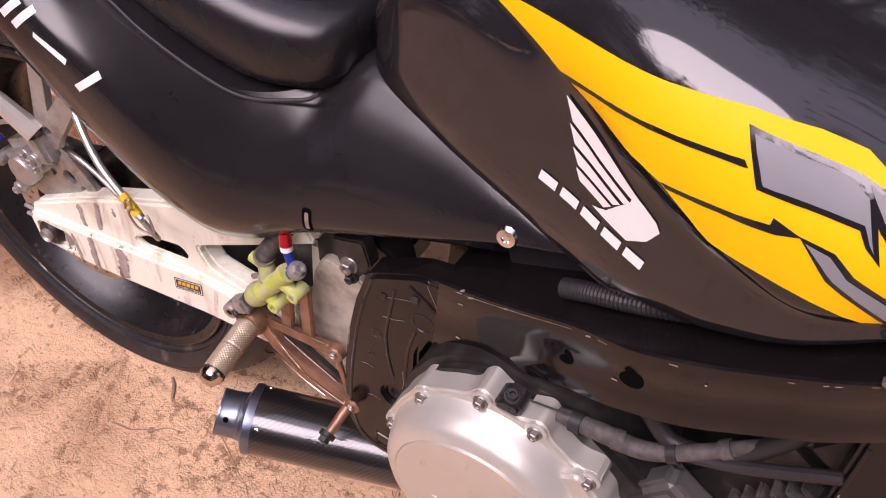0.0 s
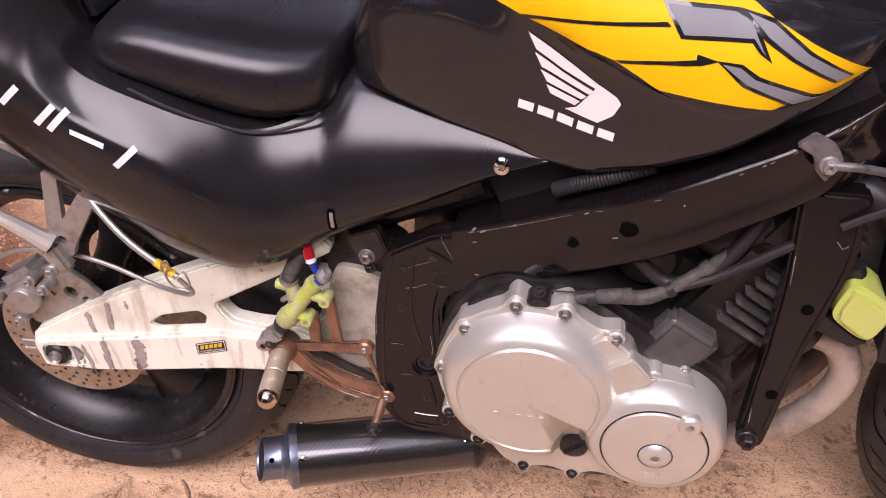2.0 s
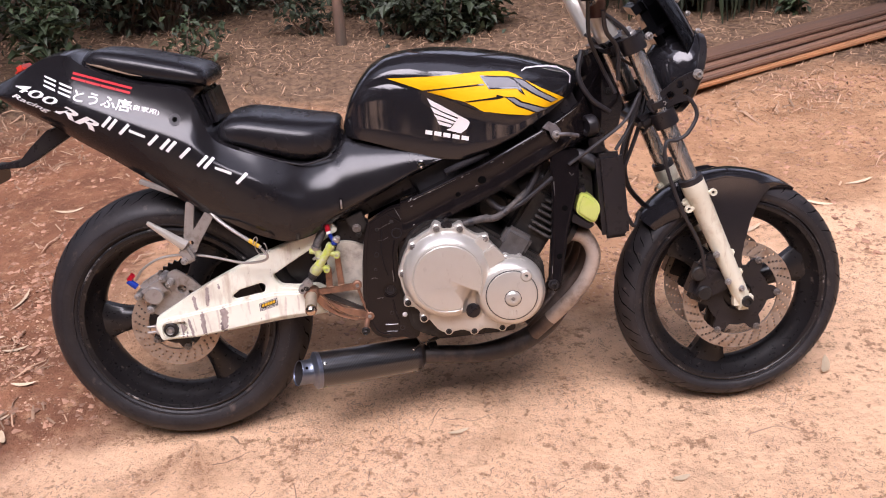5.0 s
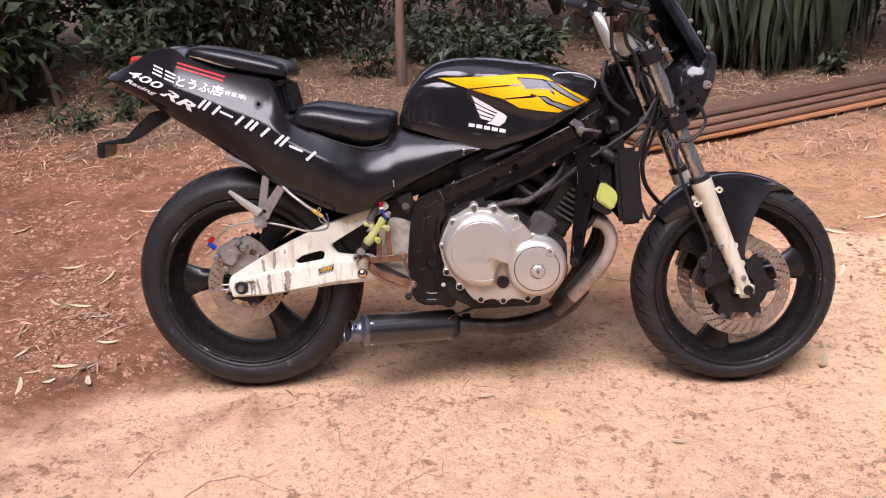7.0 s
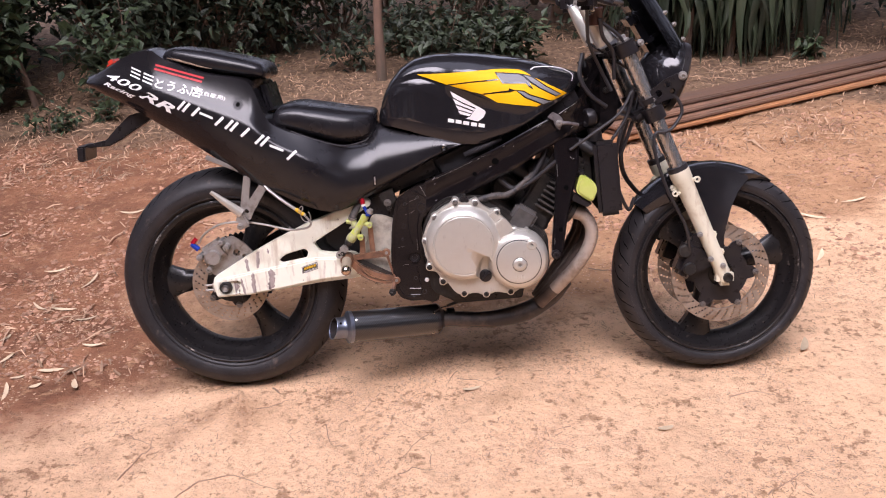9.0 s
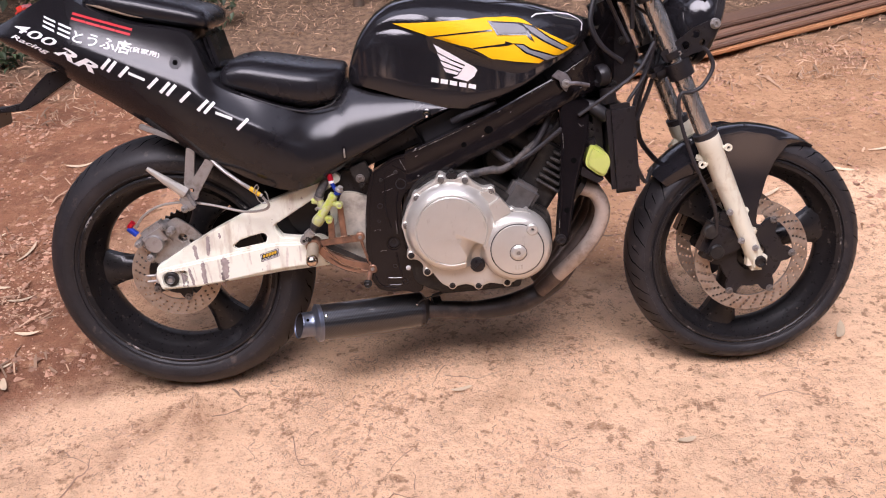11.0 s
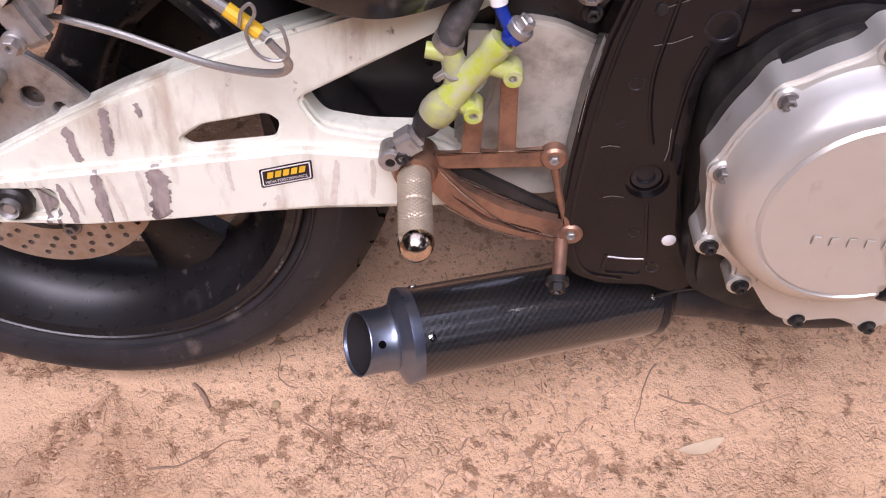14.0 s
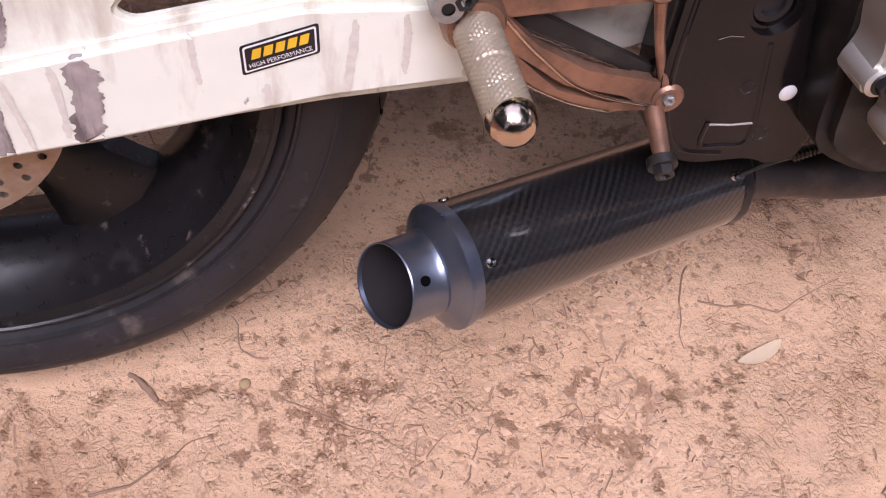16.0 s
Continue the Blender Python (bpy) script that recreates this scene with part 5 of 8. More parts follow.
for k in range(180):
    a = 2 * math.pi * k / 180
    r = 0.1085
    for x, z in COVERBOLTS:
        far, at = math.hypot(x - 0.658, z - 0.428), math.atan2(z - 0.428, x - 0.658)
        if far < 0.130:
            off = (a - at + math.pi) % (2 * math.pi) - math.pi
            r = max(r, 0.1085 + (far + 0.0105 - 0.1085) * math.exp(-(off / 0.10) ** 2))
    scallop.append((0.658 + r * math.cos(a), 0.428 + r * math.sin(a) * 1.02))
clutch = part("clutch_cover", plate(scallop, -0.155, -0.188, (), 0.003), ALLOY, engine, "bare silver clutch cover with raised round dome")
part("clutch_dome", lathe([(0, 0.036), (0.066, 0.036), (0.0755, 0.0355), (0.078, 0.0330), (0.0795, 0.0345), (0.086, 0.0325), (0.093, 0.026), (0.098, 0.014), (0.101, 0.004), (0.1035, 0), (0, 0)], 72, Matrix.Translation((0.656, -0.186, 0.428))), ALLOY, clutch)


def carve(ob, cutter_mesh):
    """Cuts a shape out of a part for good, and removes the cutter."""
    cutter = part("cutter", cutter_mesh, None, ob.parent)
    mod = ob.modifiers.new("cut", "BOOLEAN")
    mod.object, mod.operation, mod.solver = cutter, "DIFFERENCE", "EXACT"
    bpy.context.view_layer.update()
    mesh = bpy.data.meshes.new_from_object(ob.evaluated_get(bpy.context.evaluated_depsgraph_get()))
    ob.modifiers.clear()
    ob.data = mesh
    bpy.data.objects.remove(cutter)


dome = [o for o in clutch.children if o.name.startswith("clutch_dome")][0]
oval = [(0.034 * math.sin(a), 0.034 * math.cos(a)) for a in np.linspace(0, math.pi, 16)]
carve(dome, lathe(oval, 32, Matrix.Translation((0.707, -0.222, 0.356)) @ pose(0, 0, 0, 0, 8, 0) @ Matrix.Diagonal((0.62, 1.0, 1.25, 1))))
part("starter_cover", lathe([(0, 0.026), (0.045, 0.0255), (0.0560, 0.0240), (0.0572, 0.0225), (0.0574, 0.0205), (0.0592, 0.0205), (0.0594, 0.0215), (0.066, 0.0195), (0.0700, 0.0165), (0.0740, 0.010), (0.079, 0.0), (0.081, -0.035)], 72, Matrix.Translation((0.798, -0.200, 0.379))), ALLOY, clutch, "round silver crank cover")
part("cover_seam", lathe([(0.0573, 0.0218), (0.0593, 0.0212)], 72, Matrix.Translation((0.798, -0.200, 0.379))), DARK, clutch)
part("centre_plug", lathe([(0, 0.003), (0.0045, 0.003), (0.0055, 0.006), (0.010, 0.0062), (0.0145, 0.0045), (0.0178, 0.001), (0.0178, -0.004)], 32, Matrix.Translation((0.800, -0.2255, 0.373))), ALLOY, clutch)
part("plug_seam", lathe([(0.0178, 0.0008), (0.0192, 0.0008), (0.0192, -0.002)], 32, Matrix.Translation((0.800, -0.2255, 0.373))), DARK, clutch)
part("plug_hex", lathe([(0, 0.0006), (0.0048, 0.0006), (0.0048, -0.003)], 6, Matrix.Translation((0.800, -0.2295, 0.373))), GREYALLOY, clutch)
for k in range(3):
    part("worn_mark", plate([(0.791 + 0.0065 * k, 0.344), (0.7955 + 0.0065 * k, 0.3445), (0.7955 + 0.0065 * k, 0.334), (0.791 + 0.0065 * k, 0.334)], -0.2250, -0.2262), WEB, clutch)
lug = part("cover_lug", lathe([(0.0045, 0.016), (0.0105, 0.016), (0.0135, 0.013), (0.0145, -0.03)], 28, Matrix.Translation((0.831, -0.212, 0.424))), ALLOY, clutch)
part("lug_socket", lathe([(0, 0.0), (0.0048, 0.0)], 6, Matrix.Translation((0.831, -0.222, 0.424))), VOID, lug)
part("cover_wedge", plate(rounded([(0.738, 0.478), (0.764, 0.494), (0.784, 0.470), (0.787, 0.460), (0.760, 0.440), (0.735, 0.440)], 0.004), -0.185, -0.206, (), 0.005), ALLOY, clutch)
part("cover_flange", plate(rounded([(0.822, 0.448), (0.838, 0.445), (0.853, 0.436), (0.864, 0.415), (0.858, 0.405), (0.82, 0.41)], 0.004), -0.160, -0.190, (), 0.004), ALLOY, clutch)
part("cover_bridge", plate(rounded([(0.715, 0.50), (0.735, 0.515), (0.765, 0.49), (0.772, 0.465), (0.83, 0.455), (0.86, 0.42), (0.80, 0.40), (0.73, 0.43)], 0.008), -0.155, -0.197, (), 0.004), ALLOY, clutch)
part("cover_foot", plate(rounded([(0.60, 0.335), (0.628, 0.294), (0.645, 0.285), (0.66, 0.286), (0.685, 0.292), (0.705, 0.281), (0.718, 0.282), (0.735, 0.292), (0.768, 0.285), (0.785, 0.287), (0.84, 0.32), (0.80, 0.40), (0.70, 0.40)], 0.012), -0.155, -0.191, (), 0.004), ALLOY, clutch)
cap = part("oil_filler_cap", lathe([(0, 0.022), (0.012, 0.022), (0.0165, 0.020), (0.0180, 0.012), (0.0180, -0.008)], 24, Matrix.Translation((0.7105, -0.176, 0.338))), BLACK, clutch, "black oil filler cap")
part("cap_grip", box((0.028, 0.006, 0.006), pose(0.7105, -0.199, 0.338, 0, -40, 0), 0.002), BLACK, cap)
for x, z in COVERBOLTS:
    part("bolt_boss", lathe([(0, 0.0300), (0.0080, 0.0300), (0.0100, 0.0285), (0.0105, 0.0)], 20, Matrix.Translation((x, -0.160, z))), ALLOY, clutch)
    bolt((x, -0.1895, z), clutch, BOLTGREY if z > 0.4 else DARK, 0.0050)
boss = part("cable_boss", tube_mesh([(0.661, -0.176, 0.514), (0.661, -0.176, 0.536)], 0.0098, 18, 1, smooth_path=False), ALLOY, clutch)
part("cable_clip", plate(rounded([(0.649, 0.536), (0.673, 0.536), (0.674, 0.545), (0.669, 0.551), (0.655, 0.551), (0.648, 0.545)], 0.004), -0.164, -0.188, (), 0.003), BLACK, clutch, "black cable cap")
bolt((0.661, -0.180, 0.551), boss, DARK, 0.0052, (0.05, -0.25, 0.97))
for k in range(5):  # raised maker's letters, as plain bars
    part("cast_bar", box((0.0075, 0.002, 0.009), pose(0.622 + 0.0125 * k, -0.2222, 0.407 - 0.0004 * k, 0, 0, 0), 0.001), ALLOY, clutch)
TILT = Matrix.Translation((0.815, 0, 0.465)) @ Matrix.Rotation(radians(33), 4, "Y")
cyl = part("cylinder_block", box((0.095, 0.27, 0.16), TILT @ pose(0.016, 0, 0.07), 0.008), DARK, engine)
for k in range(6):
    part("cooling_fin", box((0.066, 0.305, 0.0052), TILT @ pose(0.034, 0, 0.062 + 0.0145 * k), 0.0022), FIN, cyl)
part("cylinder_head", box((0.10, 0.29, 0.075), TILT @ pose(0.01, 0, 0.19), 0.012), DARK, engine)
part("coolant_cover", box((0.068, 0.034, 0.07), TILT @ pose(-0.010, -0.153, 0.010), 0.009, segments=3), PUMP, engine)
bolt((0.823, -0.171, 0.455), engine, GREYALLOY, 0.0045)
for y in (-0.10, -0.035, 0.035, 0.10):
    part("carburettor", rod((0.80, y, 0.615), (0.735, y, 0.655), 0.026, 16), PUMP if y < -0.05 else DARK, engine)
    part("intake_stub", rod((0.872, y, 0.572), (0.796, y, 0.618), 0.023, 16), RUBBER, engine)
# dark fillers added to keep the gap behind the cylinders dark
part("starter_motor", lathe([(0, 0.115), (0.030, 0.115), (0.037, 0.108), (0.039, 0.090), (0.036, 0.086), (0.036, -0.07), (0.041, -0.075), (0.041, -0.12), (0, -0.12)], 28, Matrix.Translation((0.772, 0, 0.558))), DARK, engine)
part("case_ridge", box((0.12, 0.24, 0.05), pose(0.835, 0.02, 0.520, 0, 40, 0), 0.012), DARK, engine)
# loom and hoses in front of the cylinders
part("wrapped_loom", tube_mesh([(0.700, -0.165, 0.538), (0.74, -0.168, 0.547), (0.775, -0.165, 0.548), (0.81, -0.16, 0.570), (0.86, -0.15, 0.612)], [0.007, 0.0085, 0.008, 0.007, 0.006], 12), DUSTYRUBBER, engine, "taped wiring loom")
for k, (p, q) in enumerate((((0.712, -0.166, 0.5405), (0.722, -0.167, 0.543)), ((0.748, -0.168, 0.5475), (0.757, -0.167, 0.548)), ((0.792, -0.163, 0.5565), (0.799, -0.162, 0.561)), ((0.826, -0.157, 0.583), (0.833, -0.155, 0.589)))):
    part("tape_band", rod(p, q, 0.0096 - 0.0004 * k, 14), DUSTYRUBBER if k % 2 else RUBBER, engine)
part("rubber_hose", tube_mesh([(0.755, -0.150, 0.590), (0.79, -0.155, 0.562), (0.83, -0.155, 0.575), (0.865, -0.150, 0.625), (0.88, -0.14, 0.66)], 0.008, 12), RUBBER, engine)
part("rubber_hose", tube_mesh([(0.79, -0.16, 0.555), (0.84, -0.162, 0.580), (0.905, -0.168, 0.632)], 0.0055, 10), RUBBER, engine)
part("thin_wire", tube_mesh([(0.674, -0.176, 0.552), (0.70, -0.170, 0.549), (0.735, -0.162, 0.546)], 0.0010, 6), DARK, engine)
part("breather_bulb", rod((0.84, -0.11, 0.60), (0.895, -0.12, 0.625), 0.022, 18), RUBBER, engine)

# -- exhaust --
exhaust = part("exhaust_collector", tube_mesh([(0.95, -0.03, 0.268), (0.90, -0.04, 0.228), (0.82, -0.055, 0.188), (0.72, -0.066, 0.175), (0.63, -0.062, 0.178), (0.572, -0.062, 0.181)], [0.012, 0.024, 0.027, 0.0225, 0.0215, 0.0215], 24), PIPE, bike, "dusty steel exhaust with carbon muffler")
for k, y in enumerate((-0.118, -0.042, 0.042, 0.118)):
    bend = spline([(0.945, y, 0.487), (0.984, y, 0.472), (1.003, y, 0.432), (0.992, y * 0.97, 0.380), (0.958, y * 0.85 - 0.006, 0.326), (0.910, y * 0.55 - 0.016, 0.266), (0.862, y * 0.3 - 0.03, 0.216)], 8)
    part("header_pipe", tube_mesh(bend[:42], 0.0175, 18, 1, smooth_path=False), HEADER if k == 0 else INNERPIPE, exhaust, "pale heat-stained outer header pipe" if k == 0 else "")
    part("lower_header", tube_mesh(bend[41:], 0.0174, 18, 1, smooth_path=False), INNERPIPE, exhaust, "darker brown lower header pipe" if k == 0 else "")
    part("port_flange", lathe([(0.019, 0.012), (0.03, 0.012), (0.031, 0), (0.019, 0)], 16, along((0.942, y, 0.49), (0.99, y, 0.462))), DARK, exhaust)
MUF_A, MUF_B = Vector((0.570, -0.0596, 0.1804)), Vector((0.331, -0.1455, 0.1943))
MUF = along(MUF_A, MUF_B)
LEN = (MUF_B - MUF_A).length


def muffler_mesh():
    bm = bmesh.new()
    uv = bm.loops.layers.uv.new("weave")
    sides, rows, radius = 64, 12, 0.0436
    grid = [[bm.verts.new(MUF @ Vector((radius * math.cos(a), -LEN * r / rows, radius * math.sin(a)))) for a in np.linspace(0, 2 * math.pi, sides, endpoint=False)] for r in range(rows + 1)]
    for r in range(rows):
        for k in range(sides):
            f = bm.faces.new((grid[r][k], grid[r][(k + 1) % sides], grid[r + 1][(k + 1) % sides], grid[r + 1][k]))
            for loop, (u, v) in zip(f.loops, ((k, r), (k + 1, r), (k + 1, r + 1), (k, r + 1))):
                loop[uv].uv = (u / sides * 0.274, v / rows * LEN)
    return bm


muffler = part("muffler", muffler_mesh(), CARBON, exhaust, "carbon-fibre muffler with blued steel end cap")
AXIS = (MUF_B - MUF_A).normalized()
OUT = (Vector((0, -1, 0)) - AXIS * Vector((0, -1, 0)).dot(AXIS)).normalized()
OVER = OUT.cross(AXIS) if OUT.cross(AXIS).z > 0 else AXIS.cross(OUT)


def muffler_spot(h, angle, r):
    """A place h along the muffler from its front, turned by the angle up from the outer side."""
    return MUF_A + AXIS * h + (OUT * math.cos(radians(angle)) + OVER * math.sin(radians(angle))) * r


def end_cap_mesh():
    bm = lathe([(0.0440, -0.008), (0.0452, 0.000), (0.0452, 0.0022), (0.0440, 0.0032), (0.0380, 0.0062), (0.0325, 0.0090), (0.0306, 0.0105), (0.0310, 0.0125), (0.0300, 0.0142), (0.0296, 0.0175), (0.0294, 0.022), (0.0294, 0.038), (0.0298, 0.0398), (0.0294, 0.0410), (0.0287, 0.0407), (0.0285, 0.0385)], 64, MUF @ pose(0, -LEN, 0))
    return slanted(bm)


def slanted(bm):
    """The mouth is cut aslant and faces up."""
    for v in bm.verts:
        h = (v.co - MUF_B).dot(AXIS)
        if h > 0.016:
            v.co -= AXIS * (v.co - MUF_B).dot(OVER) * 0.24 * (h - 0.016) / 0.025
            v.co += AXIS * (0.029 - (v.co - MUF_B).dot(OUT)) * 0.11 * (h - 0.016) / 0.025
    return bm


part("end_cap", end_cap_mesh(), STEEL, exhaust, "blued steel end cap with open mouth")
part("mouth_bore", slanted(lathe([(0.0284, 0.0388), (0.0282, 0.03), (0.0282, 0.01), (0.0280, -0.09), (0, -0.09)], 40, MUF @ pose(0, -LEN, 0))), SOOT, exhaust, "soot-blackened bore")
part("front_cap", lathe([(0.0440, -0.008), (0.0446, 0.0), (0.041, 0.006), (0.030, 0.014), (0.0265, 0.022), (0.0, 0.022)], 40, MUF @ pose(0, 0, 0, 0, 0, 180)), BLACK, exhaust)
part("pipe_clamp", lathe([(0.0210, -0.010), (0.0255, -0.010), (0.0255, 0.010), (0.0210, 0.010)], 32, along((0.612, -0.052, 0.183), (0.572, -0.060, 0.1805))), DARK, exhaust)
for h in (0.018, LEN - 0.015):
    for a in (43, 133, 223, 313):
        spot = muffler_spot(h, a, 0.0436)
        part("rivet", lathe([(0.0010, 0.0004), (0.0014, 0.0016), (0.0034, 0.0012), (0.0042, 0), (0.0042, -0.002)], 16, along(spot, spot + spot - muffler_spot(h, a, 0))), CHROME, exhaust)
part("outlet_hole", lathe([(0, 0.0004), (0.0036, 0.0004), (0.0036, -0.002)], 16, along(muffler_spot(LEN + 0.027, 43, 0.0294), muffler_spot(LEN + 0.027, 43, 0.1))), VOID, exhaust)
part("retaining_spring", tube_mesh([(0.603, -0.100, 0.230), (0.623, -0.100, 0.237), (0.644, -0.100, 0.243)], 0.0036, 8, 14, ribs=0.0012), DARK, exhaust, smooth=10)
part("spring_hook", tube_mesh([(0.566, -0.098, 0.212), (0.584, -0.100, 0.224), (0.604, -0.100, 0.230)], 0.0018, 6), DARK, exhaust)

# -- rearset --
rearset = part("footrest_bracket", plate(rounded([(0.326, 0.380), (0.333, 0.396), (0.36, 0.3925), (0.374, 0.394), (0.375, 0.442), (0.389, 0.444), (0.389, 0.396), (0.402, 0.397), (0.399, 0.474), (0.412, 0.476), (0.416, 0.398),
                                                  (0.440, 0.402), (0.451, 0.402), (0.455, 0.394), (0.448, 0.385), (0.36, 0.378), (0.335, 0.372)], 0.003), -0.121, -0.128, (), 0.0012), GOLD, bike, "bronze anodised rear footrest bracket")
bow = [(0.333, 0.388), (0.352, 0.387), (0.378, 0.362), (0.412, 0.342), (0.458, 0.331), (0.476, 0.325), (0.481, 0.314), (0.472, 0.305), (0.458, 0.309), (0.43, 0.310), (0.395, 0.322), (0.362, 0.346), (0.345, 0.366), (0.330, 0.374)]
part("bracket_arm", plate(rounded(bow, 0.004), -0.120, -0.131, [rounded([(0.366, 0.356), (0.40, 0.332), (0.440, 0.321), (0.448, 0.316), (0.43, 0.317), (0.395, 0.329)], 0.002)], 0.0018), GOLD, rearset)
part("bracket_strut", plate(rounded([(0.352, 0.386), (0.362, 0.386), (0.462, 0.334), (0.462, 0.326), (0.452, 0.328), (0.36, 0.374)], 0.003), -0.116, -0.122, (), 0.0015), DARK, rearset)
part("bracket_link", tube_mesh([(0.447, -0.1275, 0.392), (0.453, -0.1270, 0.365), (0.460, -0.1275, 0.342), (0.468, -0.1285, 0.322)], [0.0042, 0.0032, 0.0032, 0.0042], 10, 4), GOLD, rearset)
for x, z in ((0.446, 0.3965), (0.469, 0.318)):
    eye = part("bracket_eye", lathe([(0.0045, 0.003), (0.0085, 0.004), (0.0105, 0.002), (0.0112, -0.006)], 24, Matrix.Translation((x, -0.130, z))), GOLD, rearset)
    bolt((x, -0.1305, z), eye, GREYALLOY, 0.0040)
for path in ([(0.331, 0.383), (0.338, 0.3865), (0.345, 0.387), (0.353, 0.385), (0.359, 0.378), (0.370, 0.365), (0.384, 0.351), (0.402, 0.335), (0.425, 0.3225), (0.459, 0.313)], [(0.362, 0.344), (0.380, 0.3315), (0.405, 0.3185), (0.432, 0.310)]):
    part("polished_edge", tube_mesh([(x, -0.1316, z) for x, z in path], 0.0010, 8, 3), PEGTIP, rearset)
part("polished_edge", tube_mesh([(x, -0.1228, z) for x, z in ((0.370, 0.367), (0.402, 0.352), (0.436, 0.337), (0.458, 0.327))], 0.0011, 8, 3), PEGTIP, rearset)
part("polished_edge", tube_mesh([(x, -0.1288, z) for x, z in ((0.352, 0.3935), (0.40, 0.3985), (0.446, 0.4035))], 0.0007, 8, 2), PEGTIP, rearset)
bolt((0.329, -0.142, 0.403), rearset, DARK, 0.006)
part("peg_mount", lathe([(0, 0.018), (0.016, 0.018), (0.0185, 0.012), (0.0185, -0.01)], 24, Matrix.Translation((0.338, -0.124, 0.382))), GOLD, rearset)


def peg_mesh(a, b, radius):
    """A bar with a diamond knurl cut into it."""
    m, length = along(a, b), (Vector(b) - Vector(a)).length
    sides, rows = 80, 84
    bm = bmesh.new()
    loops = []
    for r in range(rows + 1):
        loop = []
        for k in range(sides):
            bumpy = 0.00075 * max(math.sin((k / sides * 40 + r / rows * 40) * 2 * math.pi * 0.5), math.sin((k / sides * 40 - r / rows * 40) * 2 * math.pi * 0.5))
            rad = radius + (bumpy if 1 < r < rows - 1 and not 40 < r < 44 else -0.0006)
            loop.append(m @ Vector((rad * math.cos(2 * math.pi * k / sides), -length * r / rows, rad * math.sin(2 * math.pi * k / sides))))
        loops.append(loop)
    rings(bm, loops)
    return bm


PEG_A, PEG_B = (0.338, -0.140, 0.381), (0.343, -0.207, 0.372)
peg = part("footrest_peg", peg_mesh(PEG_A, PEG_B, 0.0128), PEGMETAL, rearset, "knurled champagne alloy footrest", smooth=60)
part("peg_end", lathe([(0, 0.0145), (0.004, 0.0140), (0.009, 0.0115), (0.0125, 0.006), (0.0138, 0.001), (0.0135, -0.002)], 28, along(PEG_B, (0.3482, -0.274, 0.363))), PEGTIP, peg, "polished domed end")
part("pedal_stub", tube_mesh([(0.463, -0.122, 0.312), (0.461, -0.150, 0.301), (0.459, -0.168, 0.294)], [0.0068, 0.0058, 0.0052], 14, 3), GOLD, rearset, "bronze pedal pivot bolt")
bolt((0.459, -0.166, 0.2945), rearset, DARK, 0.0066, (-0.05, -0.93, -0.36))
mc = part("brake_master_cylinder", tube_mesh([(0.362, -0.139, 0.4525), (0.373, -0.1385, 0.468), (0.388, -0.138, 0.4885), (0.393, -0.138, 0.497), (0.397, -0.138, 0.5025)], [0.0112, 0.0100, 0.0098, 0.0108, 0.0100], 22, 3), LIME, bike, "dusty lime painted rear brake master cylinder")
part("cylinder_foot", tube_mesh([(0.350, -0.139, 0.436), (0.3535, -0.139, 0.441), (0.358, -0.139, 0.447), (0.364, -0.139, 0.4555)], [0.0118, 0.0135, 0.0135, 0.0105], 20, 3), LIMEDIRTY, mc)
part("rubber_boot", tube_mesh([(0.341, -0.139, 0.424), (0.345, -0.139, 0.429), (0.350, -0.139, 0.4365)], [0.0070, 0.0105, 0.0112], 18, 2), RUBBER, mc)
part("clevis", box((0.022, 0.019, 0.020), pose(0.333, -0.139, 0.413, 0, -38, 0), 0.004), GREYALLOY, mc)
part("clevis_end", lathe([(0.0038, 0.010), (0.0085, 0.010), (0.0095, 0.008), (0.0095, -0.010)], 18, Matrix.Translation((0.320, -0.139, 0.399))), GREYALLOY, mc)
part("clevis_pin", lathe([(0, 0.0085), (0.0038, 0.0085), (0.0042, 0.006)], 12, Matrix.Translation((0.320, -0.139, 0.399))), DARK, mc)
part("clevis_web", box((0.018, 0.017, 0.014), pose(0.3265, -0.139, 0.406, 0, -42, 0), 0.003), GREYALLOY, mc)
for (x, z), (tx, tz) in (((0.4065, 0.4770), (0.389, 0.484)), ((0.3805, 0.4440), (0.366, 0.454))):
    part("mounting_ear", lathe([(0.0032, 0.0085), (0.0066, 0.0085), (0.0074, 0.0070), (0.0074, -0.012), (0.0032, -0.012)], 20, Matrix.Translation((x, -0.139, z)), closed=True), LIME, mc)
    part("ear_web", tube_mesh([(x, -0.139, z), ((x + tx) / 2, -0.139, (z + tz) / 2), (tx, -0.138, tz)], [0.0066, 0.0070, 0.0085], 12, 3), LIME, mc)
    part("ear_bolt", lathe([(0, 0.0055), (0.0016, 0.0055), (0.0019, 0.0075), (0.0034, 0.0072), (0.0036, -0.010)], 14, Matrix.Translation((x, -0.139, z))), GREYALLOY, mc)
part("feed_elbow", tube_mesh([(0.3665, -0.137, 0.464), (0.366, -0.133, 0.474), (0.3635, -0.131, 0.482), (0.360, -0.130, 0.492)], [0.0088, 0.0092, 0.0090, 0.0085], 14, 4), LIMEDIRTY, mc)
part("feed_nub", rod((0.361, -0.131, 0.486), (0.344, -0.130, 0.4875), 0.0072, 14, end=0.0062), LIME, mc)
for at, way in (((0.3675, -0.134, 0.4745), (0.002, 0.004, -0.011)), ((0.3600, -0.1295, 0.4950), (-0.004, 0.002, -0.011))):
    part("hose_clamp", lathe([(0.0092, 0.0034), (0.0112, 0.0034), (0.0114, 0), (0.0112, -0.0034), (0.0092, -0.0034)], 22, along(at, Vector(at) + Vector(way))), GREYALLOY, mc)
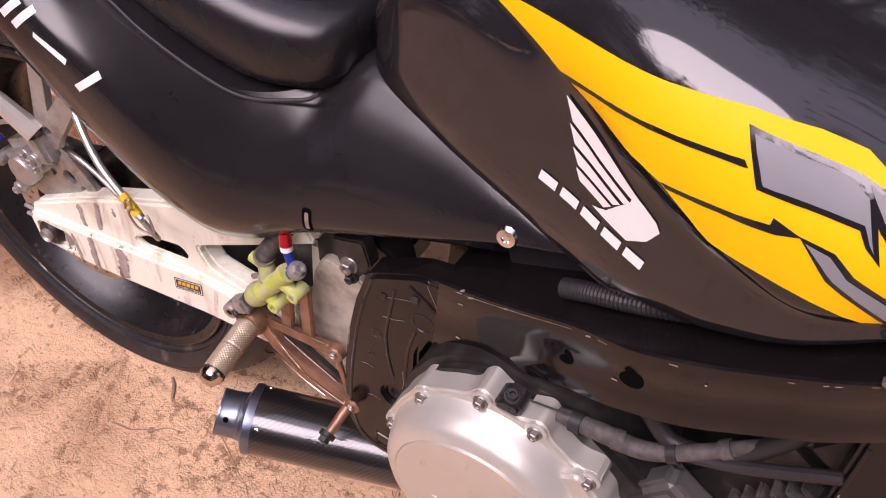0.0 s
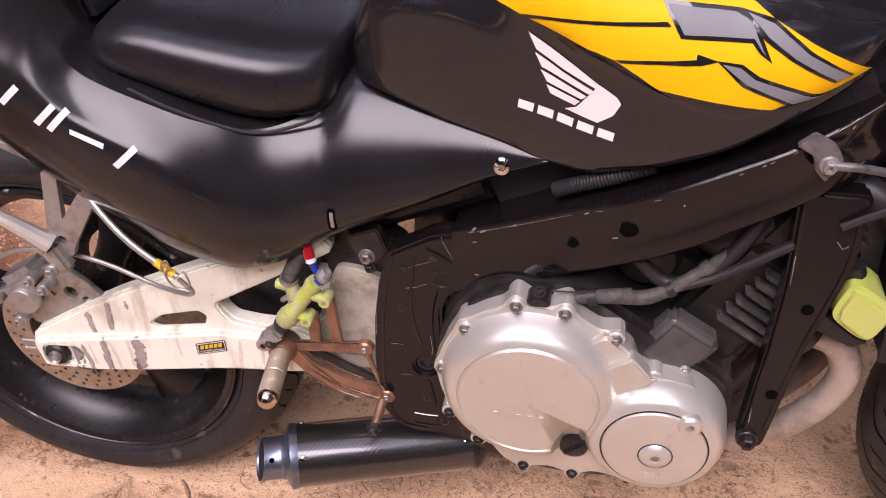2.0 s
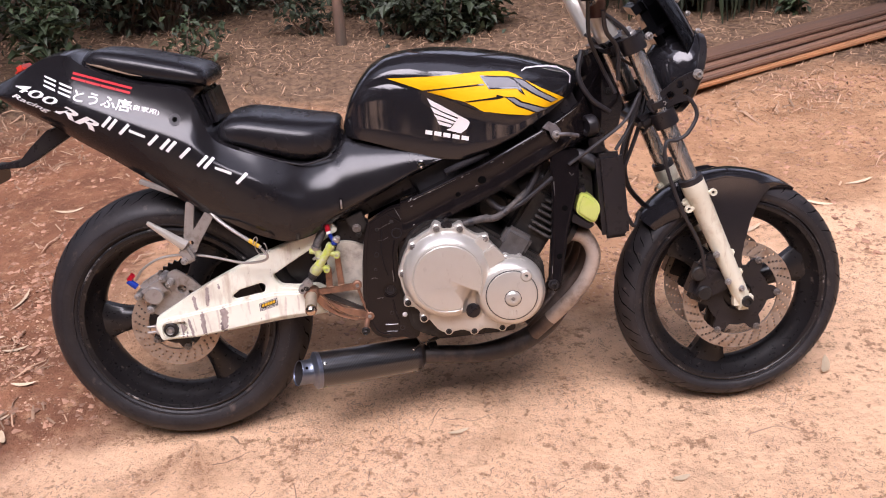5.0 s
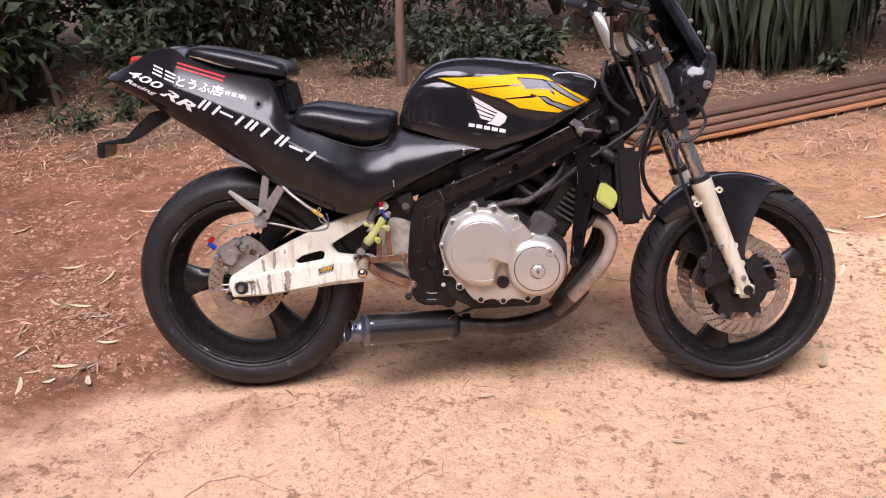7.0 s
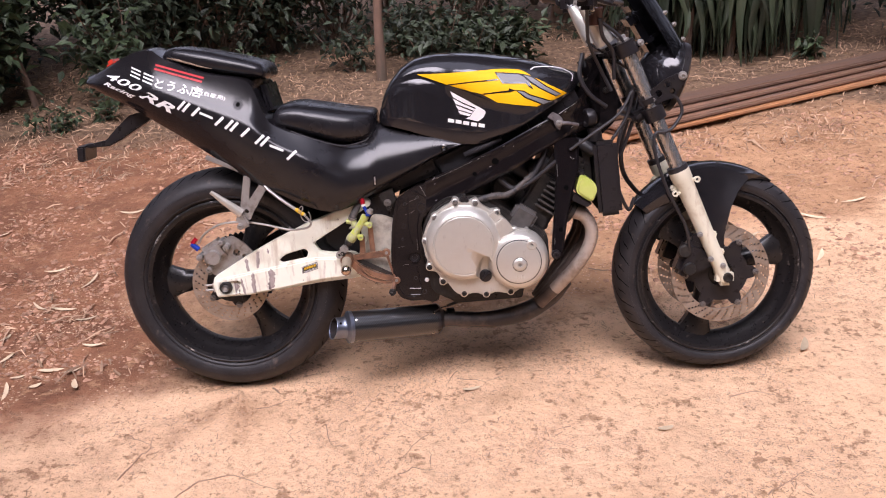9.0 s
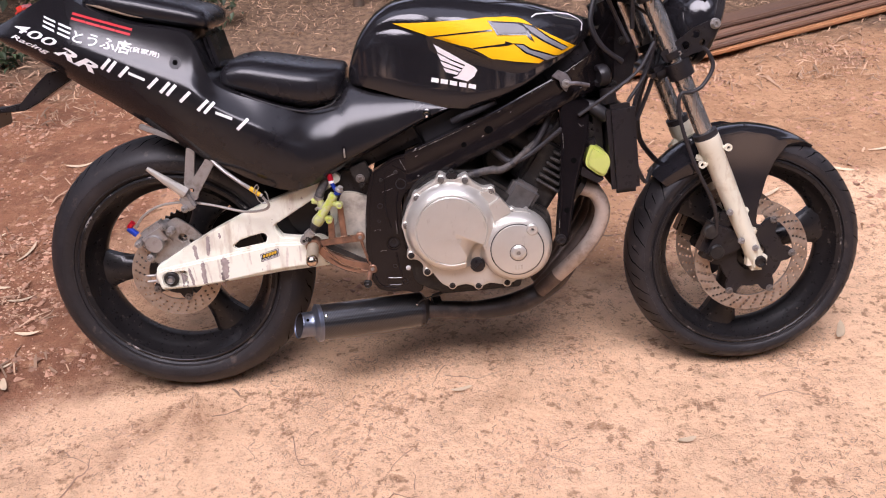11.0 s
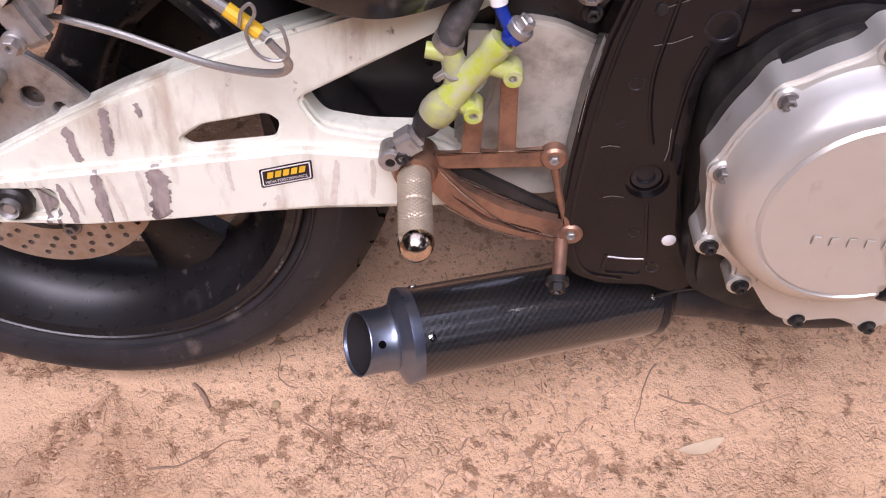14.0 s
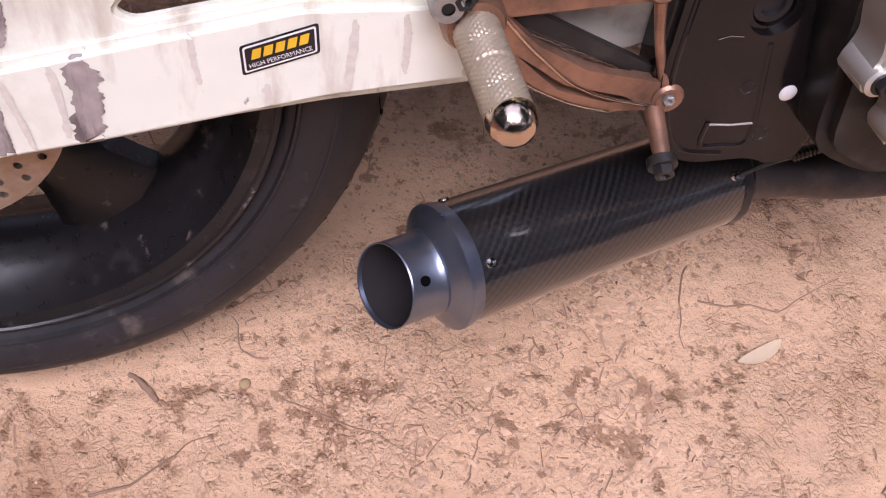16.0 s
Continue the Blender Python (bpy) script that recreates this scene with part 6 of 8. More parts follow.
part("clamp_tail", box((0.010, 0.005, 0.006), pose(0.355, -0.139, 0.4720, 0, -30, 20), 0.0012), GREYALLOY, mc)
part("feed_hose", tube_mesh([(0.3595, -0.129, 0.494), (0.364, -0.126, 0.506), (0.371, -0.121, 0.519), (0.378, -0.112, 0.534)], 0.0100, 14), DUSTYRUBBER, mc)
part("cylinder_cap", box((0.017, 0.016, 0.015), pose(0.405, -0.138, 0.5085, 0, -38, 0), 0.004), BLUE, mc)
bolt((0.409, -0.139, 0.5135), mc, GREYALLOY, 0.0066, (0.55, -0.12, 0.83))
part("blue_fitting", tube_mesh([(0.403, -0.137, 0.510), (0.398, -0.135, 0.517), (0.395, -0.134, 0.523), (0.3925, -0.133, 0.529)], 0.0046, 12, 4), BLUE, mc)
part("white_collar", rod((0.3930, -0.133, 0.5275), (0.3915, -0.1325, 0.5335), 0.0064, 12), WHITEDECAL, mc)
part("red_fitting", rod((0.3915, -0.1325, 0.5330), (0.389, -0.130, 0.5480), 0.0066, 12, end=0.0058), RED, mc)

# -- rear brake and passenger footrest --
caliper = part("rear_caliper", box((0.075, 0.055, 0.055), pose(-0.030, -0.082, 0.410, 0, -30, 0), 0.012), GREYALLOY, bike, "weathered silver rear brake caliper")
part("caliper_piston", lathe([(0, 0.006), (0.019, 0.006), (0.021, 0.003), (0.021, -0.01)], 28, Matrix.Translation((-0.032, -0.110, 0.398))), GREYALLOY, caliper)
for x, z in ((0.008, 0.425), (-0.008, 0.438), (-0.045, 0.365), (-0.068, 0.40)):
    part("caliper_lug", rod((x, -0.070, z), (x, -0.116, z), 0.009, 14), GREYALLOY, caliper)
    bolt((x, -0.116, z), caliper, GREYALLOY, 0.0055)
part("caliper_carrier", plate(rounded([(-0.045, 0.345), (-0.03, 0.43), (0.02, 0.455), (0.055, 0.43), (0.085, 0.395), (0.03, 0.335)], 0.01), -0.086, -0.094, [circle(0.03, 0.405, 0.010), circle(0.05, 0.395, 0.006, 14)], 0.0015), GREYALLOY, caliper)
line = part("brake_hose", tube_mesh([(-0.070, -0.105, 0.438), (-0.045, -0.115, 0.468), (0.0, -0.120, 0.492), (0.06, -0.122, 0.497), (0.12, -0.126, 0.488), (0.19, -0.140, 0.474), (0.238, -0.158, 0.480), (0.254, -0.168, 0.494), (0.243, -0.172, 0.514)], 0.0030, 10), BRAIDED, bike, "braided steel rear brake hose")
part("upper_run", tube_mesh([(0.118, -0.128, 0.615), (0.145, -0.145, 0.585), (0.188, -0.164, 0.554), (0.242, -0.172, 0.517)], 0.0042, 10), BRAIDED, line)
tag = part("hose_tag", rod((0.217, -0.1690, 0.5345), (0.238, -0.1718, 0.5195), 0.0052, 10), TAGYELLOW, line, "yellow plastic tag")
part("hose_clip", tube_mesh([(0.226, -0.1765, 0.5265), (0.229, -0.177, 0.538), (0.235, -0.177, 0.543), (0.237, -0.177, 0.536), (0.230, -0.1765, 0.522), (0.236, -0.175, 0.505), (0.248, -0.173, 0.500), (0.255, -0.172, 0.506), (0.253, -0.172, 0.522), (0.249, -0.172, 0.526)], 0.0013, 8), GREYALLOY, line)
part("banjo_blue", rod((-0.088, -0.105, 0.438), (-0.070, -0.105, 0.421), 0.0075, 12), BLUE, line)
part("banjo_red", rod((-0.086, -0.105, 0.439), (-0.074, -0.108, 0.452), 0.0062, 12), RED, line)
hanger = part("passenger_footrest_hanger", plate(rounded([(0.070, 0.505), (0.064, 0.545), (0.080, 0.625), (0.098, 0.620), (0.088, 0.558), (0.125, 0.606), (0.146, 0.600), (0.094, 0.520), (0.088, 0.505)], 0.004), -0.128, -0.137, [circle(0.079, 0.528, 0.006, 14)], 0.0015), GREYALLOY, bike, "bare alloy passenger footrest hanger")
part("hanger_rail", plate([(-0.02, 0.672), (-0.015, 0.682), (0.14, 0.612), (0.14, 0.600)], -0.120, -0.132, (), 0.002), GREYALLOY, hanger)
part("folded_peg", tube_mesh([(0.066, -0.142, 0.524), (0.03, -0.150, 0.556), (-0.006, -0.158, 0.588)], [0.013, 0.010, 0.005], 10), ALLOY, hanger)
part("peg_clevis", box((0.026, 0.020, 0.040), pose(0.068, -0.140, 0.503, 0, -25, 0), 0.005), GREYALLOY, hanger)
bolt((0.062, -0.152, 0.490), hanger, GREYALLOY, 0.006)

# -- radiator, catch tank --
radiator = part("radiator", box((0.045, 0.33, 0.185), pose(1.032, 0, 0.580, 0, -4, 0), 0.008), BLACK, bike, "black radiator")
part("side_tank", box((0.062, 0.03, 0.198), pose(1.039, -0.160, 0.580, 0, -5, 0), 0.010), BLACK, radiator)
part("radiator_hose", tube_mesh([(1.01, -0.13, 0.645), (0.97, -0.12, 0.668), (0.93, -0.10, 0.66)], 0.016, 14), RUBBER, radiator)
# black box added to darken the gap between radiator and hanger
part("fan_shroud", box((0.052, 0.27, 0.165), pose(0.992, 0.015, 0.592, 0, -4, 0), 0.016, segments=3), BLACK, radiator)
part("filler_neck", rod((1.015, -0.12, 0.675), (1.01, -0.12, 0.71), 0.018, 18), BLACK, radiator)
part("horn", lathe([(0, 0.010), (0.012, 0.010), (0.014, 0.014), (0.022, 0.014), (0.025, 0.008), (0.025, -0.006), (0.020, -0.012), (0, -0.012)], 28, along((0.998, -0.125, 0.735), (0.80, -0.20, 0.72))), BLACK, bike, "black disc horn")
green = part("catch_tank", plate(rounded([(0.966, 0.592), (0.978, 0.590), (1.006, 0.570), (1.011, 0.550), (0.999, 0.521), (0.985, 0.524), (0.956, 0.547), (0.956, 0.562)], 0.010, 4), -0.118, -0.176, (), 0.012), LIMETANK, bike, "lime green plastic catch tank", smooth=70)
part("tank_strap", plate(rounded([(0.950, 0.545), (0.985, 0.519), (1.000, 0.515), (0.985, 0.505), (0.945, 0.525)], 0.004), -0.125, -0.165, (), 0.003), BLACK, green)
part("tank_cap", rod((0.972, -0.148, 0.588), (0.968, -0.148, 0.600), 0.012, 14), BLACK, green)


# -- front end --
RAKE = math.tan(radians(23.5))


def fork_at(z, y):
    return Vector((1.363 + (0.281 - z) * RAKE, y, z))


fork = new("front_fork")
fork.parent = bike
tagged(fork, "telescopic fork with chrome tubes and yellowed white sliders")
for s in (-1, 1):
    y = s * 0.100
    part("fork_tube", rod(fork_at(0.57, y), fork_at(0.922, y), 0.0195, 24), TUBE, fork)
    slider = part("fork_slider", tube_mesh([fork_at(z, y) for z in (0.268, 0.30, 0.34, 0.48, 0.549, 0.554, 0.580)], [0.017, 0.020, 0.020, 0.0235, 0.0255, 0.028, 0.028], 24, 3, smooth_path=False), FORKWHITE, fork, "yellowed white fork slider")
    part("dust_seal", rod(fork_at(0.576, y), fork_at(0.592, y), 0.0275, 20), RUBBER, slider)
    part("axle_clamp", box((0.048, 0.042, 0.046), pose(1.363, y, 0.279, 0, 0, 0), 0.012), FORKWHITE, slider)
    part("axle_end", lathe([(0, 0.003), (0.007, 0.003), (0.008, 0.008), (0.012, 0.008), (0.0135, 0.004), (0.0135, -0.01)], 20, Matrix.Translation((1.366, y - (0.022 if s < 0 else -0.02), 0.281))), DARK, slider)
    for z in (0.53, 0.40, 0.35):
        part("slider_lug", box((0.026, 0.016, 0.018), Matrix.Translation(fork_at(z, y)) @ pose(0.018 if z < 0.5 else -0.028, -s * 0.008, 0, 0, 20, 0), 0.004), FORKWHITE, slider)
    for z, dx in ((0.555, 0.036), (0.519, -0.038)):
        at = fork_at(z, y) + Vector((dx, s * 0.012, 0))
        part("slider_eye", lathe([(0.0042, 0.004), (0.0085, 0.004), (0.0085, -0.004), (0.0042, -0.004)], 16, Matrix.Translation(at), closed=True), FORKWHITE, slider)
        part("eye_web", rod(at - Vector((dx * 0.22, 0, 0)), fork_at(z, y) + Vector((dx * 0.5, 0, 0)), 0.005, 8), FORKWHITE, slider)
    for z in (0.405, 0.335):
        bolt(fork_at(z, y) + Vector((-0.022, s * 0.022, 0)), slider, GREYALLOY, 0.0055, (0, s, 0))
    bolt(fork_at(0.315, y) + Vector((0.004, s * 0.020, 0)), slider, GREYALLOY, 0.0055, (0, s, 0))
    for z, name in ((0.735, "lower_clamp"), (0.905, "upper_clamp")):
        part(name, rod(fork_at(z - 0.017, y), fork_at(z + 0.017, y), 0.029, 20), BLACK, fork)
    part("bracket_collar", rod(fork_at(0.762, y), fork_at(0.776, y), 0.0255, 20), BLACK, fork)
    bolt(fork_at(0.914, y) + Vector((0.040, s * 0.010, 0.004)), fork, GREYALLOY, 0.0065, (0.3, s, 0))
    bolt(fork_at(0.924, y), fork, GREYALLOY, 0.012, (-0.42, 0, 0.91))
for z, name in ((0.735, "lower_yoke"), (0.905, "upper_yoke")):
    c = fork_at(z, 0)
    part(name, box((0.075, 0.20, 0.030), Matrix.Translation(c) @ pose(-0.022, 0, 0, 0, -24.7, 0), 0.010), BLACK, fork)
part("axle", rod((1.363, -0.10, 0.281), (1.363, 0.10, 0.281), 0.010, 16), GREYALLOY, fork)


def fender_mesh():
    """A pointed arch with a rolled shoulder along each side."""
    section = ((0, 0), (0.22, 0.012), (0.42, 0.05), (0.60, 0.12), (0.74, 0.22), (0.84, 0.32), (0.93, 0.375), (1.02, 0.42), (1.045, 0.49), (1.03, 0.62), (1.0, 0.80), (0.97, 1.0))
    section = [(-y, d) for y, d in section[:0:-1]] + list(section)
    loops = []
    for a in np.linspace(139, 58, 36):
        u = (139 - a) / 81
        w = max(0.006, 0.070 * (1 - max(0, u - 0.72) ** 1.6 * 5.0) * (0.8 + 0.2 * min(1, u * 5)))
        top = np.interp(u, (0, 0.3, 0.59, 0.8, 1), (0.305, 0.309, 0.307, 0.301, 0.293))
        drop = 0.068 * (0.5 + 0.5 * math.sin(min(1, u * 1.2) * math.pi)) * (1 if u < 0.75 else max(0.13, 1 - (u - 0.75) * 3.4))
        ring = []
        for thick in (0, -0.0035):
            row = [FRONT + Vector(((top + thick - drop * d) * math.cos(radians(a)), w * y * (1 + 9 * thick), (top + thick - drop * d) * math.sin(radians(a)))) for y, d in section]
            ring += row if thick == 0 else row[::-1]
        loops.append(ring)
    bm = bmesh.new()
    rings(bm, loops)
    return bm


fender = part("front_mudguard", fender_mesh(), TANK, bike, "glossy black pointed front mudguard", smooth=40)
LEG = [(x - 0.012, z) for x, z in ((1.285, 0.575), (1.34, 0.582), (1.40, 0.570), (1.450, 0.548), (1.420, 0.510), (1.402, 0.469), (1.390, 0.42), (1.382, 0.365), (1.395, 0.318), (1.372, 0.318), (1.352, 0.37), (1.325, 0.44), (1.29, 0.52))]
for s in (-1, 1):
    part("mudguard_stay", plate(rounded(LEG, 0.008), s * 0.066, s * 0.0745, (), 0.003), TANK, fender)

for s in (-1, 1):
    cal = part("front_caliper", box((0.054, 0.056, 0.100), pose(1.264, s * 0.086, 0.335, 0, 22, 0), 0.014), BLACK, bike, "dusty black front brake caliper")
    for z in (0.36, 0.31):
        part("caliper_piston", lathe([(0, 0.004), (0.015, 0.004), (0.018, 0), (0.018, -0.01)], 20, Matrix.Translation((1.255 + (0.335 - z) * 0.3, s * 0.118, z))), DARK, cal)
    part("caliper_bracket", plate(rounded([(1.275, 0.40), (1.325, 0.405), (1.335, 0.385), (1.29, 0.36), (1.345, 0.335), (1.345, 0.315), (1.28, 0.29)], 0.006), s * 0.086, s * 0.096, (), 0.002), BLACK, cal)
    bolt((1.322, s * 0.097, 0.393), cal, GREYALLOY, 0.007, (0, s, 0))
    bolt((1.336, s * 0.097, 0.326), cal, GREYALLOY, 0.007, (0, s, 0))
part("front_brake_line", tube_mesh([(1.262, -0.118, 0.355), (1.245, -0.130, 0.43), (1.195, -0.137, 0.53), (1.160, -0.137, 0.63), (1.159, -0.136, 0.682), (1.185, -0.132, 0.687), (1.211, -0.126, 0.699), (1.234, -0.121, 0.735), (1.226, -0.119, 0.765), (1.211, -0.118, 0.781)], 0.0045, 10), RUBBER, bike, "black rubber front brake hose")
part("far_brake_line", tube_mesh([(1.262, 0.118, 0.355), (1.20, 0.10, 0.46), (1.115, 0.02, 0.56), (1.10, -0.02, 0.66), (1.13, -0.02, 0.75)], 0.0065, 10), RUBBER, bike, "black rubber hose")
# the steering stands a little to the left
STEER = Matrix.Translation((1.363, 0, 0.281)) @ Matrix.Rotation(radians(3.5), 4, Vector((-math.sin(radians(23.5)), 0, math.cos(radians(23.5))))) @ Matrix.Translation((-1.363, 0, -0.281))
for ob in bike.children:
    if ob.name.split(".")[0] in ("front_wheel", "front_fork", "front_mudguard", "front_caliper", "front_brake_line", "far_brake_line"):
        ob.matrix_basis = STEER
part("wiring", tube_mesh([(1.12, -0.05, 0.76), (1.085, -0.06, 0.66), (1.08, -0.05, 0.56), (1.115, -0.04, 0.47), (1.135, -0.03, 0.50)], 0.005, 8), RUBBER, bike, "hanging black cable")
part("wiring", tube_mesh([(0.94, -0.175, 0.66), (1.0, -0.175, 0.70), (1.07, -0.15, 0.745), (1.11, -0.12, 0.80)], 0.004, 8), RUBBER, bike, "black cable")

# headlight, bracket and small screen
HEAD = along((1.174, 0, 0.846), (1.419, 0, 0.771))
lamp = part("headlight", lathe([(0, 0.108), (0.03, 0.107), (0.06, 0.100), (0.080, 0.090), (0.087, 0.084), (0.090, 0.078), (0.092, 0.060), (0.088, 0.040), (0.074, 0.012), (0.05, -0.012), (0.02, -0.024), (0, -0.026)], 48, HEAD), TANK, bike, "round glossy black headlight")
part("headlight_rim", lathe([(0.088, 0.090), (0.094, 0.086), (0.095, 0.070), (0.090, 0.070)], 48, HEAD), BLACK, lamp)
for s in (-1, 1):
    part("lamp_bracket", plate(rounded([(1.126, 0.775), (1.138, 0.752), (1.168, 0.757), (1.196, 0.770), (1.222, 0.776), (1.232, 0.795), (1.254, 0.824), (1.250, 0.844), (1.226, 0.838), (1.196, 0.826), (1.166, 0.804)], 0.006), s * 0.112, s * 0.117,
         [circle(1.180, 0.789, 0.0090, 16), circle(1.202, 0.812, 0.0085, 16), circle(1.216, 0.794, 0.0070, 16)], 0.001), BLACK, lamp)
    bolt((1.2415, s * 0.117, 0.832), lamp, GREYALLOY, 0.0080, (0, s, 0))
    bolt((1.1655, s * 0.117, 0.774), lamp, GREYALLOY, 0.0052, (0, s, 0))


def screen_mesh():
    loops = []
    for u in np.linspace(0, 1, 16):
        z = 0.862 + 0.25 * u
        front = 1.303 - 0.160 * u - 0.018 * (1 - u) ** 6
        w = 0.098 * (1 - 0.25 * u) * (1 - 0.35 * (1 - u) ** 5)
        row = [(front - 0.045 * abs(v) ** 2.4, w * v, z - 0.02 * abs(v)) for v in np.linspace(-1, 1, 17)]
        loops.append([*row, *[(x - 0.003, y * 0.97, zz) for x, y, zz in row[::-1]]])
    bm = bmesh.new()
    rings(bm, loops)
    return bm


screen = part("fly_screen", screen_mesh(), SCREEN, bike, "smoked black fly screen with edge bolts")
for x, z in ((1.199, 0.993), (1.223, 0.963), (1.247, 0.924)):
    bolt((x + 0.003, -0.081, z), screen, GREYALLOY, 0.0042, (0.5, -0.8, 0.3))
part("instrument", box((0.05, 0.13, 0.07), pose(1.135, 0, 0.985, 0, -35, 0), 0.024, segments=5), SCREEN, bike, "black instrument cluster")

part("lamp_cowl", box((0.11, 0.16, 0.10), pose(1.165, 0, 0.925, 0, -30, 0), 0.045, segments=6), SCREEN, screen)
for pts, r in (([(1.02, -0.12, 0.985), (1.085, -0.115, 0.93), (1.120, -0.10, 0.84), (1.105, -0.09, 0.74), (1.06, -0.10, 0.67)], 0.0045), ([(1.03, 0.14, 0.99), (1.12, 0.06, 0.92), (1.148, -0.03, 0.84), (1.125, -0.07, 0.73), (1.09, -0.06, 0.62)], 0.005),
               ([(1.00, -0.06, 0.93), (1.06, -0.08, 0.885), (1.135, -0.085, 0.83), (1.16, -0.09, 0.77), (1.13, -0.08, 0.70)], 0.0035), ([(0.985, -0.10, 0.90), (0.975, -0.115, 0.845), (1.00, -0.12, 0.795), (1.045, -0.11, 0.76)], 0.006)):
    part("wiring", tube_mesh(pts, r, 8), RUBBER, bike, "black cable")
# handlebars
for s in (-1, 1):
    bar = part("handlebar", tube_mesh([(1.012, s * 0.104, 0.985), (1.002, s * 0.150, 1.005), (0.975, s * 0.20, 1.040), (0.955, s * 0.26, 1.052), (0.934, s * 0.335, 1.057)], 0.0115, 14), TUBE, bike, "silver clip-on handlebar with black grip")
    part("grip", tube_mesh([(0.968, s * 0.215, 1.043), (0.955, s * 0.26, 1.052), (0.936, s * 0.325, 1.057)], 0.0175, 18), RUBBER, bar)
    part("bar_end", lathe([(0, 0.004), (0.006, 0.004), (0.008, 0.008), (0.015, 0.008), (0.018, 0.003), (0.018, -0.006)], 20, along((0.935, s * 0.328, 1.057), (0.915, s * 0.40, 1.062))), CHROME, bar)
    part("riser", tube_mesh([(1.044, s * 0.100, 0.922), (1.034, s * 0.101, 0.940), (1.008, s * 0.104, 0.985), (0.985, s * 0.110, 1.020)], [0.025, 0.025, 0.021, 0.013], 20, 5), ALLOY, bar)
    part("switch_box", box((0.045, 0.040, 0.045), pose(0.985, s * 0.185, 1.03, 0, 0, s * 35), 0.010), BLACK, bar)
    part("lever", tube_mesh([(1.010, s * 0.19, 1.035), (1.045, s * 0.22, 1.02), (1.055, s * 0.27, 1.018), (1.020, s * 0.34, 1.022)], [0.009, 0.007, 0.006, 0.005], 10), BLACK, bar)
    part("lever_clamp", rod((0.995, s * 0.175, 1.035), (1.045, s * 0.20, 1.022), 0.009, 12), GREYALLOY, bar)
res = part("fluid_reservoir", lathe([(0, 0.022), (0.020, 0.022), (0.022, 0.018), (0.020, 0.012), (0.018, -0.022), (0, -0.024)], 24, along((1.012, -0.140, 0.992), (1.0, -0.140, 1.2))), BROWNCUP, bike, "brown brake fluid reservoir")
part("reservoir_hose", tube_mesh([(1.02, -0.165, 0.985), (1.03, -0.15, 0.94), (1.06, -0.12, 0.90), (1.065, -0.11, 0.83)], 0.005, 8), RUBBER, res)
part("throttle_cable", tube_mesh([(0.985, -0.18, 1.01), (0.995, -0.14, 0.93), (1.03, -0.10, 0.86), (1.06, -0.10, 0.80)], 0.0045, 8), RUBBER, bike, "black throttle cable")


# ---- vegetation ----
def leaf_points(base, way, side, up, length, width, droop):
    """A pointed leaf, folded along its midrib: base, two flanks, rib, tip."""
    return [base, base + way * length * 0.42 + side * width + up * width * 0.35, base + way * length * 0.42 - side * width + up * width * 0.35,
            base + way * length * 0.48 - up * droop * 0.25, base + way * length - up * droop]


LEAF_FACES = [(0, 3, 1), (0, 2, 3), (3, 4, 1), (3, 2, 4)]


def leaves_mesh(spots, length, width, seed, out=0.5):
    """spots: (place, outward direction). One leaf at each, turned at random about it."""
    rng = random.Random(seed)
    verts, faces = [], []
    for place, outward in spots:
        way = (Vector(outward) * out + Vector((rng.gauss(0, 1), rng.gauss(0, 1), rng.gauss(-0.1, 0.6)))).normalized()
        side = way.cross(Vector((rng.gauss(0, 0.4), rng.gauss(0, 0.4), 1))).normalized()
        up = side.cross(way)
        size = rng.uniform(0.55, 1.25)
        n = len(verts)
        verts += leaf_points(Vector(place), way, side, up, length * size, width * size, length * size * rng.uniform(0.05, 0.35))
        faces += [tuple(n + k for k in f) for f in LEAF_FACES]
    mesh = bpy.data.meshes.new("foliage")
    mesh.from_pydata([tuple(v) for v in verts], [], faces)
    return mesh


def shrub(x, y, height, spread, count, mat, seed, leaf=0.09, label="", name="shrub", m=None):
    rng = random.Random(seed)
    z = ground_height(x, y) - 0.01
    bm = bmesh.new()
    spots = []
    stems = max(4, int(count / 40))
    for k in range(stems):
        a, lean = rng.uniform(0, 2 * math.pi), rng.uniform(0.1, 1.0) * spread
        top = Vector((lean * math.cos(a), lean * math.sin(a), height * rng.uniform(0.5, 1.0)))
        mid = top * 0.5 + Vector((rng.gauss(0, 0.04), rng.gauss(0, 0.04), height * 0.12))
        path = spline([(0.02 * math.cos(a), 0.02 * math.sin(a), 0), mid, top], 4)
        tube_mesh([(0.02 * math.cos(a), 0.02 * math.sin(a), 0), mid, top], [0.007, 0.005, 0.002], 5, 4, bm=bm)
        for j in range(int(count / stems)):
            u = rng.uniform(0.25, 1.0)
            p = path[min(len(path) - 1, int(u * (len(path) - 1)))]
            q = p + Vector((rng.gauss(0, 1), rng.gauss(0, 1), rng.gauss(0, 0.7))) * spread * 0.22
            spots.append((q, q - Vector((0, 0, height * 0.4))))
    ob = part(name, bm, BARK, None, smooth=60, m=Matrix.Translation((x, y, z)))
    part_of("foliage", leaves_mesh(spots, leaf, leaf * 0.27, seed), mat, ob, smooth=0)
    return tagged(ob, label or "leafy green shrub growing at the edge of the woods", "shrub", "undergrowth")


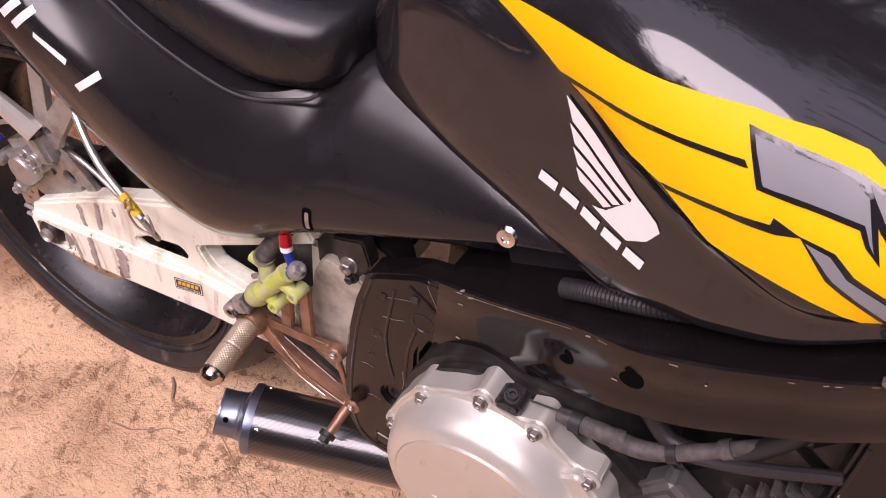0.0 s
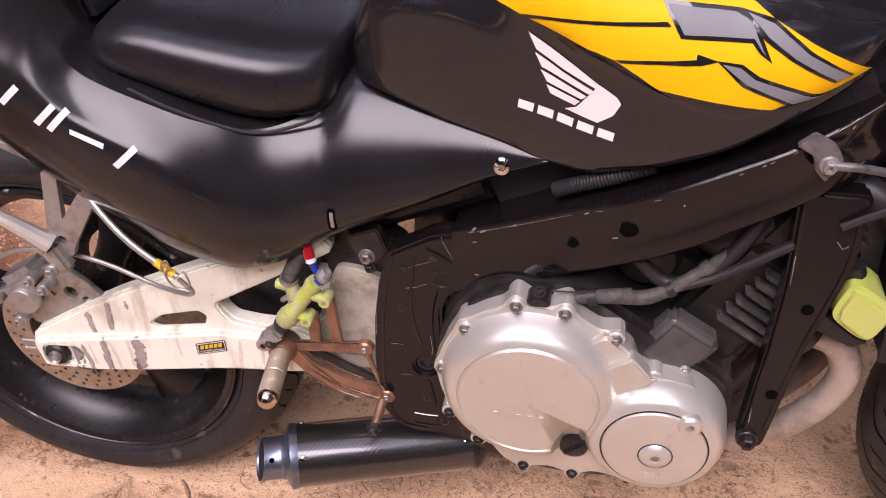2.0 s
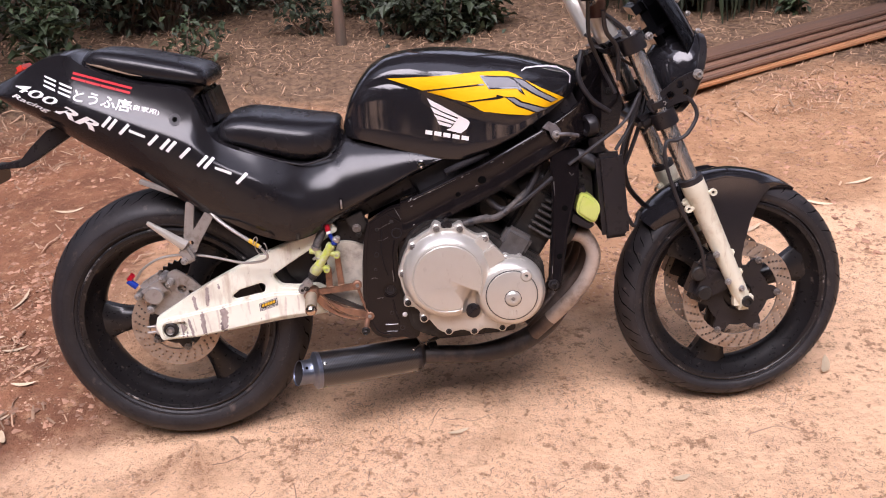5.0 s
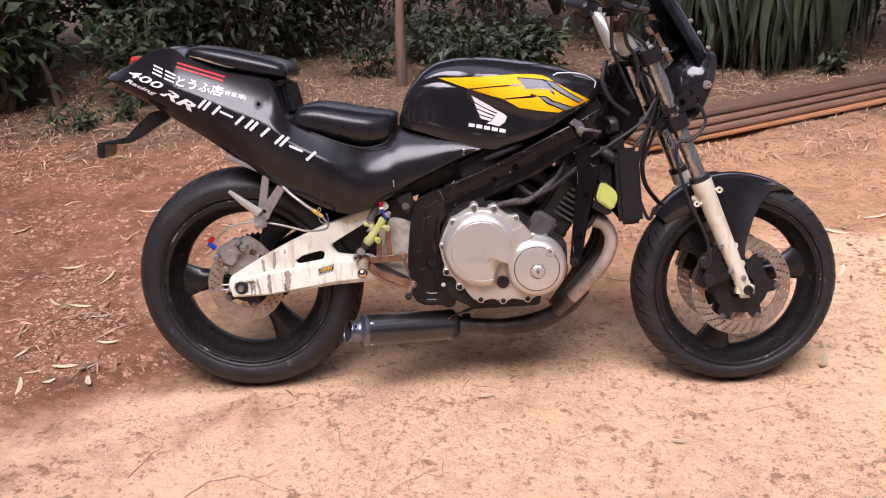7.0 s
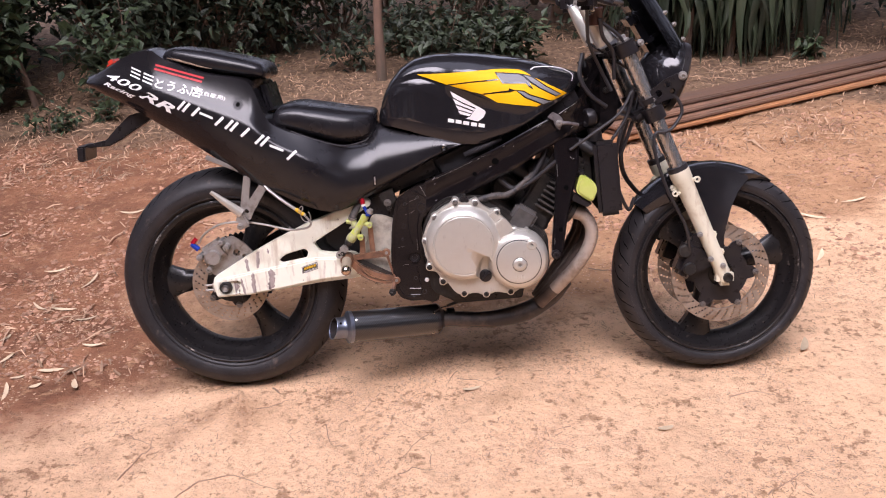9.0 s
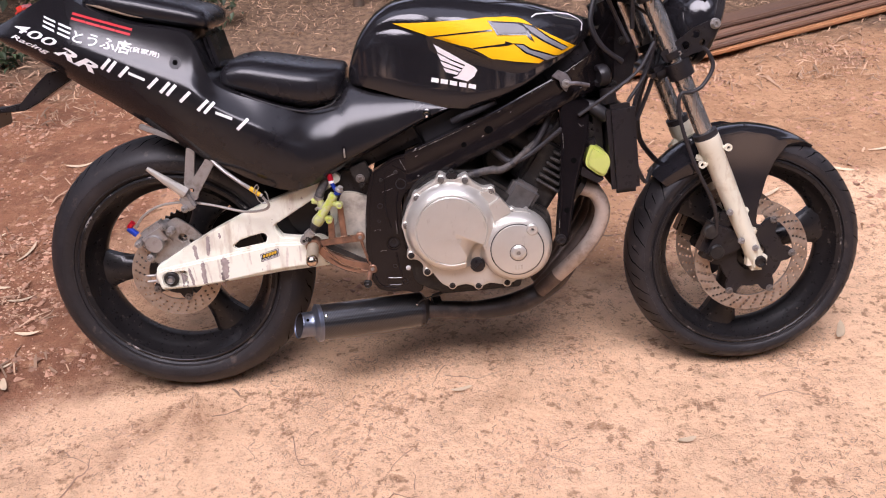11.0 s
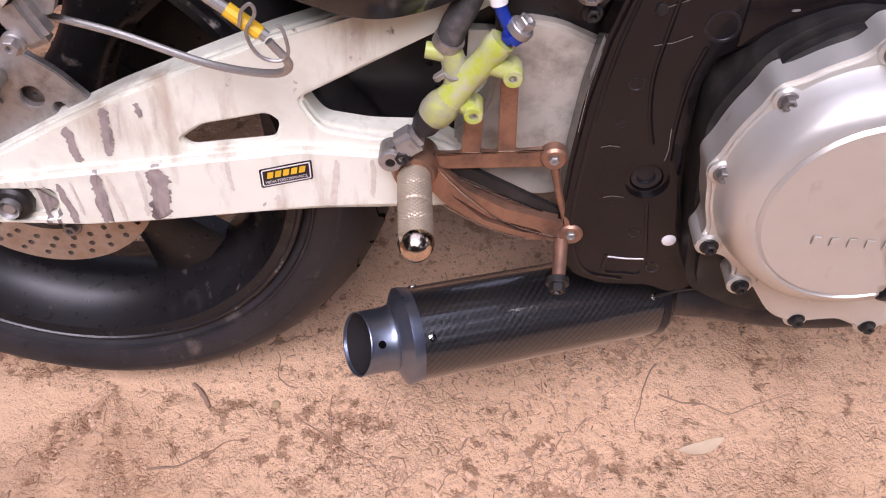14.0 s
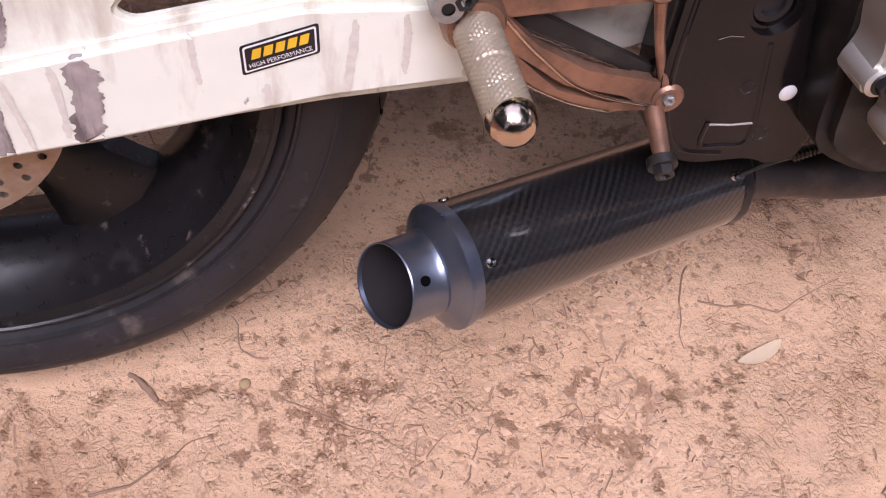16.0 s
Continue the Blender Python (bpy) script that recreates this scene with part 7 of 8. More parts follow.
def tree(x, y, height, radius, lean, crown_z, crown_r, count, seed, label, leaf=0.26):
    rng = random.Random(seed)
    z = ground_height(x, y) if y < 9 else 0
    top = Vector((lean[0], lean[1], height))
    path = [Vector((0, 0, -0.05)), top * 0.12 + Vector((rng.gauss(0, 0.02), 0, 0)), top * 0.4 + Vector((rng.gauss(0, 0.06), rng.gauss(0, 0.06), 0)), top * 0.75 + Vector((rng.gauss(0, 0.08), 0, 0)), top]
    ob = part("tree", tube_mesh(path, [radius * 1.35, radius, radius * 0.85, radius * 0.6, radius * 0.2], 12, 6), BARK, None, smooth=60, m=Matrix.Translation((x, y, z)))
    tagged(ob, label, "tree", "trees behind the clearing")
    spots = []
    bm = bmesh.new()
    for k in range(14):
        a, u = rng.uniform(0, 6.283), rng.uniform(0, 1)
        start = top * (crown_z / height * (1 - u) + u * 0.95)
        end = start + Vector((math.cos(a), math.sin(a), rng.uniform(0.0, 0.5))) * crown_r * rng.uniform(0.5, 1.0)
        tube_mesh([start, (start + end) / 2 + Vector((0, 0, 0.1)), end], [radius * 0.35, radius * 0.2, 0.006], 6, 4, bm=bm)
        for j in range(count // 14):
            p = start.lerp(end, rng.uniform(0.25, 1.1)) + Vector((rng.gauss(0, 1), rng.gauss(0, 1), rng.gauss(0, 0.8))) * crown_r * 0.28
            spots.append((p, p - start))
    part("limbs", bm, BARK, ob, smooth=60)
    part_of("crown", leaves_mesh(spots, leaf, leaf * 0.28, seed), DARKLEAF, ob, smooth=0)
    return ob


BROWN = "slender brown tree trunk with dark leafy crown"
for n, (x, y, h, r, lean, cz, cr, count) in enumerate((
        (0.155, 3.93, 6.5, 0.028, (0.55, -0.2), 3.2, 1.7, 2600), (0.52, 5.12, 7.5, 0.040, (0.1, -0.4), 3.4, 1.9, 2600), (-2.14, 4.73, 7.0, 0.050, (0.2, -0.8), 3.0, 2.0, 3000),
        (-1.90, 5.40, 7.5, 0.060, (-0.3, -0.6), 3.2, 2.1, 3000), (-1.05, 5.79, 8.0, 0.085, (0.1, -0.9), 3.4, 2.4, 3200), (-0.83, 6.02, 8.0, 0.06, (0.3, -0.5), 3.6, 2.2, 2600),
        (1.60, 5.79, 7.5, 0.07, (0.2, -0.9), 3.3, 2.3, 3000), (3.00, 5.34, 7.0, 0.06, (0.0, -0.8), 3.0, 2.2, 3000), (4.21, 4.67, 7.0, 0.07, (0.1, -0.7), 3.0, 2.2, 3000),
        (-3.39, 4.22, 7.0, 0.07, (0.2, -0.6), 2.8, 2.2, 3000), (-4.47, 2.77, 7.0, 0.08, (0.4, -0.2), 2.8, 2.2, 2600), (5.33, 3.10, 7.0, 0.08, (-0.4, 0), 2.8, 2.2, 2600))):
    tree(x, y, h, r, lean, cz, cr, int(count * 2.4), 40 + n, BROWN, 0.14)
# unseen trees, added to block the low sky and darken reflections
for n, (x, y) in enumerate(((-7.5, -0.5), (-8.0, -5.5), (-5.2, -9.6), (-1.6, -11.4), (1.8, -11.6), (5.4, -10.0), (8.4, -6.0), (8.2, -1.0), (-3.0, -13.0), (3.4, -13.2))):
    tree(x, y, 10.5, 0.13, (0.2, 0.3), 1.8, 3.2, 9500, 140 + n, "unseen leafy tree added round the clearing", 0.33)
sapling = tree(-2.06, 3.50, 2.4, 0.017, (-0.60, 0.2), 1.2, 0.5, 220, 77, "thin pale sapling leaning at the edge of the woods", 0.13)

# unseen shrubs, added to close the bright horizon below the crowns
for n, a in enumerate(np.linspace(140, 400, 16)):
    x, y = 0.6 + 8.2 * math.cos(radians(a)), -1.4 + 8.0 * math.sin(radians(a))
    shrub(x, y, 2.6, 1.5, 900, DARKLEAF, 400 + n, 0.36, "unseen dark dense shrub added round the clearing")
SHRUBS = [  # x, y, height, spread, leaves, material, leaf length
    (-2.33, 3.38, 1.10, 0.55, 420, LEAF, 0.17), (-2.97, 3.10, 1.0, 0.6, 420, LEAF, 0.16), (-1.53, 3.55, 0.75, 0.4, 260, LEAF, 0.13), 
    (-0.70, 3.44, 0.35, 0.25, 130, LEAF, 0.09), (-0.07, 4.22, 0.4, 0.3, 90, DARKLEAF, 0.12),
    (0.54, 4.00, 0.50, 0.35, 260, DARKLEAF, 0.13), (0.82, 3.83, 0.40, 0.30, 200, DARKLEAF, 0.12), (1.06, 4.06, 0.40, 0.3, 160, DARKLEAF, 0.12), (0.31, 4.67, 0.5, 0.4, 240, DARKLEAF, 0.13), (3.82, 3.89, 0.9, 0.5, 300, DARKLEAF, 0.16),
    (-1.09, 4.56, 1.3, 0.8, 520, DARKLEAF, 0.14), (-0.30, 5.34, 1.3, 0.9, 560, DARKLEAF, 0.14), (0.80, 5.68, 1.4, 0.9, 560, DARKLEAF, 0.14), (1.80, 5.12, 1.3, 0.8, 520, DARKLEAF, 0.15), (-2.79, 4.56, 1.5, 0.9, 560, DARKLEAF, 0.15), (-3.68, 3.66, 1.5, 0.9, 560, DARKLEAF, 0.15),
    (-1.80, 5.90, 1.8, 1.0, 620, DARKLEAF, 0.16), (-0.01, 6.80, 2.0, 1.1, 620, DARKLEAF, 0.16), (1.48, 6.91, 2.0, 1.1, 620, DARKLEAF, 0.16), (3.09, 6.46, 2.0, 1.1, 620, DARKLEAF, 0.16), (-3.30, 5.90, 2.0, 1.1, 620, DARKLEAF, 0.16), (4.50, 5.68, 2.0, 1.1, 620, DARKLEAF, 0.16), (3.50, 5.01, 1.6, 0.8, 520, DARKLEAF, 0.16),
    (-1.74, 2.86, 0.17, 0.20, 80, LEAF, 0.08), (-1.47, 3.04, 0.17, 0.16, 60, LEAF, 0.08), (-1.10, 3.10, 0.12, 0.12, 30, LEAF, 0.07), (3.13, 3.92, 0.20, 0.12, 46, LEAF, 0.12), (1.05, 4.05, 0.42, 0.30, 160, LEAF, 0.15), (0.80, 3.95, 0.38, 0.26, 120, LEAF, 0.14),
    (-2.75, 4.3, 1.2, 0.7, 520, DARKLEAF, 0.17), (-2.0, 4.9, 1.3, 0.8, 560, DARKLEAF, 0.17), (-1.35, 4.5, 1.0, 0.6, 480, DARKLEAF, 0.15), (-3.3, 4.0, 1.2, 0.8, 520, DARKLEAF, 0.17), (-0.75, 5.0, 1.0, 0.7, 480, DARKLEAF, 0.15), (-2.5, 5.9, 2.0, 1.0, 620, DARKLEAF, 0.18), (-1.0, 6.2, 2.0, 1.0, 620, DARKLEAF, 0.18), (-3.9, 4.9, 2.0, 1.0, 620, DARKLEAF, 0.18),
    (0.7, 6.6, 2.0, 1.0, 620, DARKLEAF, 0.18), (2.4, 6.4, 2.0, 1.0, 620, DARKLEAF, 0.18), (3.9, 5.6, 1.8, 0.9, 560, DARKLEAF, 0.18)]
for n, (x, y, h, spread, count, mat, leaf) in enumerate(SHRUBS):
    shrub(x, y, h, spread, int(count * (2.0 if mat is LEAF else 2.6)), mat, 200 + n, leaf * (0.66 if mat is LEAF else 0.58), "leafy green shrub at the edge of the woods" if mat is LEAF else "dark dense shrub in the shade of the woods")


def strap_plant(x, y, count, height, seed):
    """A clump of long leaves that arch out and hang to the ground."""
    rng = random.Random(seed)
    ob = part("strap_leaf_plant", tube_mesh([(0, 0, -0.02), (0.02, 0, height * 0.4), (0, 0.02, height * 0.7)], [0.035, 0.03, 0.02], 8, 4), BARK, None, m=Matrix.Translation((x, y, ground_height(x, y))))
    bm = bmesh.new()
    for k in range(count):
        a = rng.uniform(0, 2 * math.pi)
        out, z0 = Vector((math.cos(a), math.sin(a), 0)), height * rng.uniform(0.45, 1.0)
        reach, fall, w = rng.uniform(0.10, 0.34), z0 * rng.uniform(0.45, 1.02), rng.uniform(0.018, 0.040)
        wave, phase, twist = rng.uniform(0.010, 0.034), rng.uniform(0, 6.3), rng.gauss(0, 0.5)
        side = out.cross(Vector((0, 0, 1))) + Vector((0, 0, rng.gauss(0, 0.15)))
        rows = []
        for u in np.linspace(0, 1, 12):
            u = float(u)
            p = out * reach * (1 - (1 - u) ** 2.2) + Vector((0, 0, z0 + 0.16 * math.sin(min(1, u * 2.2) * math.pi) - fall * u ** 1.7))
            ww = w * math.sin(math.pi * min(1, 0.12 + u * 0.9)) ** 0.7 + 0.002
            wob = side * (wave * math.sin(u * 8 + phase)) + out * (0.014 * math.sin(u * 11 + phase * 2))
            lie = side + out * twist * u
            rows.append([bm.verts.new(p + wob + lie * ww * d - out * 0.010 * abs(d)) for d in (-1, 0, 1)])
        for p, q in zip(rows, rows[1:]):
            for j in (0, 1):
                bm.faces.new((p[j], p[j + 1], q[j + 1], q[j]))
    part("foliage", bm, STRAPLEAF, ob, smooth=60)
    return tagged(ob, "tall clump of dark green hanging strap leaves", "plant", "strap-leaved plants")


for n, (x, y, c, h) in enumerate(((2.28, 4.12, 90, 1.25), (2.58, 4.10, 100, 1.35), (2.88, 4.16, 100, 1.45), (3.14, 4.30, 90, 1.4), (2.46, 4.45, 90, 1.5), (2.80, 4.55, 90, 1.55), (2.06, 4.30, 60, 1.2), (3.0, 4.75, 80, 1.6))):
    strap_plant(x, y, c, h, 500 + n)


# ---- stack of sawn planks ----
def plank(centre, length, width, thick, turn, seed, mat):
    rng = random.Random(seed)
    bm = box((length, width, thick), None, 0.007, segments=3)
    bmesh.ops.bisect_plane(bm, geom=[*bm.verts, *bm.edges, *bm.faces], plane_co=(0, 0, 0), plane_no=(1, 0, 0))
    for v in bm.verts:
        v.co.z += 0.006 * math.sin(v.co.x * 2.1 + rng.random() * 0.2)
        v.co.y += 0.008 * math.sin(v.co.x * 1.4)
    ob = part("plank", bm, mat, None, smooth=30, m=Matrix.Translation(centre) @ pose(0, 0, 0, rng.gauss(0, 0.8), 0, turn + rng.gauss(0, 0.6)))
    return tagged(ob, "weathered brown sawn plank in a low stack", "plank", "stacked planks")


random.seed(21)
along_stack, across_stack = Vector((math.cos(radians(30.0)), math.sin(radians(30.0)), 0)), Vector((-math.sin(radians(30.0)), math.cos(radians(30.0)), 0))
corner = Vector((1.40, 2.07, 0.012))
for layer, across, width, mat in ((0, 0.065, 0.13, SAWN), (0, 0.205, 0.13, WOOD), (1, 0.098, 0.135, WOOD), (2, 0.145, 0.13, WOOD), (3, 0.168, 0.13, WOOD)):
    shift = random.uniform(-0.06, 0.16) if across != 0.205 else 0.2
    c = corner + along_stack * (1.9 + shift) + across_stack * across + Vector((0, 0, 0.018 + 0.0305 * layer))
    plank(c, 3.8, width, 0.026, 30.0, 900 + layer * 10 + int(across * 100), mat)


# ---- litter ----
def scatter(name, mat, count, where, shape, seed, label, category):
    """Many small pieces as one object; where() gives a place or None, shape() the corners and faces of one piece."""
    rng = random.Random(seed)
    verts, faces, made, tries = [], [], 0, 0
    while made < count and tries < count * 12:
        tries += 1
        spot = where(rng)
        if spot is None:
            continue
        x, y = spot
        corners, polys = shape(rng)
        turn = Matrix.Translation((x, y, ground_height(x, y))) @ Matrix.Rotation(rng.uniform(0, 6.283), 4, "Z") @ Matrix.Rotation(rng.gauss(0, 0.2), 4, "X") @ Matrix.Rotation(rng.gauss(0, 0.2), 4, "Y")
        n = len(verts)
        verts += [tuple(turn @ Vector(c)) for c in corners]
        faces += [tuple(n + k for k in f) for f in polys]
        made += 1
    mesh = bpy.data.meshes.new(name)
    mesh.from_pydata(verts, [], faces)
    return tagged(part_of(name, mesh, mat, None, smooth=0), label, category, kind="stuff")


OCTA = [(0, 1, 4), (1, 2, 4), (2, 3, 4), (3, 0, 4), (1, 0, 5), (2, 1, 5), (3, 2, 5), (0, 3, 5)]


def crumb(rng):
    s = rng.choice((0.0012, 0.0016, 0.002, 0.003, 0.004, 0.006))
    j = lambda: s * rng.uniform(0.5, 1.3)
    return [(j(), 0, 0), (0, j(), 0), (-j(), 0, 0), (0, -j(), 0), (0, 0, j() * 0.45), (0, 0, -j() * 0.5)], OCTA


def flake(rng):
    l, w, t = rng.uniform(0.001, 0.0045), rng.uniform(0.0005, 0.0014), 0.0010
    b = rng.gauss(0, 0.3) * l
    return [(-l, -w, 0), (-l * 0.9, w, 0.001), (l, b + w * 0.5, 0.001), (l, b - w * 0.3, 0), (0, b * 0.3 - w, t), (0, b * 0.3 + w, t)], [(0, 4, 5, 1), (4, 3, 2, 5), (0, 1, 5, 2, 3, 4)]


def straw(rng):
    l, w = rng.choice((0.008, 0.012, 0.018, 0.03, 0.055)) * rng.uniform(0.7, 1.3), rng.uniform(0.0012, 0.004)
    b, lift = rng.gauss(0, 0.15) * l, rng.uniform(0.001, 0.025)
    return [(-l, -w, 0.002), (-l, w, 0.003), (0, b - w, lift), (0, b + w, lift + 0.002), (l, -w * 0.3, 0.003), (l, w * 0.3, 0.004)], [(0, 2, 3, 1), (2, 4, 5, 3)]


def trodden(rng):
    x, y = rng.uniform(-0.9, 2.4), rng.uniform(-0.75, 0.9)
    dense = 0.5 + 0.9 * noise.noise(Vector((x * 3.1, y * 3.1, 4))) + 0.5 * noise.noise(Vector((x * 11, y * 11, 2)))
    return (x, y) if rng.random() < dense ** 3 * 1.6 else None


def dug(rng):
    x, y = rng.uniform(-2.6, 3.2), rng.uniform(0.1, 2.6)
    ragged = 0.45 * noise.noise(Vector((x * 1.7, y * 1.7, 9)))
    if x > -0.4 + ragged and y < 0.5 + ragged:
        return None
    dense = 0.5 + 0.9 * noise.noise(Vector((x * 2.1, y * 2.1, 7)))
    return (x, y) if rng.random() < dense ** 2 * 1.5 else None


def woods(rng):
    x, y = rng.uniform(-3.6, 4.6), 2.0 + 4.0 * rng.random() ** 1.7
    dense = 0.55 + 0.7 * noise.noise(Vector((x * 1.2, y * 1.2, 3)))
    return (x, y) if rng.random() < dense * min(1, (y - 1.9) * 1.2) else None


def beside(rng):
    x, y = rng.uniform(-0.05, 1.1), rng.uniform(-0.5, 0.35)
    dense = 0.5 + 0.9 * noise.noise(Vector((x * 5, y * 5, 4))) + 0.6 * noise.noise(Vector((x * 17, y * 17, 2)))
    return (x, y) if rng.random() < 0.06 + max(0, dense) ** 2 * 0.9 else None


def grain(rng):
    s = rng.choice((0.0007, 0.0009, 0.0012, 0.0015, 0.002, 0.0028))
    j = lambda: s * rng.uniform(0.5, 1.5)
    return [(j(), 0, 0), (0, j(), 0), (-j(), 0, 0), (0, -j(), 0), (j() * 0.3, 0, j() * 0.38), (0, 0, -j() * 0.5)], OCTA


scatter("fine_crumbs", CRUMB, 20000, beside, grain, 60, "fine crumbs of dry orange soil lying beside the motorcycle", "soil")
scatter("soil_crumbs", CRUMB, 13000, trodden, crumb, 61, "loose crumbs of orange soil on the trodden ground", "soil")
def sliver(rng):
    l, w = rng.choice((0.003, 0.004, 0.006, 0.009, 0.014)) * rng.uniform(0.7, 1.3), rng.uniform(0.0005, 0.0012)
    b = rng.gauss(0, 0.25) * l
    return [(-l, -w, 0.0003), (-l, w, 0.0008), (0, b - w, 0.0012), (0, b + w, 0.0022), (l, -w * 0.5, 0.0006), (l, w * 0.5, 0.0012)], [(0, 2, 3, 1), (2, 4, 5, 3)]


scatter("twig_fragments", SLIVER, 5200, trodden, sliver, 67, "short dark twig and grass fragments on the trodden ground", "litter")
scatter("wood_flakes", CHIP, 4600, trodden, flake, 62, "dark fragments of bark and leaf trodden into the soil", "litter")
scatter("soil_clods", CLOD, 15000, dug, lambda rng: ([tuple(2.6 * q for q in p) for p in crumb(rng)[0]], OCTA), 63, "loose clods of red-brown dug soil", "soil")
scatter("dry_straw", STRAW, 1400, dug, straw, 64, "scattered dry straw and twigs on the soil", "straw")
scatter("forest_litter", STRAW, 15000, woods, straw, 65, "thick brown leaf litter under the trees", "litter")


def dry_leaf(x, y, length, width, turn, seed):
    rng = random.Random(seed)
    bm = bmesh.new()
    curl = rng.uniform(0.05, 0.22)
    rows = []
    for u in np.linspace(-1, 1, 9):
        u = float(u)
        w = width * (1 - u * u) ** 0.7 + 0.0006
        rows.append([bm.verts.new((length * u + 0.0, w * d + 0.12 * length * u * u, length * curl * u * u + 0.25 * w * abs(d) + 0.003)) for d in (-1, 0, 1)])
    for p, q in zip(rows, rows[1:]):
        for j in (0, 1):
            bm.faces.new((p[j], p[j + 1], q[j + 1], q[j]))
    ob = part("dry_leaf", bm, DRYLEAF, None, smooth=60, m=Matrix.Translation((x, y, ground_height(x, y) + 0.001)) @ pose(0, 0, 0, rng.gauss(0, 6), rng.gauss(0, 4), turn))
    return tagged(ob, "pale dry bamboo leaf lying on the soil", "leaf", "fallen leaves")


for n, (x, y, l, w, turn) in enumerate(((-0.752, 0.569, 0.049, 0.007, -3), (-0.641, 0.494, 0.039, 0.007, 17), (-0.547, 0.302, 0.038, 0.007, -2), (-0.625, 0.153, 0.039, 0.007, 19), (-0.555, 0.143, 0.03, 0.006, 37), (-0.639, 0.072, 0.019, 0.007, 35),
        (-0.518, 0.066, 0.032, 0.008, -63), (-0.794, 0.235, 0.032, 0.007, 70), (-0.716, 0.046, 0.045, 0.006, 104), (-0.862, 0.374, 0.027, 0.007, 73), (-0.72, 0.775, 0.066, 0.006, 81), (-0.836, 0.578, 0.042, 0.006, -37),
        (-0.712, 0.119, 0.024, 0.006, 17), (0.662, -0.046, 0.029, 0.0065, 20), (1.663, 0.127, 0.045, 0.01, 64), (1.163, -0.26, 0.024, 0.007, 18),
        (1.75, 0.95, 0.06, 0.008, 30), (2.05, 1.1, 0.07, 0.008, -20), (1.95, 0.75, 0.05, 0.008, 60), (2.3, 1.3, 0.06, 0.009, 10), (2.5, 1.0, 0.07, 0.009, 45), (1.6, 1.25, 0.05, 0.008, 70), (2.2, 0.62, 0.06, 0.007, 20), (1.9, 1.45, 0.06, 0.008, -35),
        (-0.9, 0.9, 0.05, 0.008, 25), (-1.2, 0.6, 0.06, 0.008, -15), (-1.3, 1.3, 0.05, 0.008, 60), (-0.8, 1.5, 0.06, 0.008, 5))):
    dry_leaf(x, y, l, w, turn, 700 + n)


def twig(points, radius):
    rng = random.Random(int(points[0][0] * 1000) * 7 + int(points[0][1] * 1000))
    fine = []
    for (x0, y0), (x1, y1) in zip(points, points[1:]):
        for u in (0, 0.33, 0.67):
            fine.append((x0 + (x1 - x0) * u + rng.gauss(0, 0.0022), y0 + (y1 - y0) * u + rng.gauss(0, 0.0022)))
    fine.append(points[-1])
    pts = [(x, y, ground_height(x, y) + radius * 0.6) for x, y in fine]
    ob = part("twig", tube_mesh(pts, [radius * float(q) for q in np.linspace(1, 0.35, len(pts))], 6, 2), TWIG, None, smooth=60)
    return tagged(ob, "thin crooked brown twig lying on the soil", "twig", "fallen twigs")


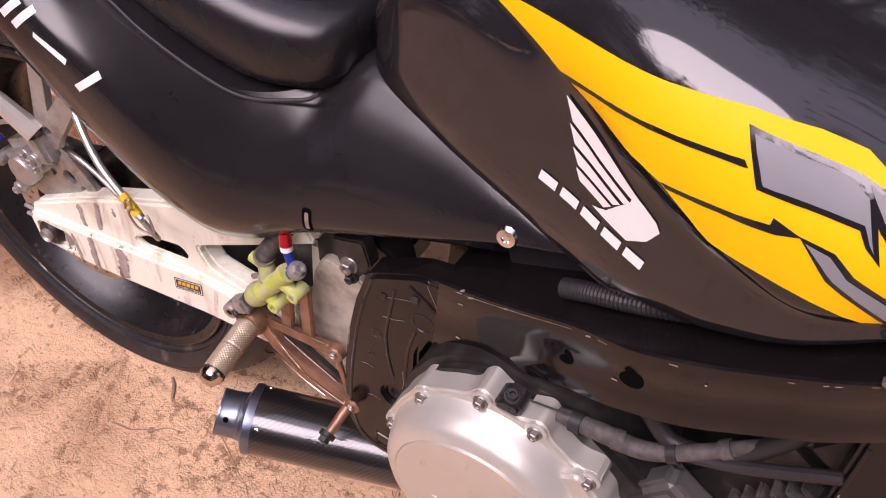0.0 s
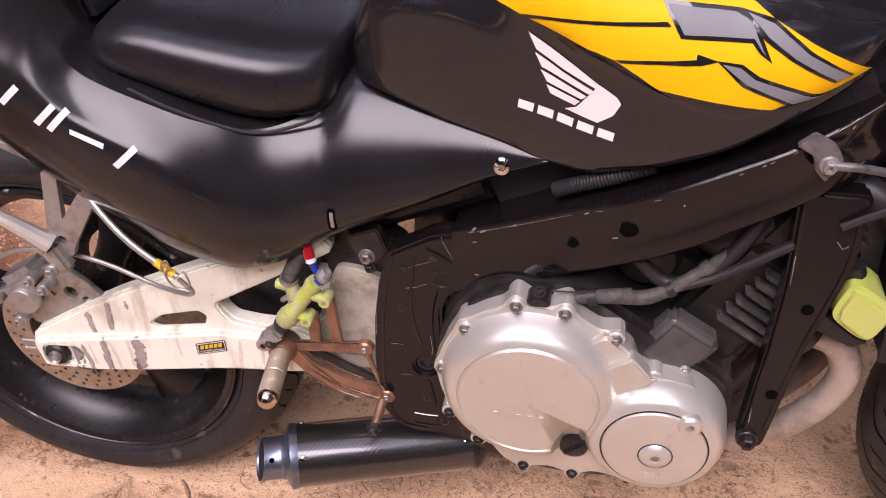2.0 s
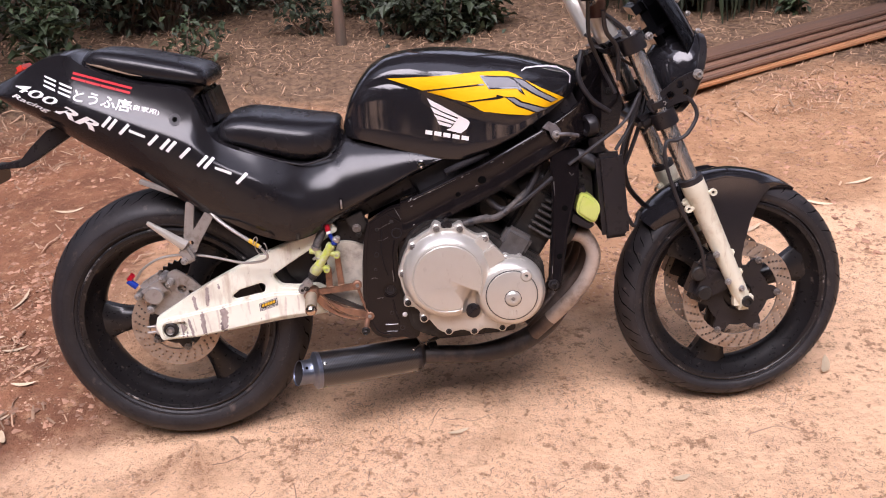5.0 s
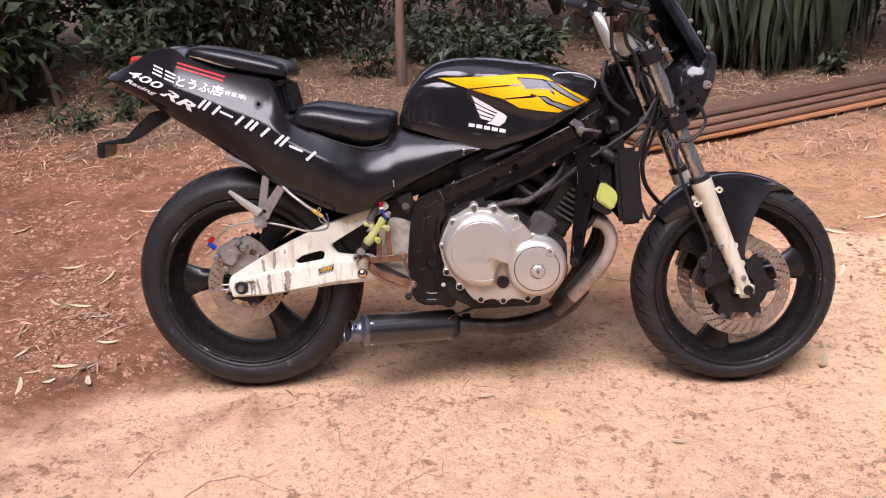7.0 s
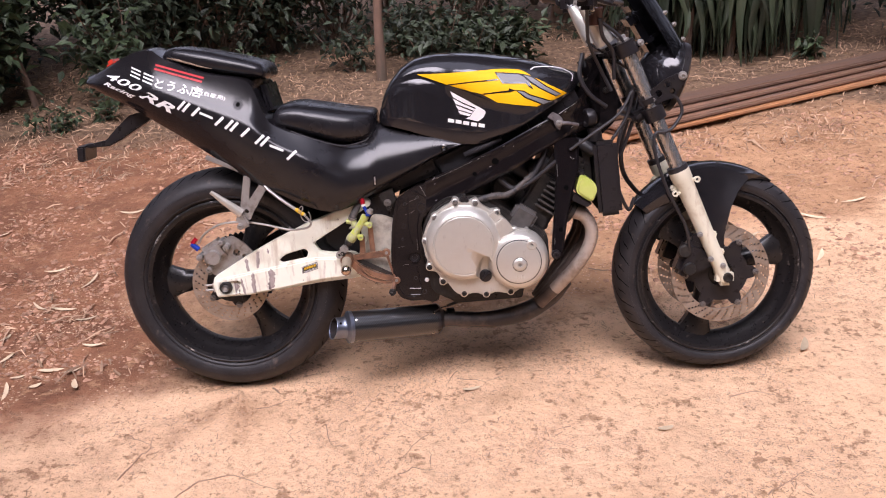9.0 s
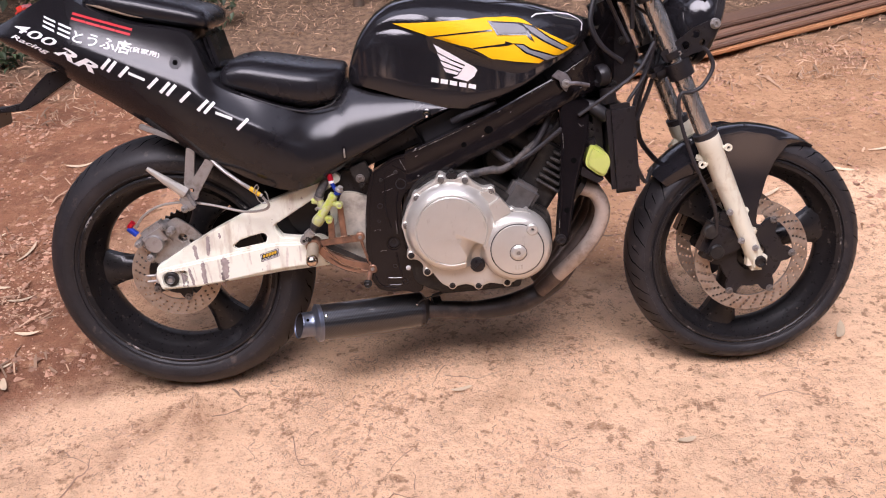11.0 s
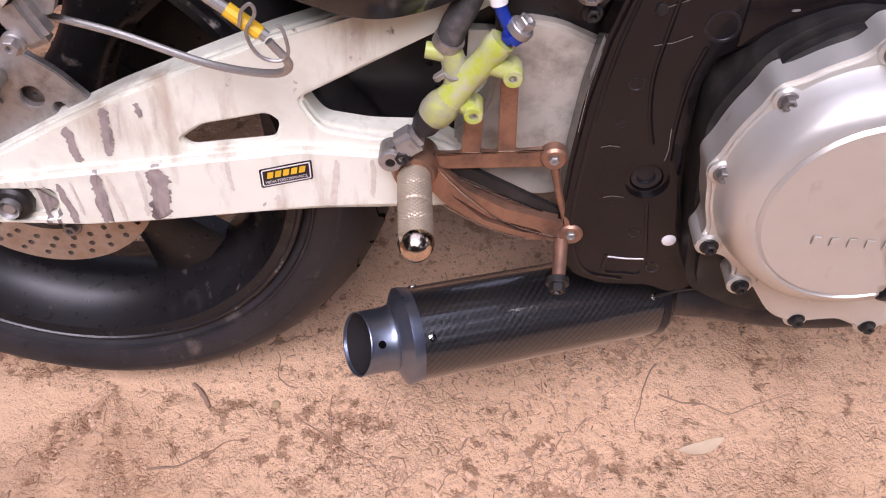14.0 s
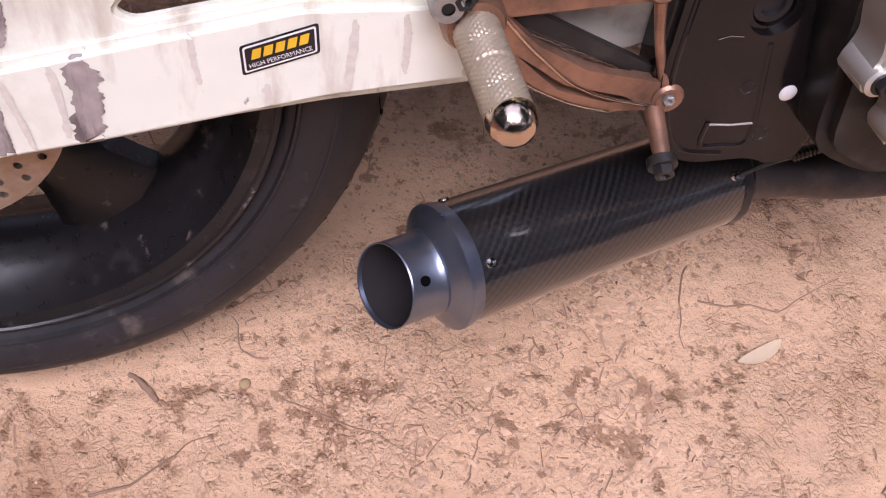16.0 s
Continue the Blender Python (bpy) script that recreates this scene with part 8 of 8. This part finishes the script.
for points, thick in (([(0.214, -0.031), (0.27, -0.066), (0.326, -0.101)], 0.0009), ([(0.247, -0.001), (0.249, -0.058), (0.255, -0.105)], 0.0008), ([(0.313, -0.116), (0.331, -0.1), (0.352, -0.083)], 0.0010), ([(0.057, -0.1), (0.101, -0.084), (0.123, -0.07), (0.153, -0.059)], 0.0014),
                      ([(0.164, 0.064), (0.191, 0.072), (0.216, 0.078)], 0.0009), ([(0.358, -0.131), (0.375, -0.103), (0.387, -0.081)], 0.0010), ([(-0.242, -0.389), (-0.214, -0.293), (-0.199, -0.258), (-0.201, -0.207)], 0.0022), ([(-0.276, -0.192), (-0.238, -0.218), (-0.2, -0.24)], 0.0014),
                      ([(-0.077, -0.474), (-0.029, -0.408), (0.053, -0.386), (0.13, -0.428), (0.198, -0.464)], 0.0022), ([(0.261, -0.185), (0.285, -0.263), (0.301, -0.277)], 0.0012), ([(0.469, -0.411), (0.505, -0.393), (0.554, -0.398)], 0.0016), ([(1.365, -0.124), (1.449, -0.102), (1.529, -0.141)], 0.0016),
                      ([(1.34, -0.529), (1.393, -0.491), (1.447, -0.451)], 0.0018), ([(0.62, 0.02), (0.70, 0.0), (0.78, 0.03)], 0.0011), ([(0.85, -0.30), (0.92, -0.33), (1.0, -0.31)], 0.0012), ([(0.62, 0.06), (0.60, 0.02), (0.59, -0.03)], 0.0011), ([(0.54, -0.25), (0.5, -0.30), (0.47, -0.36)], 0.0011)):
    twig(points, thick)


def pebble(x, y, radius, seed):
    rng = random.Random(seed)
    bm = bmesh.new()
    bmesh.ops.create_icosphere(bm, subdivisions=2, radius=radius)
    for v in bm.verts:
        v.co *= 1 + 0.12 * noise.noise(v.co * 160 + Vector((seed, 0, 0)))
        v.co.z *= 0.62
    ob = part("pebble", bm, PEBBLE, None, smooth=60, m=Matrix.Translation((x, y, ground_height(x, y) + radius * 0.3)) @ pose(0, 0, 0, 0, 0, rng.uniform(0, 360)))
    return tagged(ob, "small ochre pebble half sunk in the soil", "pebble", "pebbles")


pebble(0.183, -0.015, 0.0052, 3)


def bark_scrap(points, radius):
    """A shred of dark bark: a flattened, ragged strip."""
    bm = tube_mesh([(x, y, ground_height(x, y) + radius * 0.5) for x, y in points], [radius * 0.5, radius, radius * 1.1, radius * 0.7], 8, 4)
    for v in bm.verts:
        v.co += Vector((1, 1, 0.3)) * 0.0011 * noise.noise(v.co * 420)
    return tagged(part("bark_scrap", bm, TWIG, None, smooth=50), "dark shred of bark lying on the soil", "bark", "fallen bark")


bark_scrap([(0.085, 0.007), (0.093, 0.0), (0.101, -0.010), (0.109, -0.022)], 0.0030)
random.seed(88)
for k in range(34):
    x, y, a, l = random.uniform(0.0, 1.0), random.uniform(-0.42, 0.12), random.uniform(0, 6.28), random.uniform(0.012, 0.035)
    bend = random.gauss(0, 0.3)
    twig([(x, y), (x + l * math.cos(a), y + l * math.sin(a)), (x + 2 * l * math.cos(a + bend), y + 2 * l * math.sin(a + bend))], random.uniform(0.0006, 0.0014))
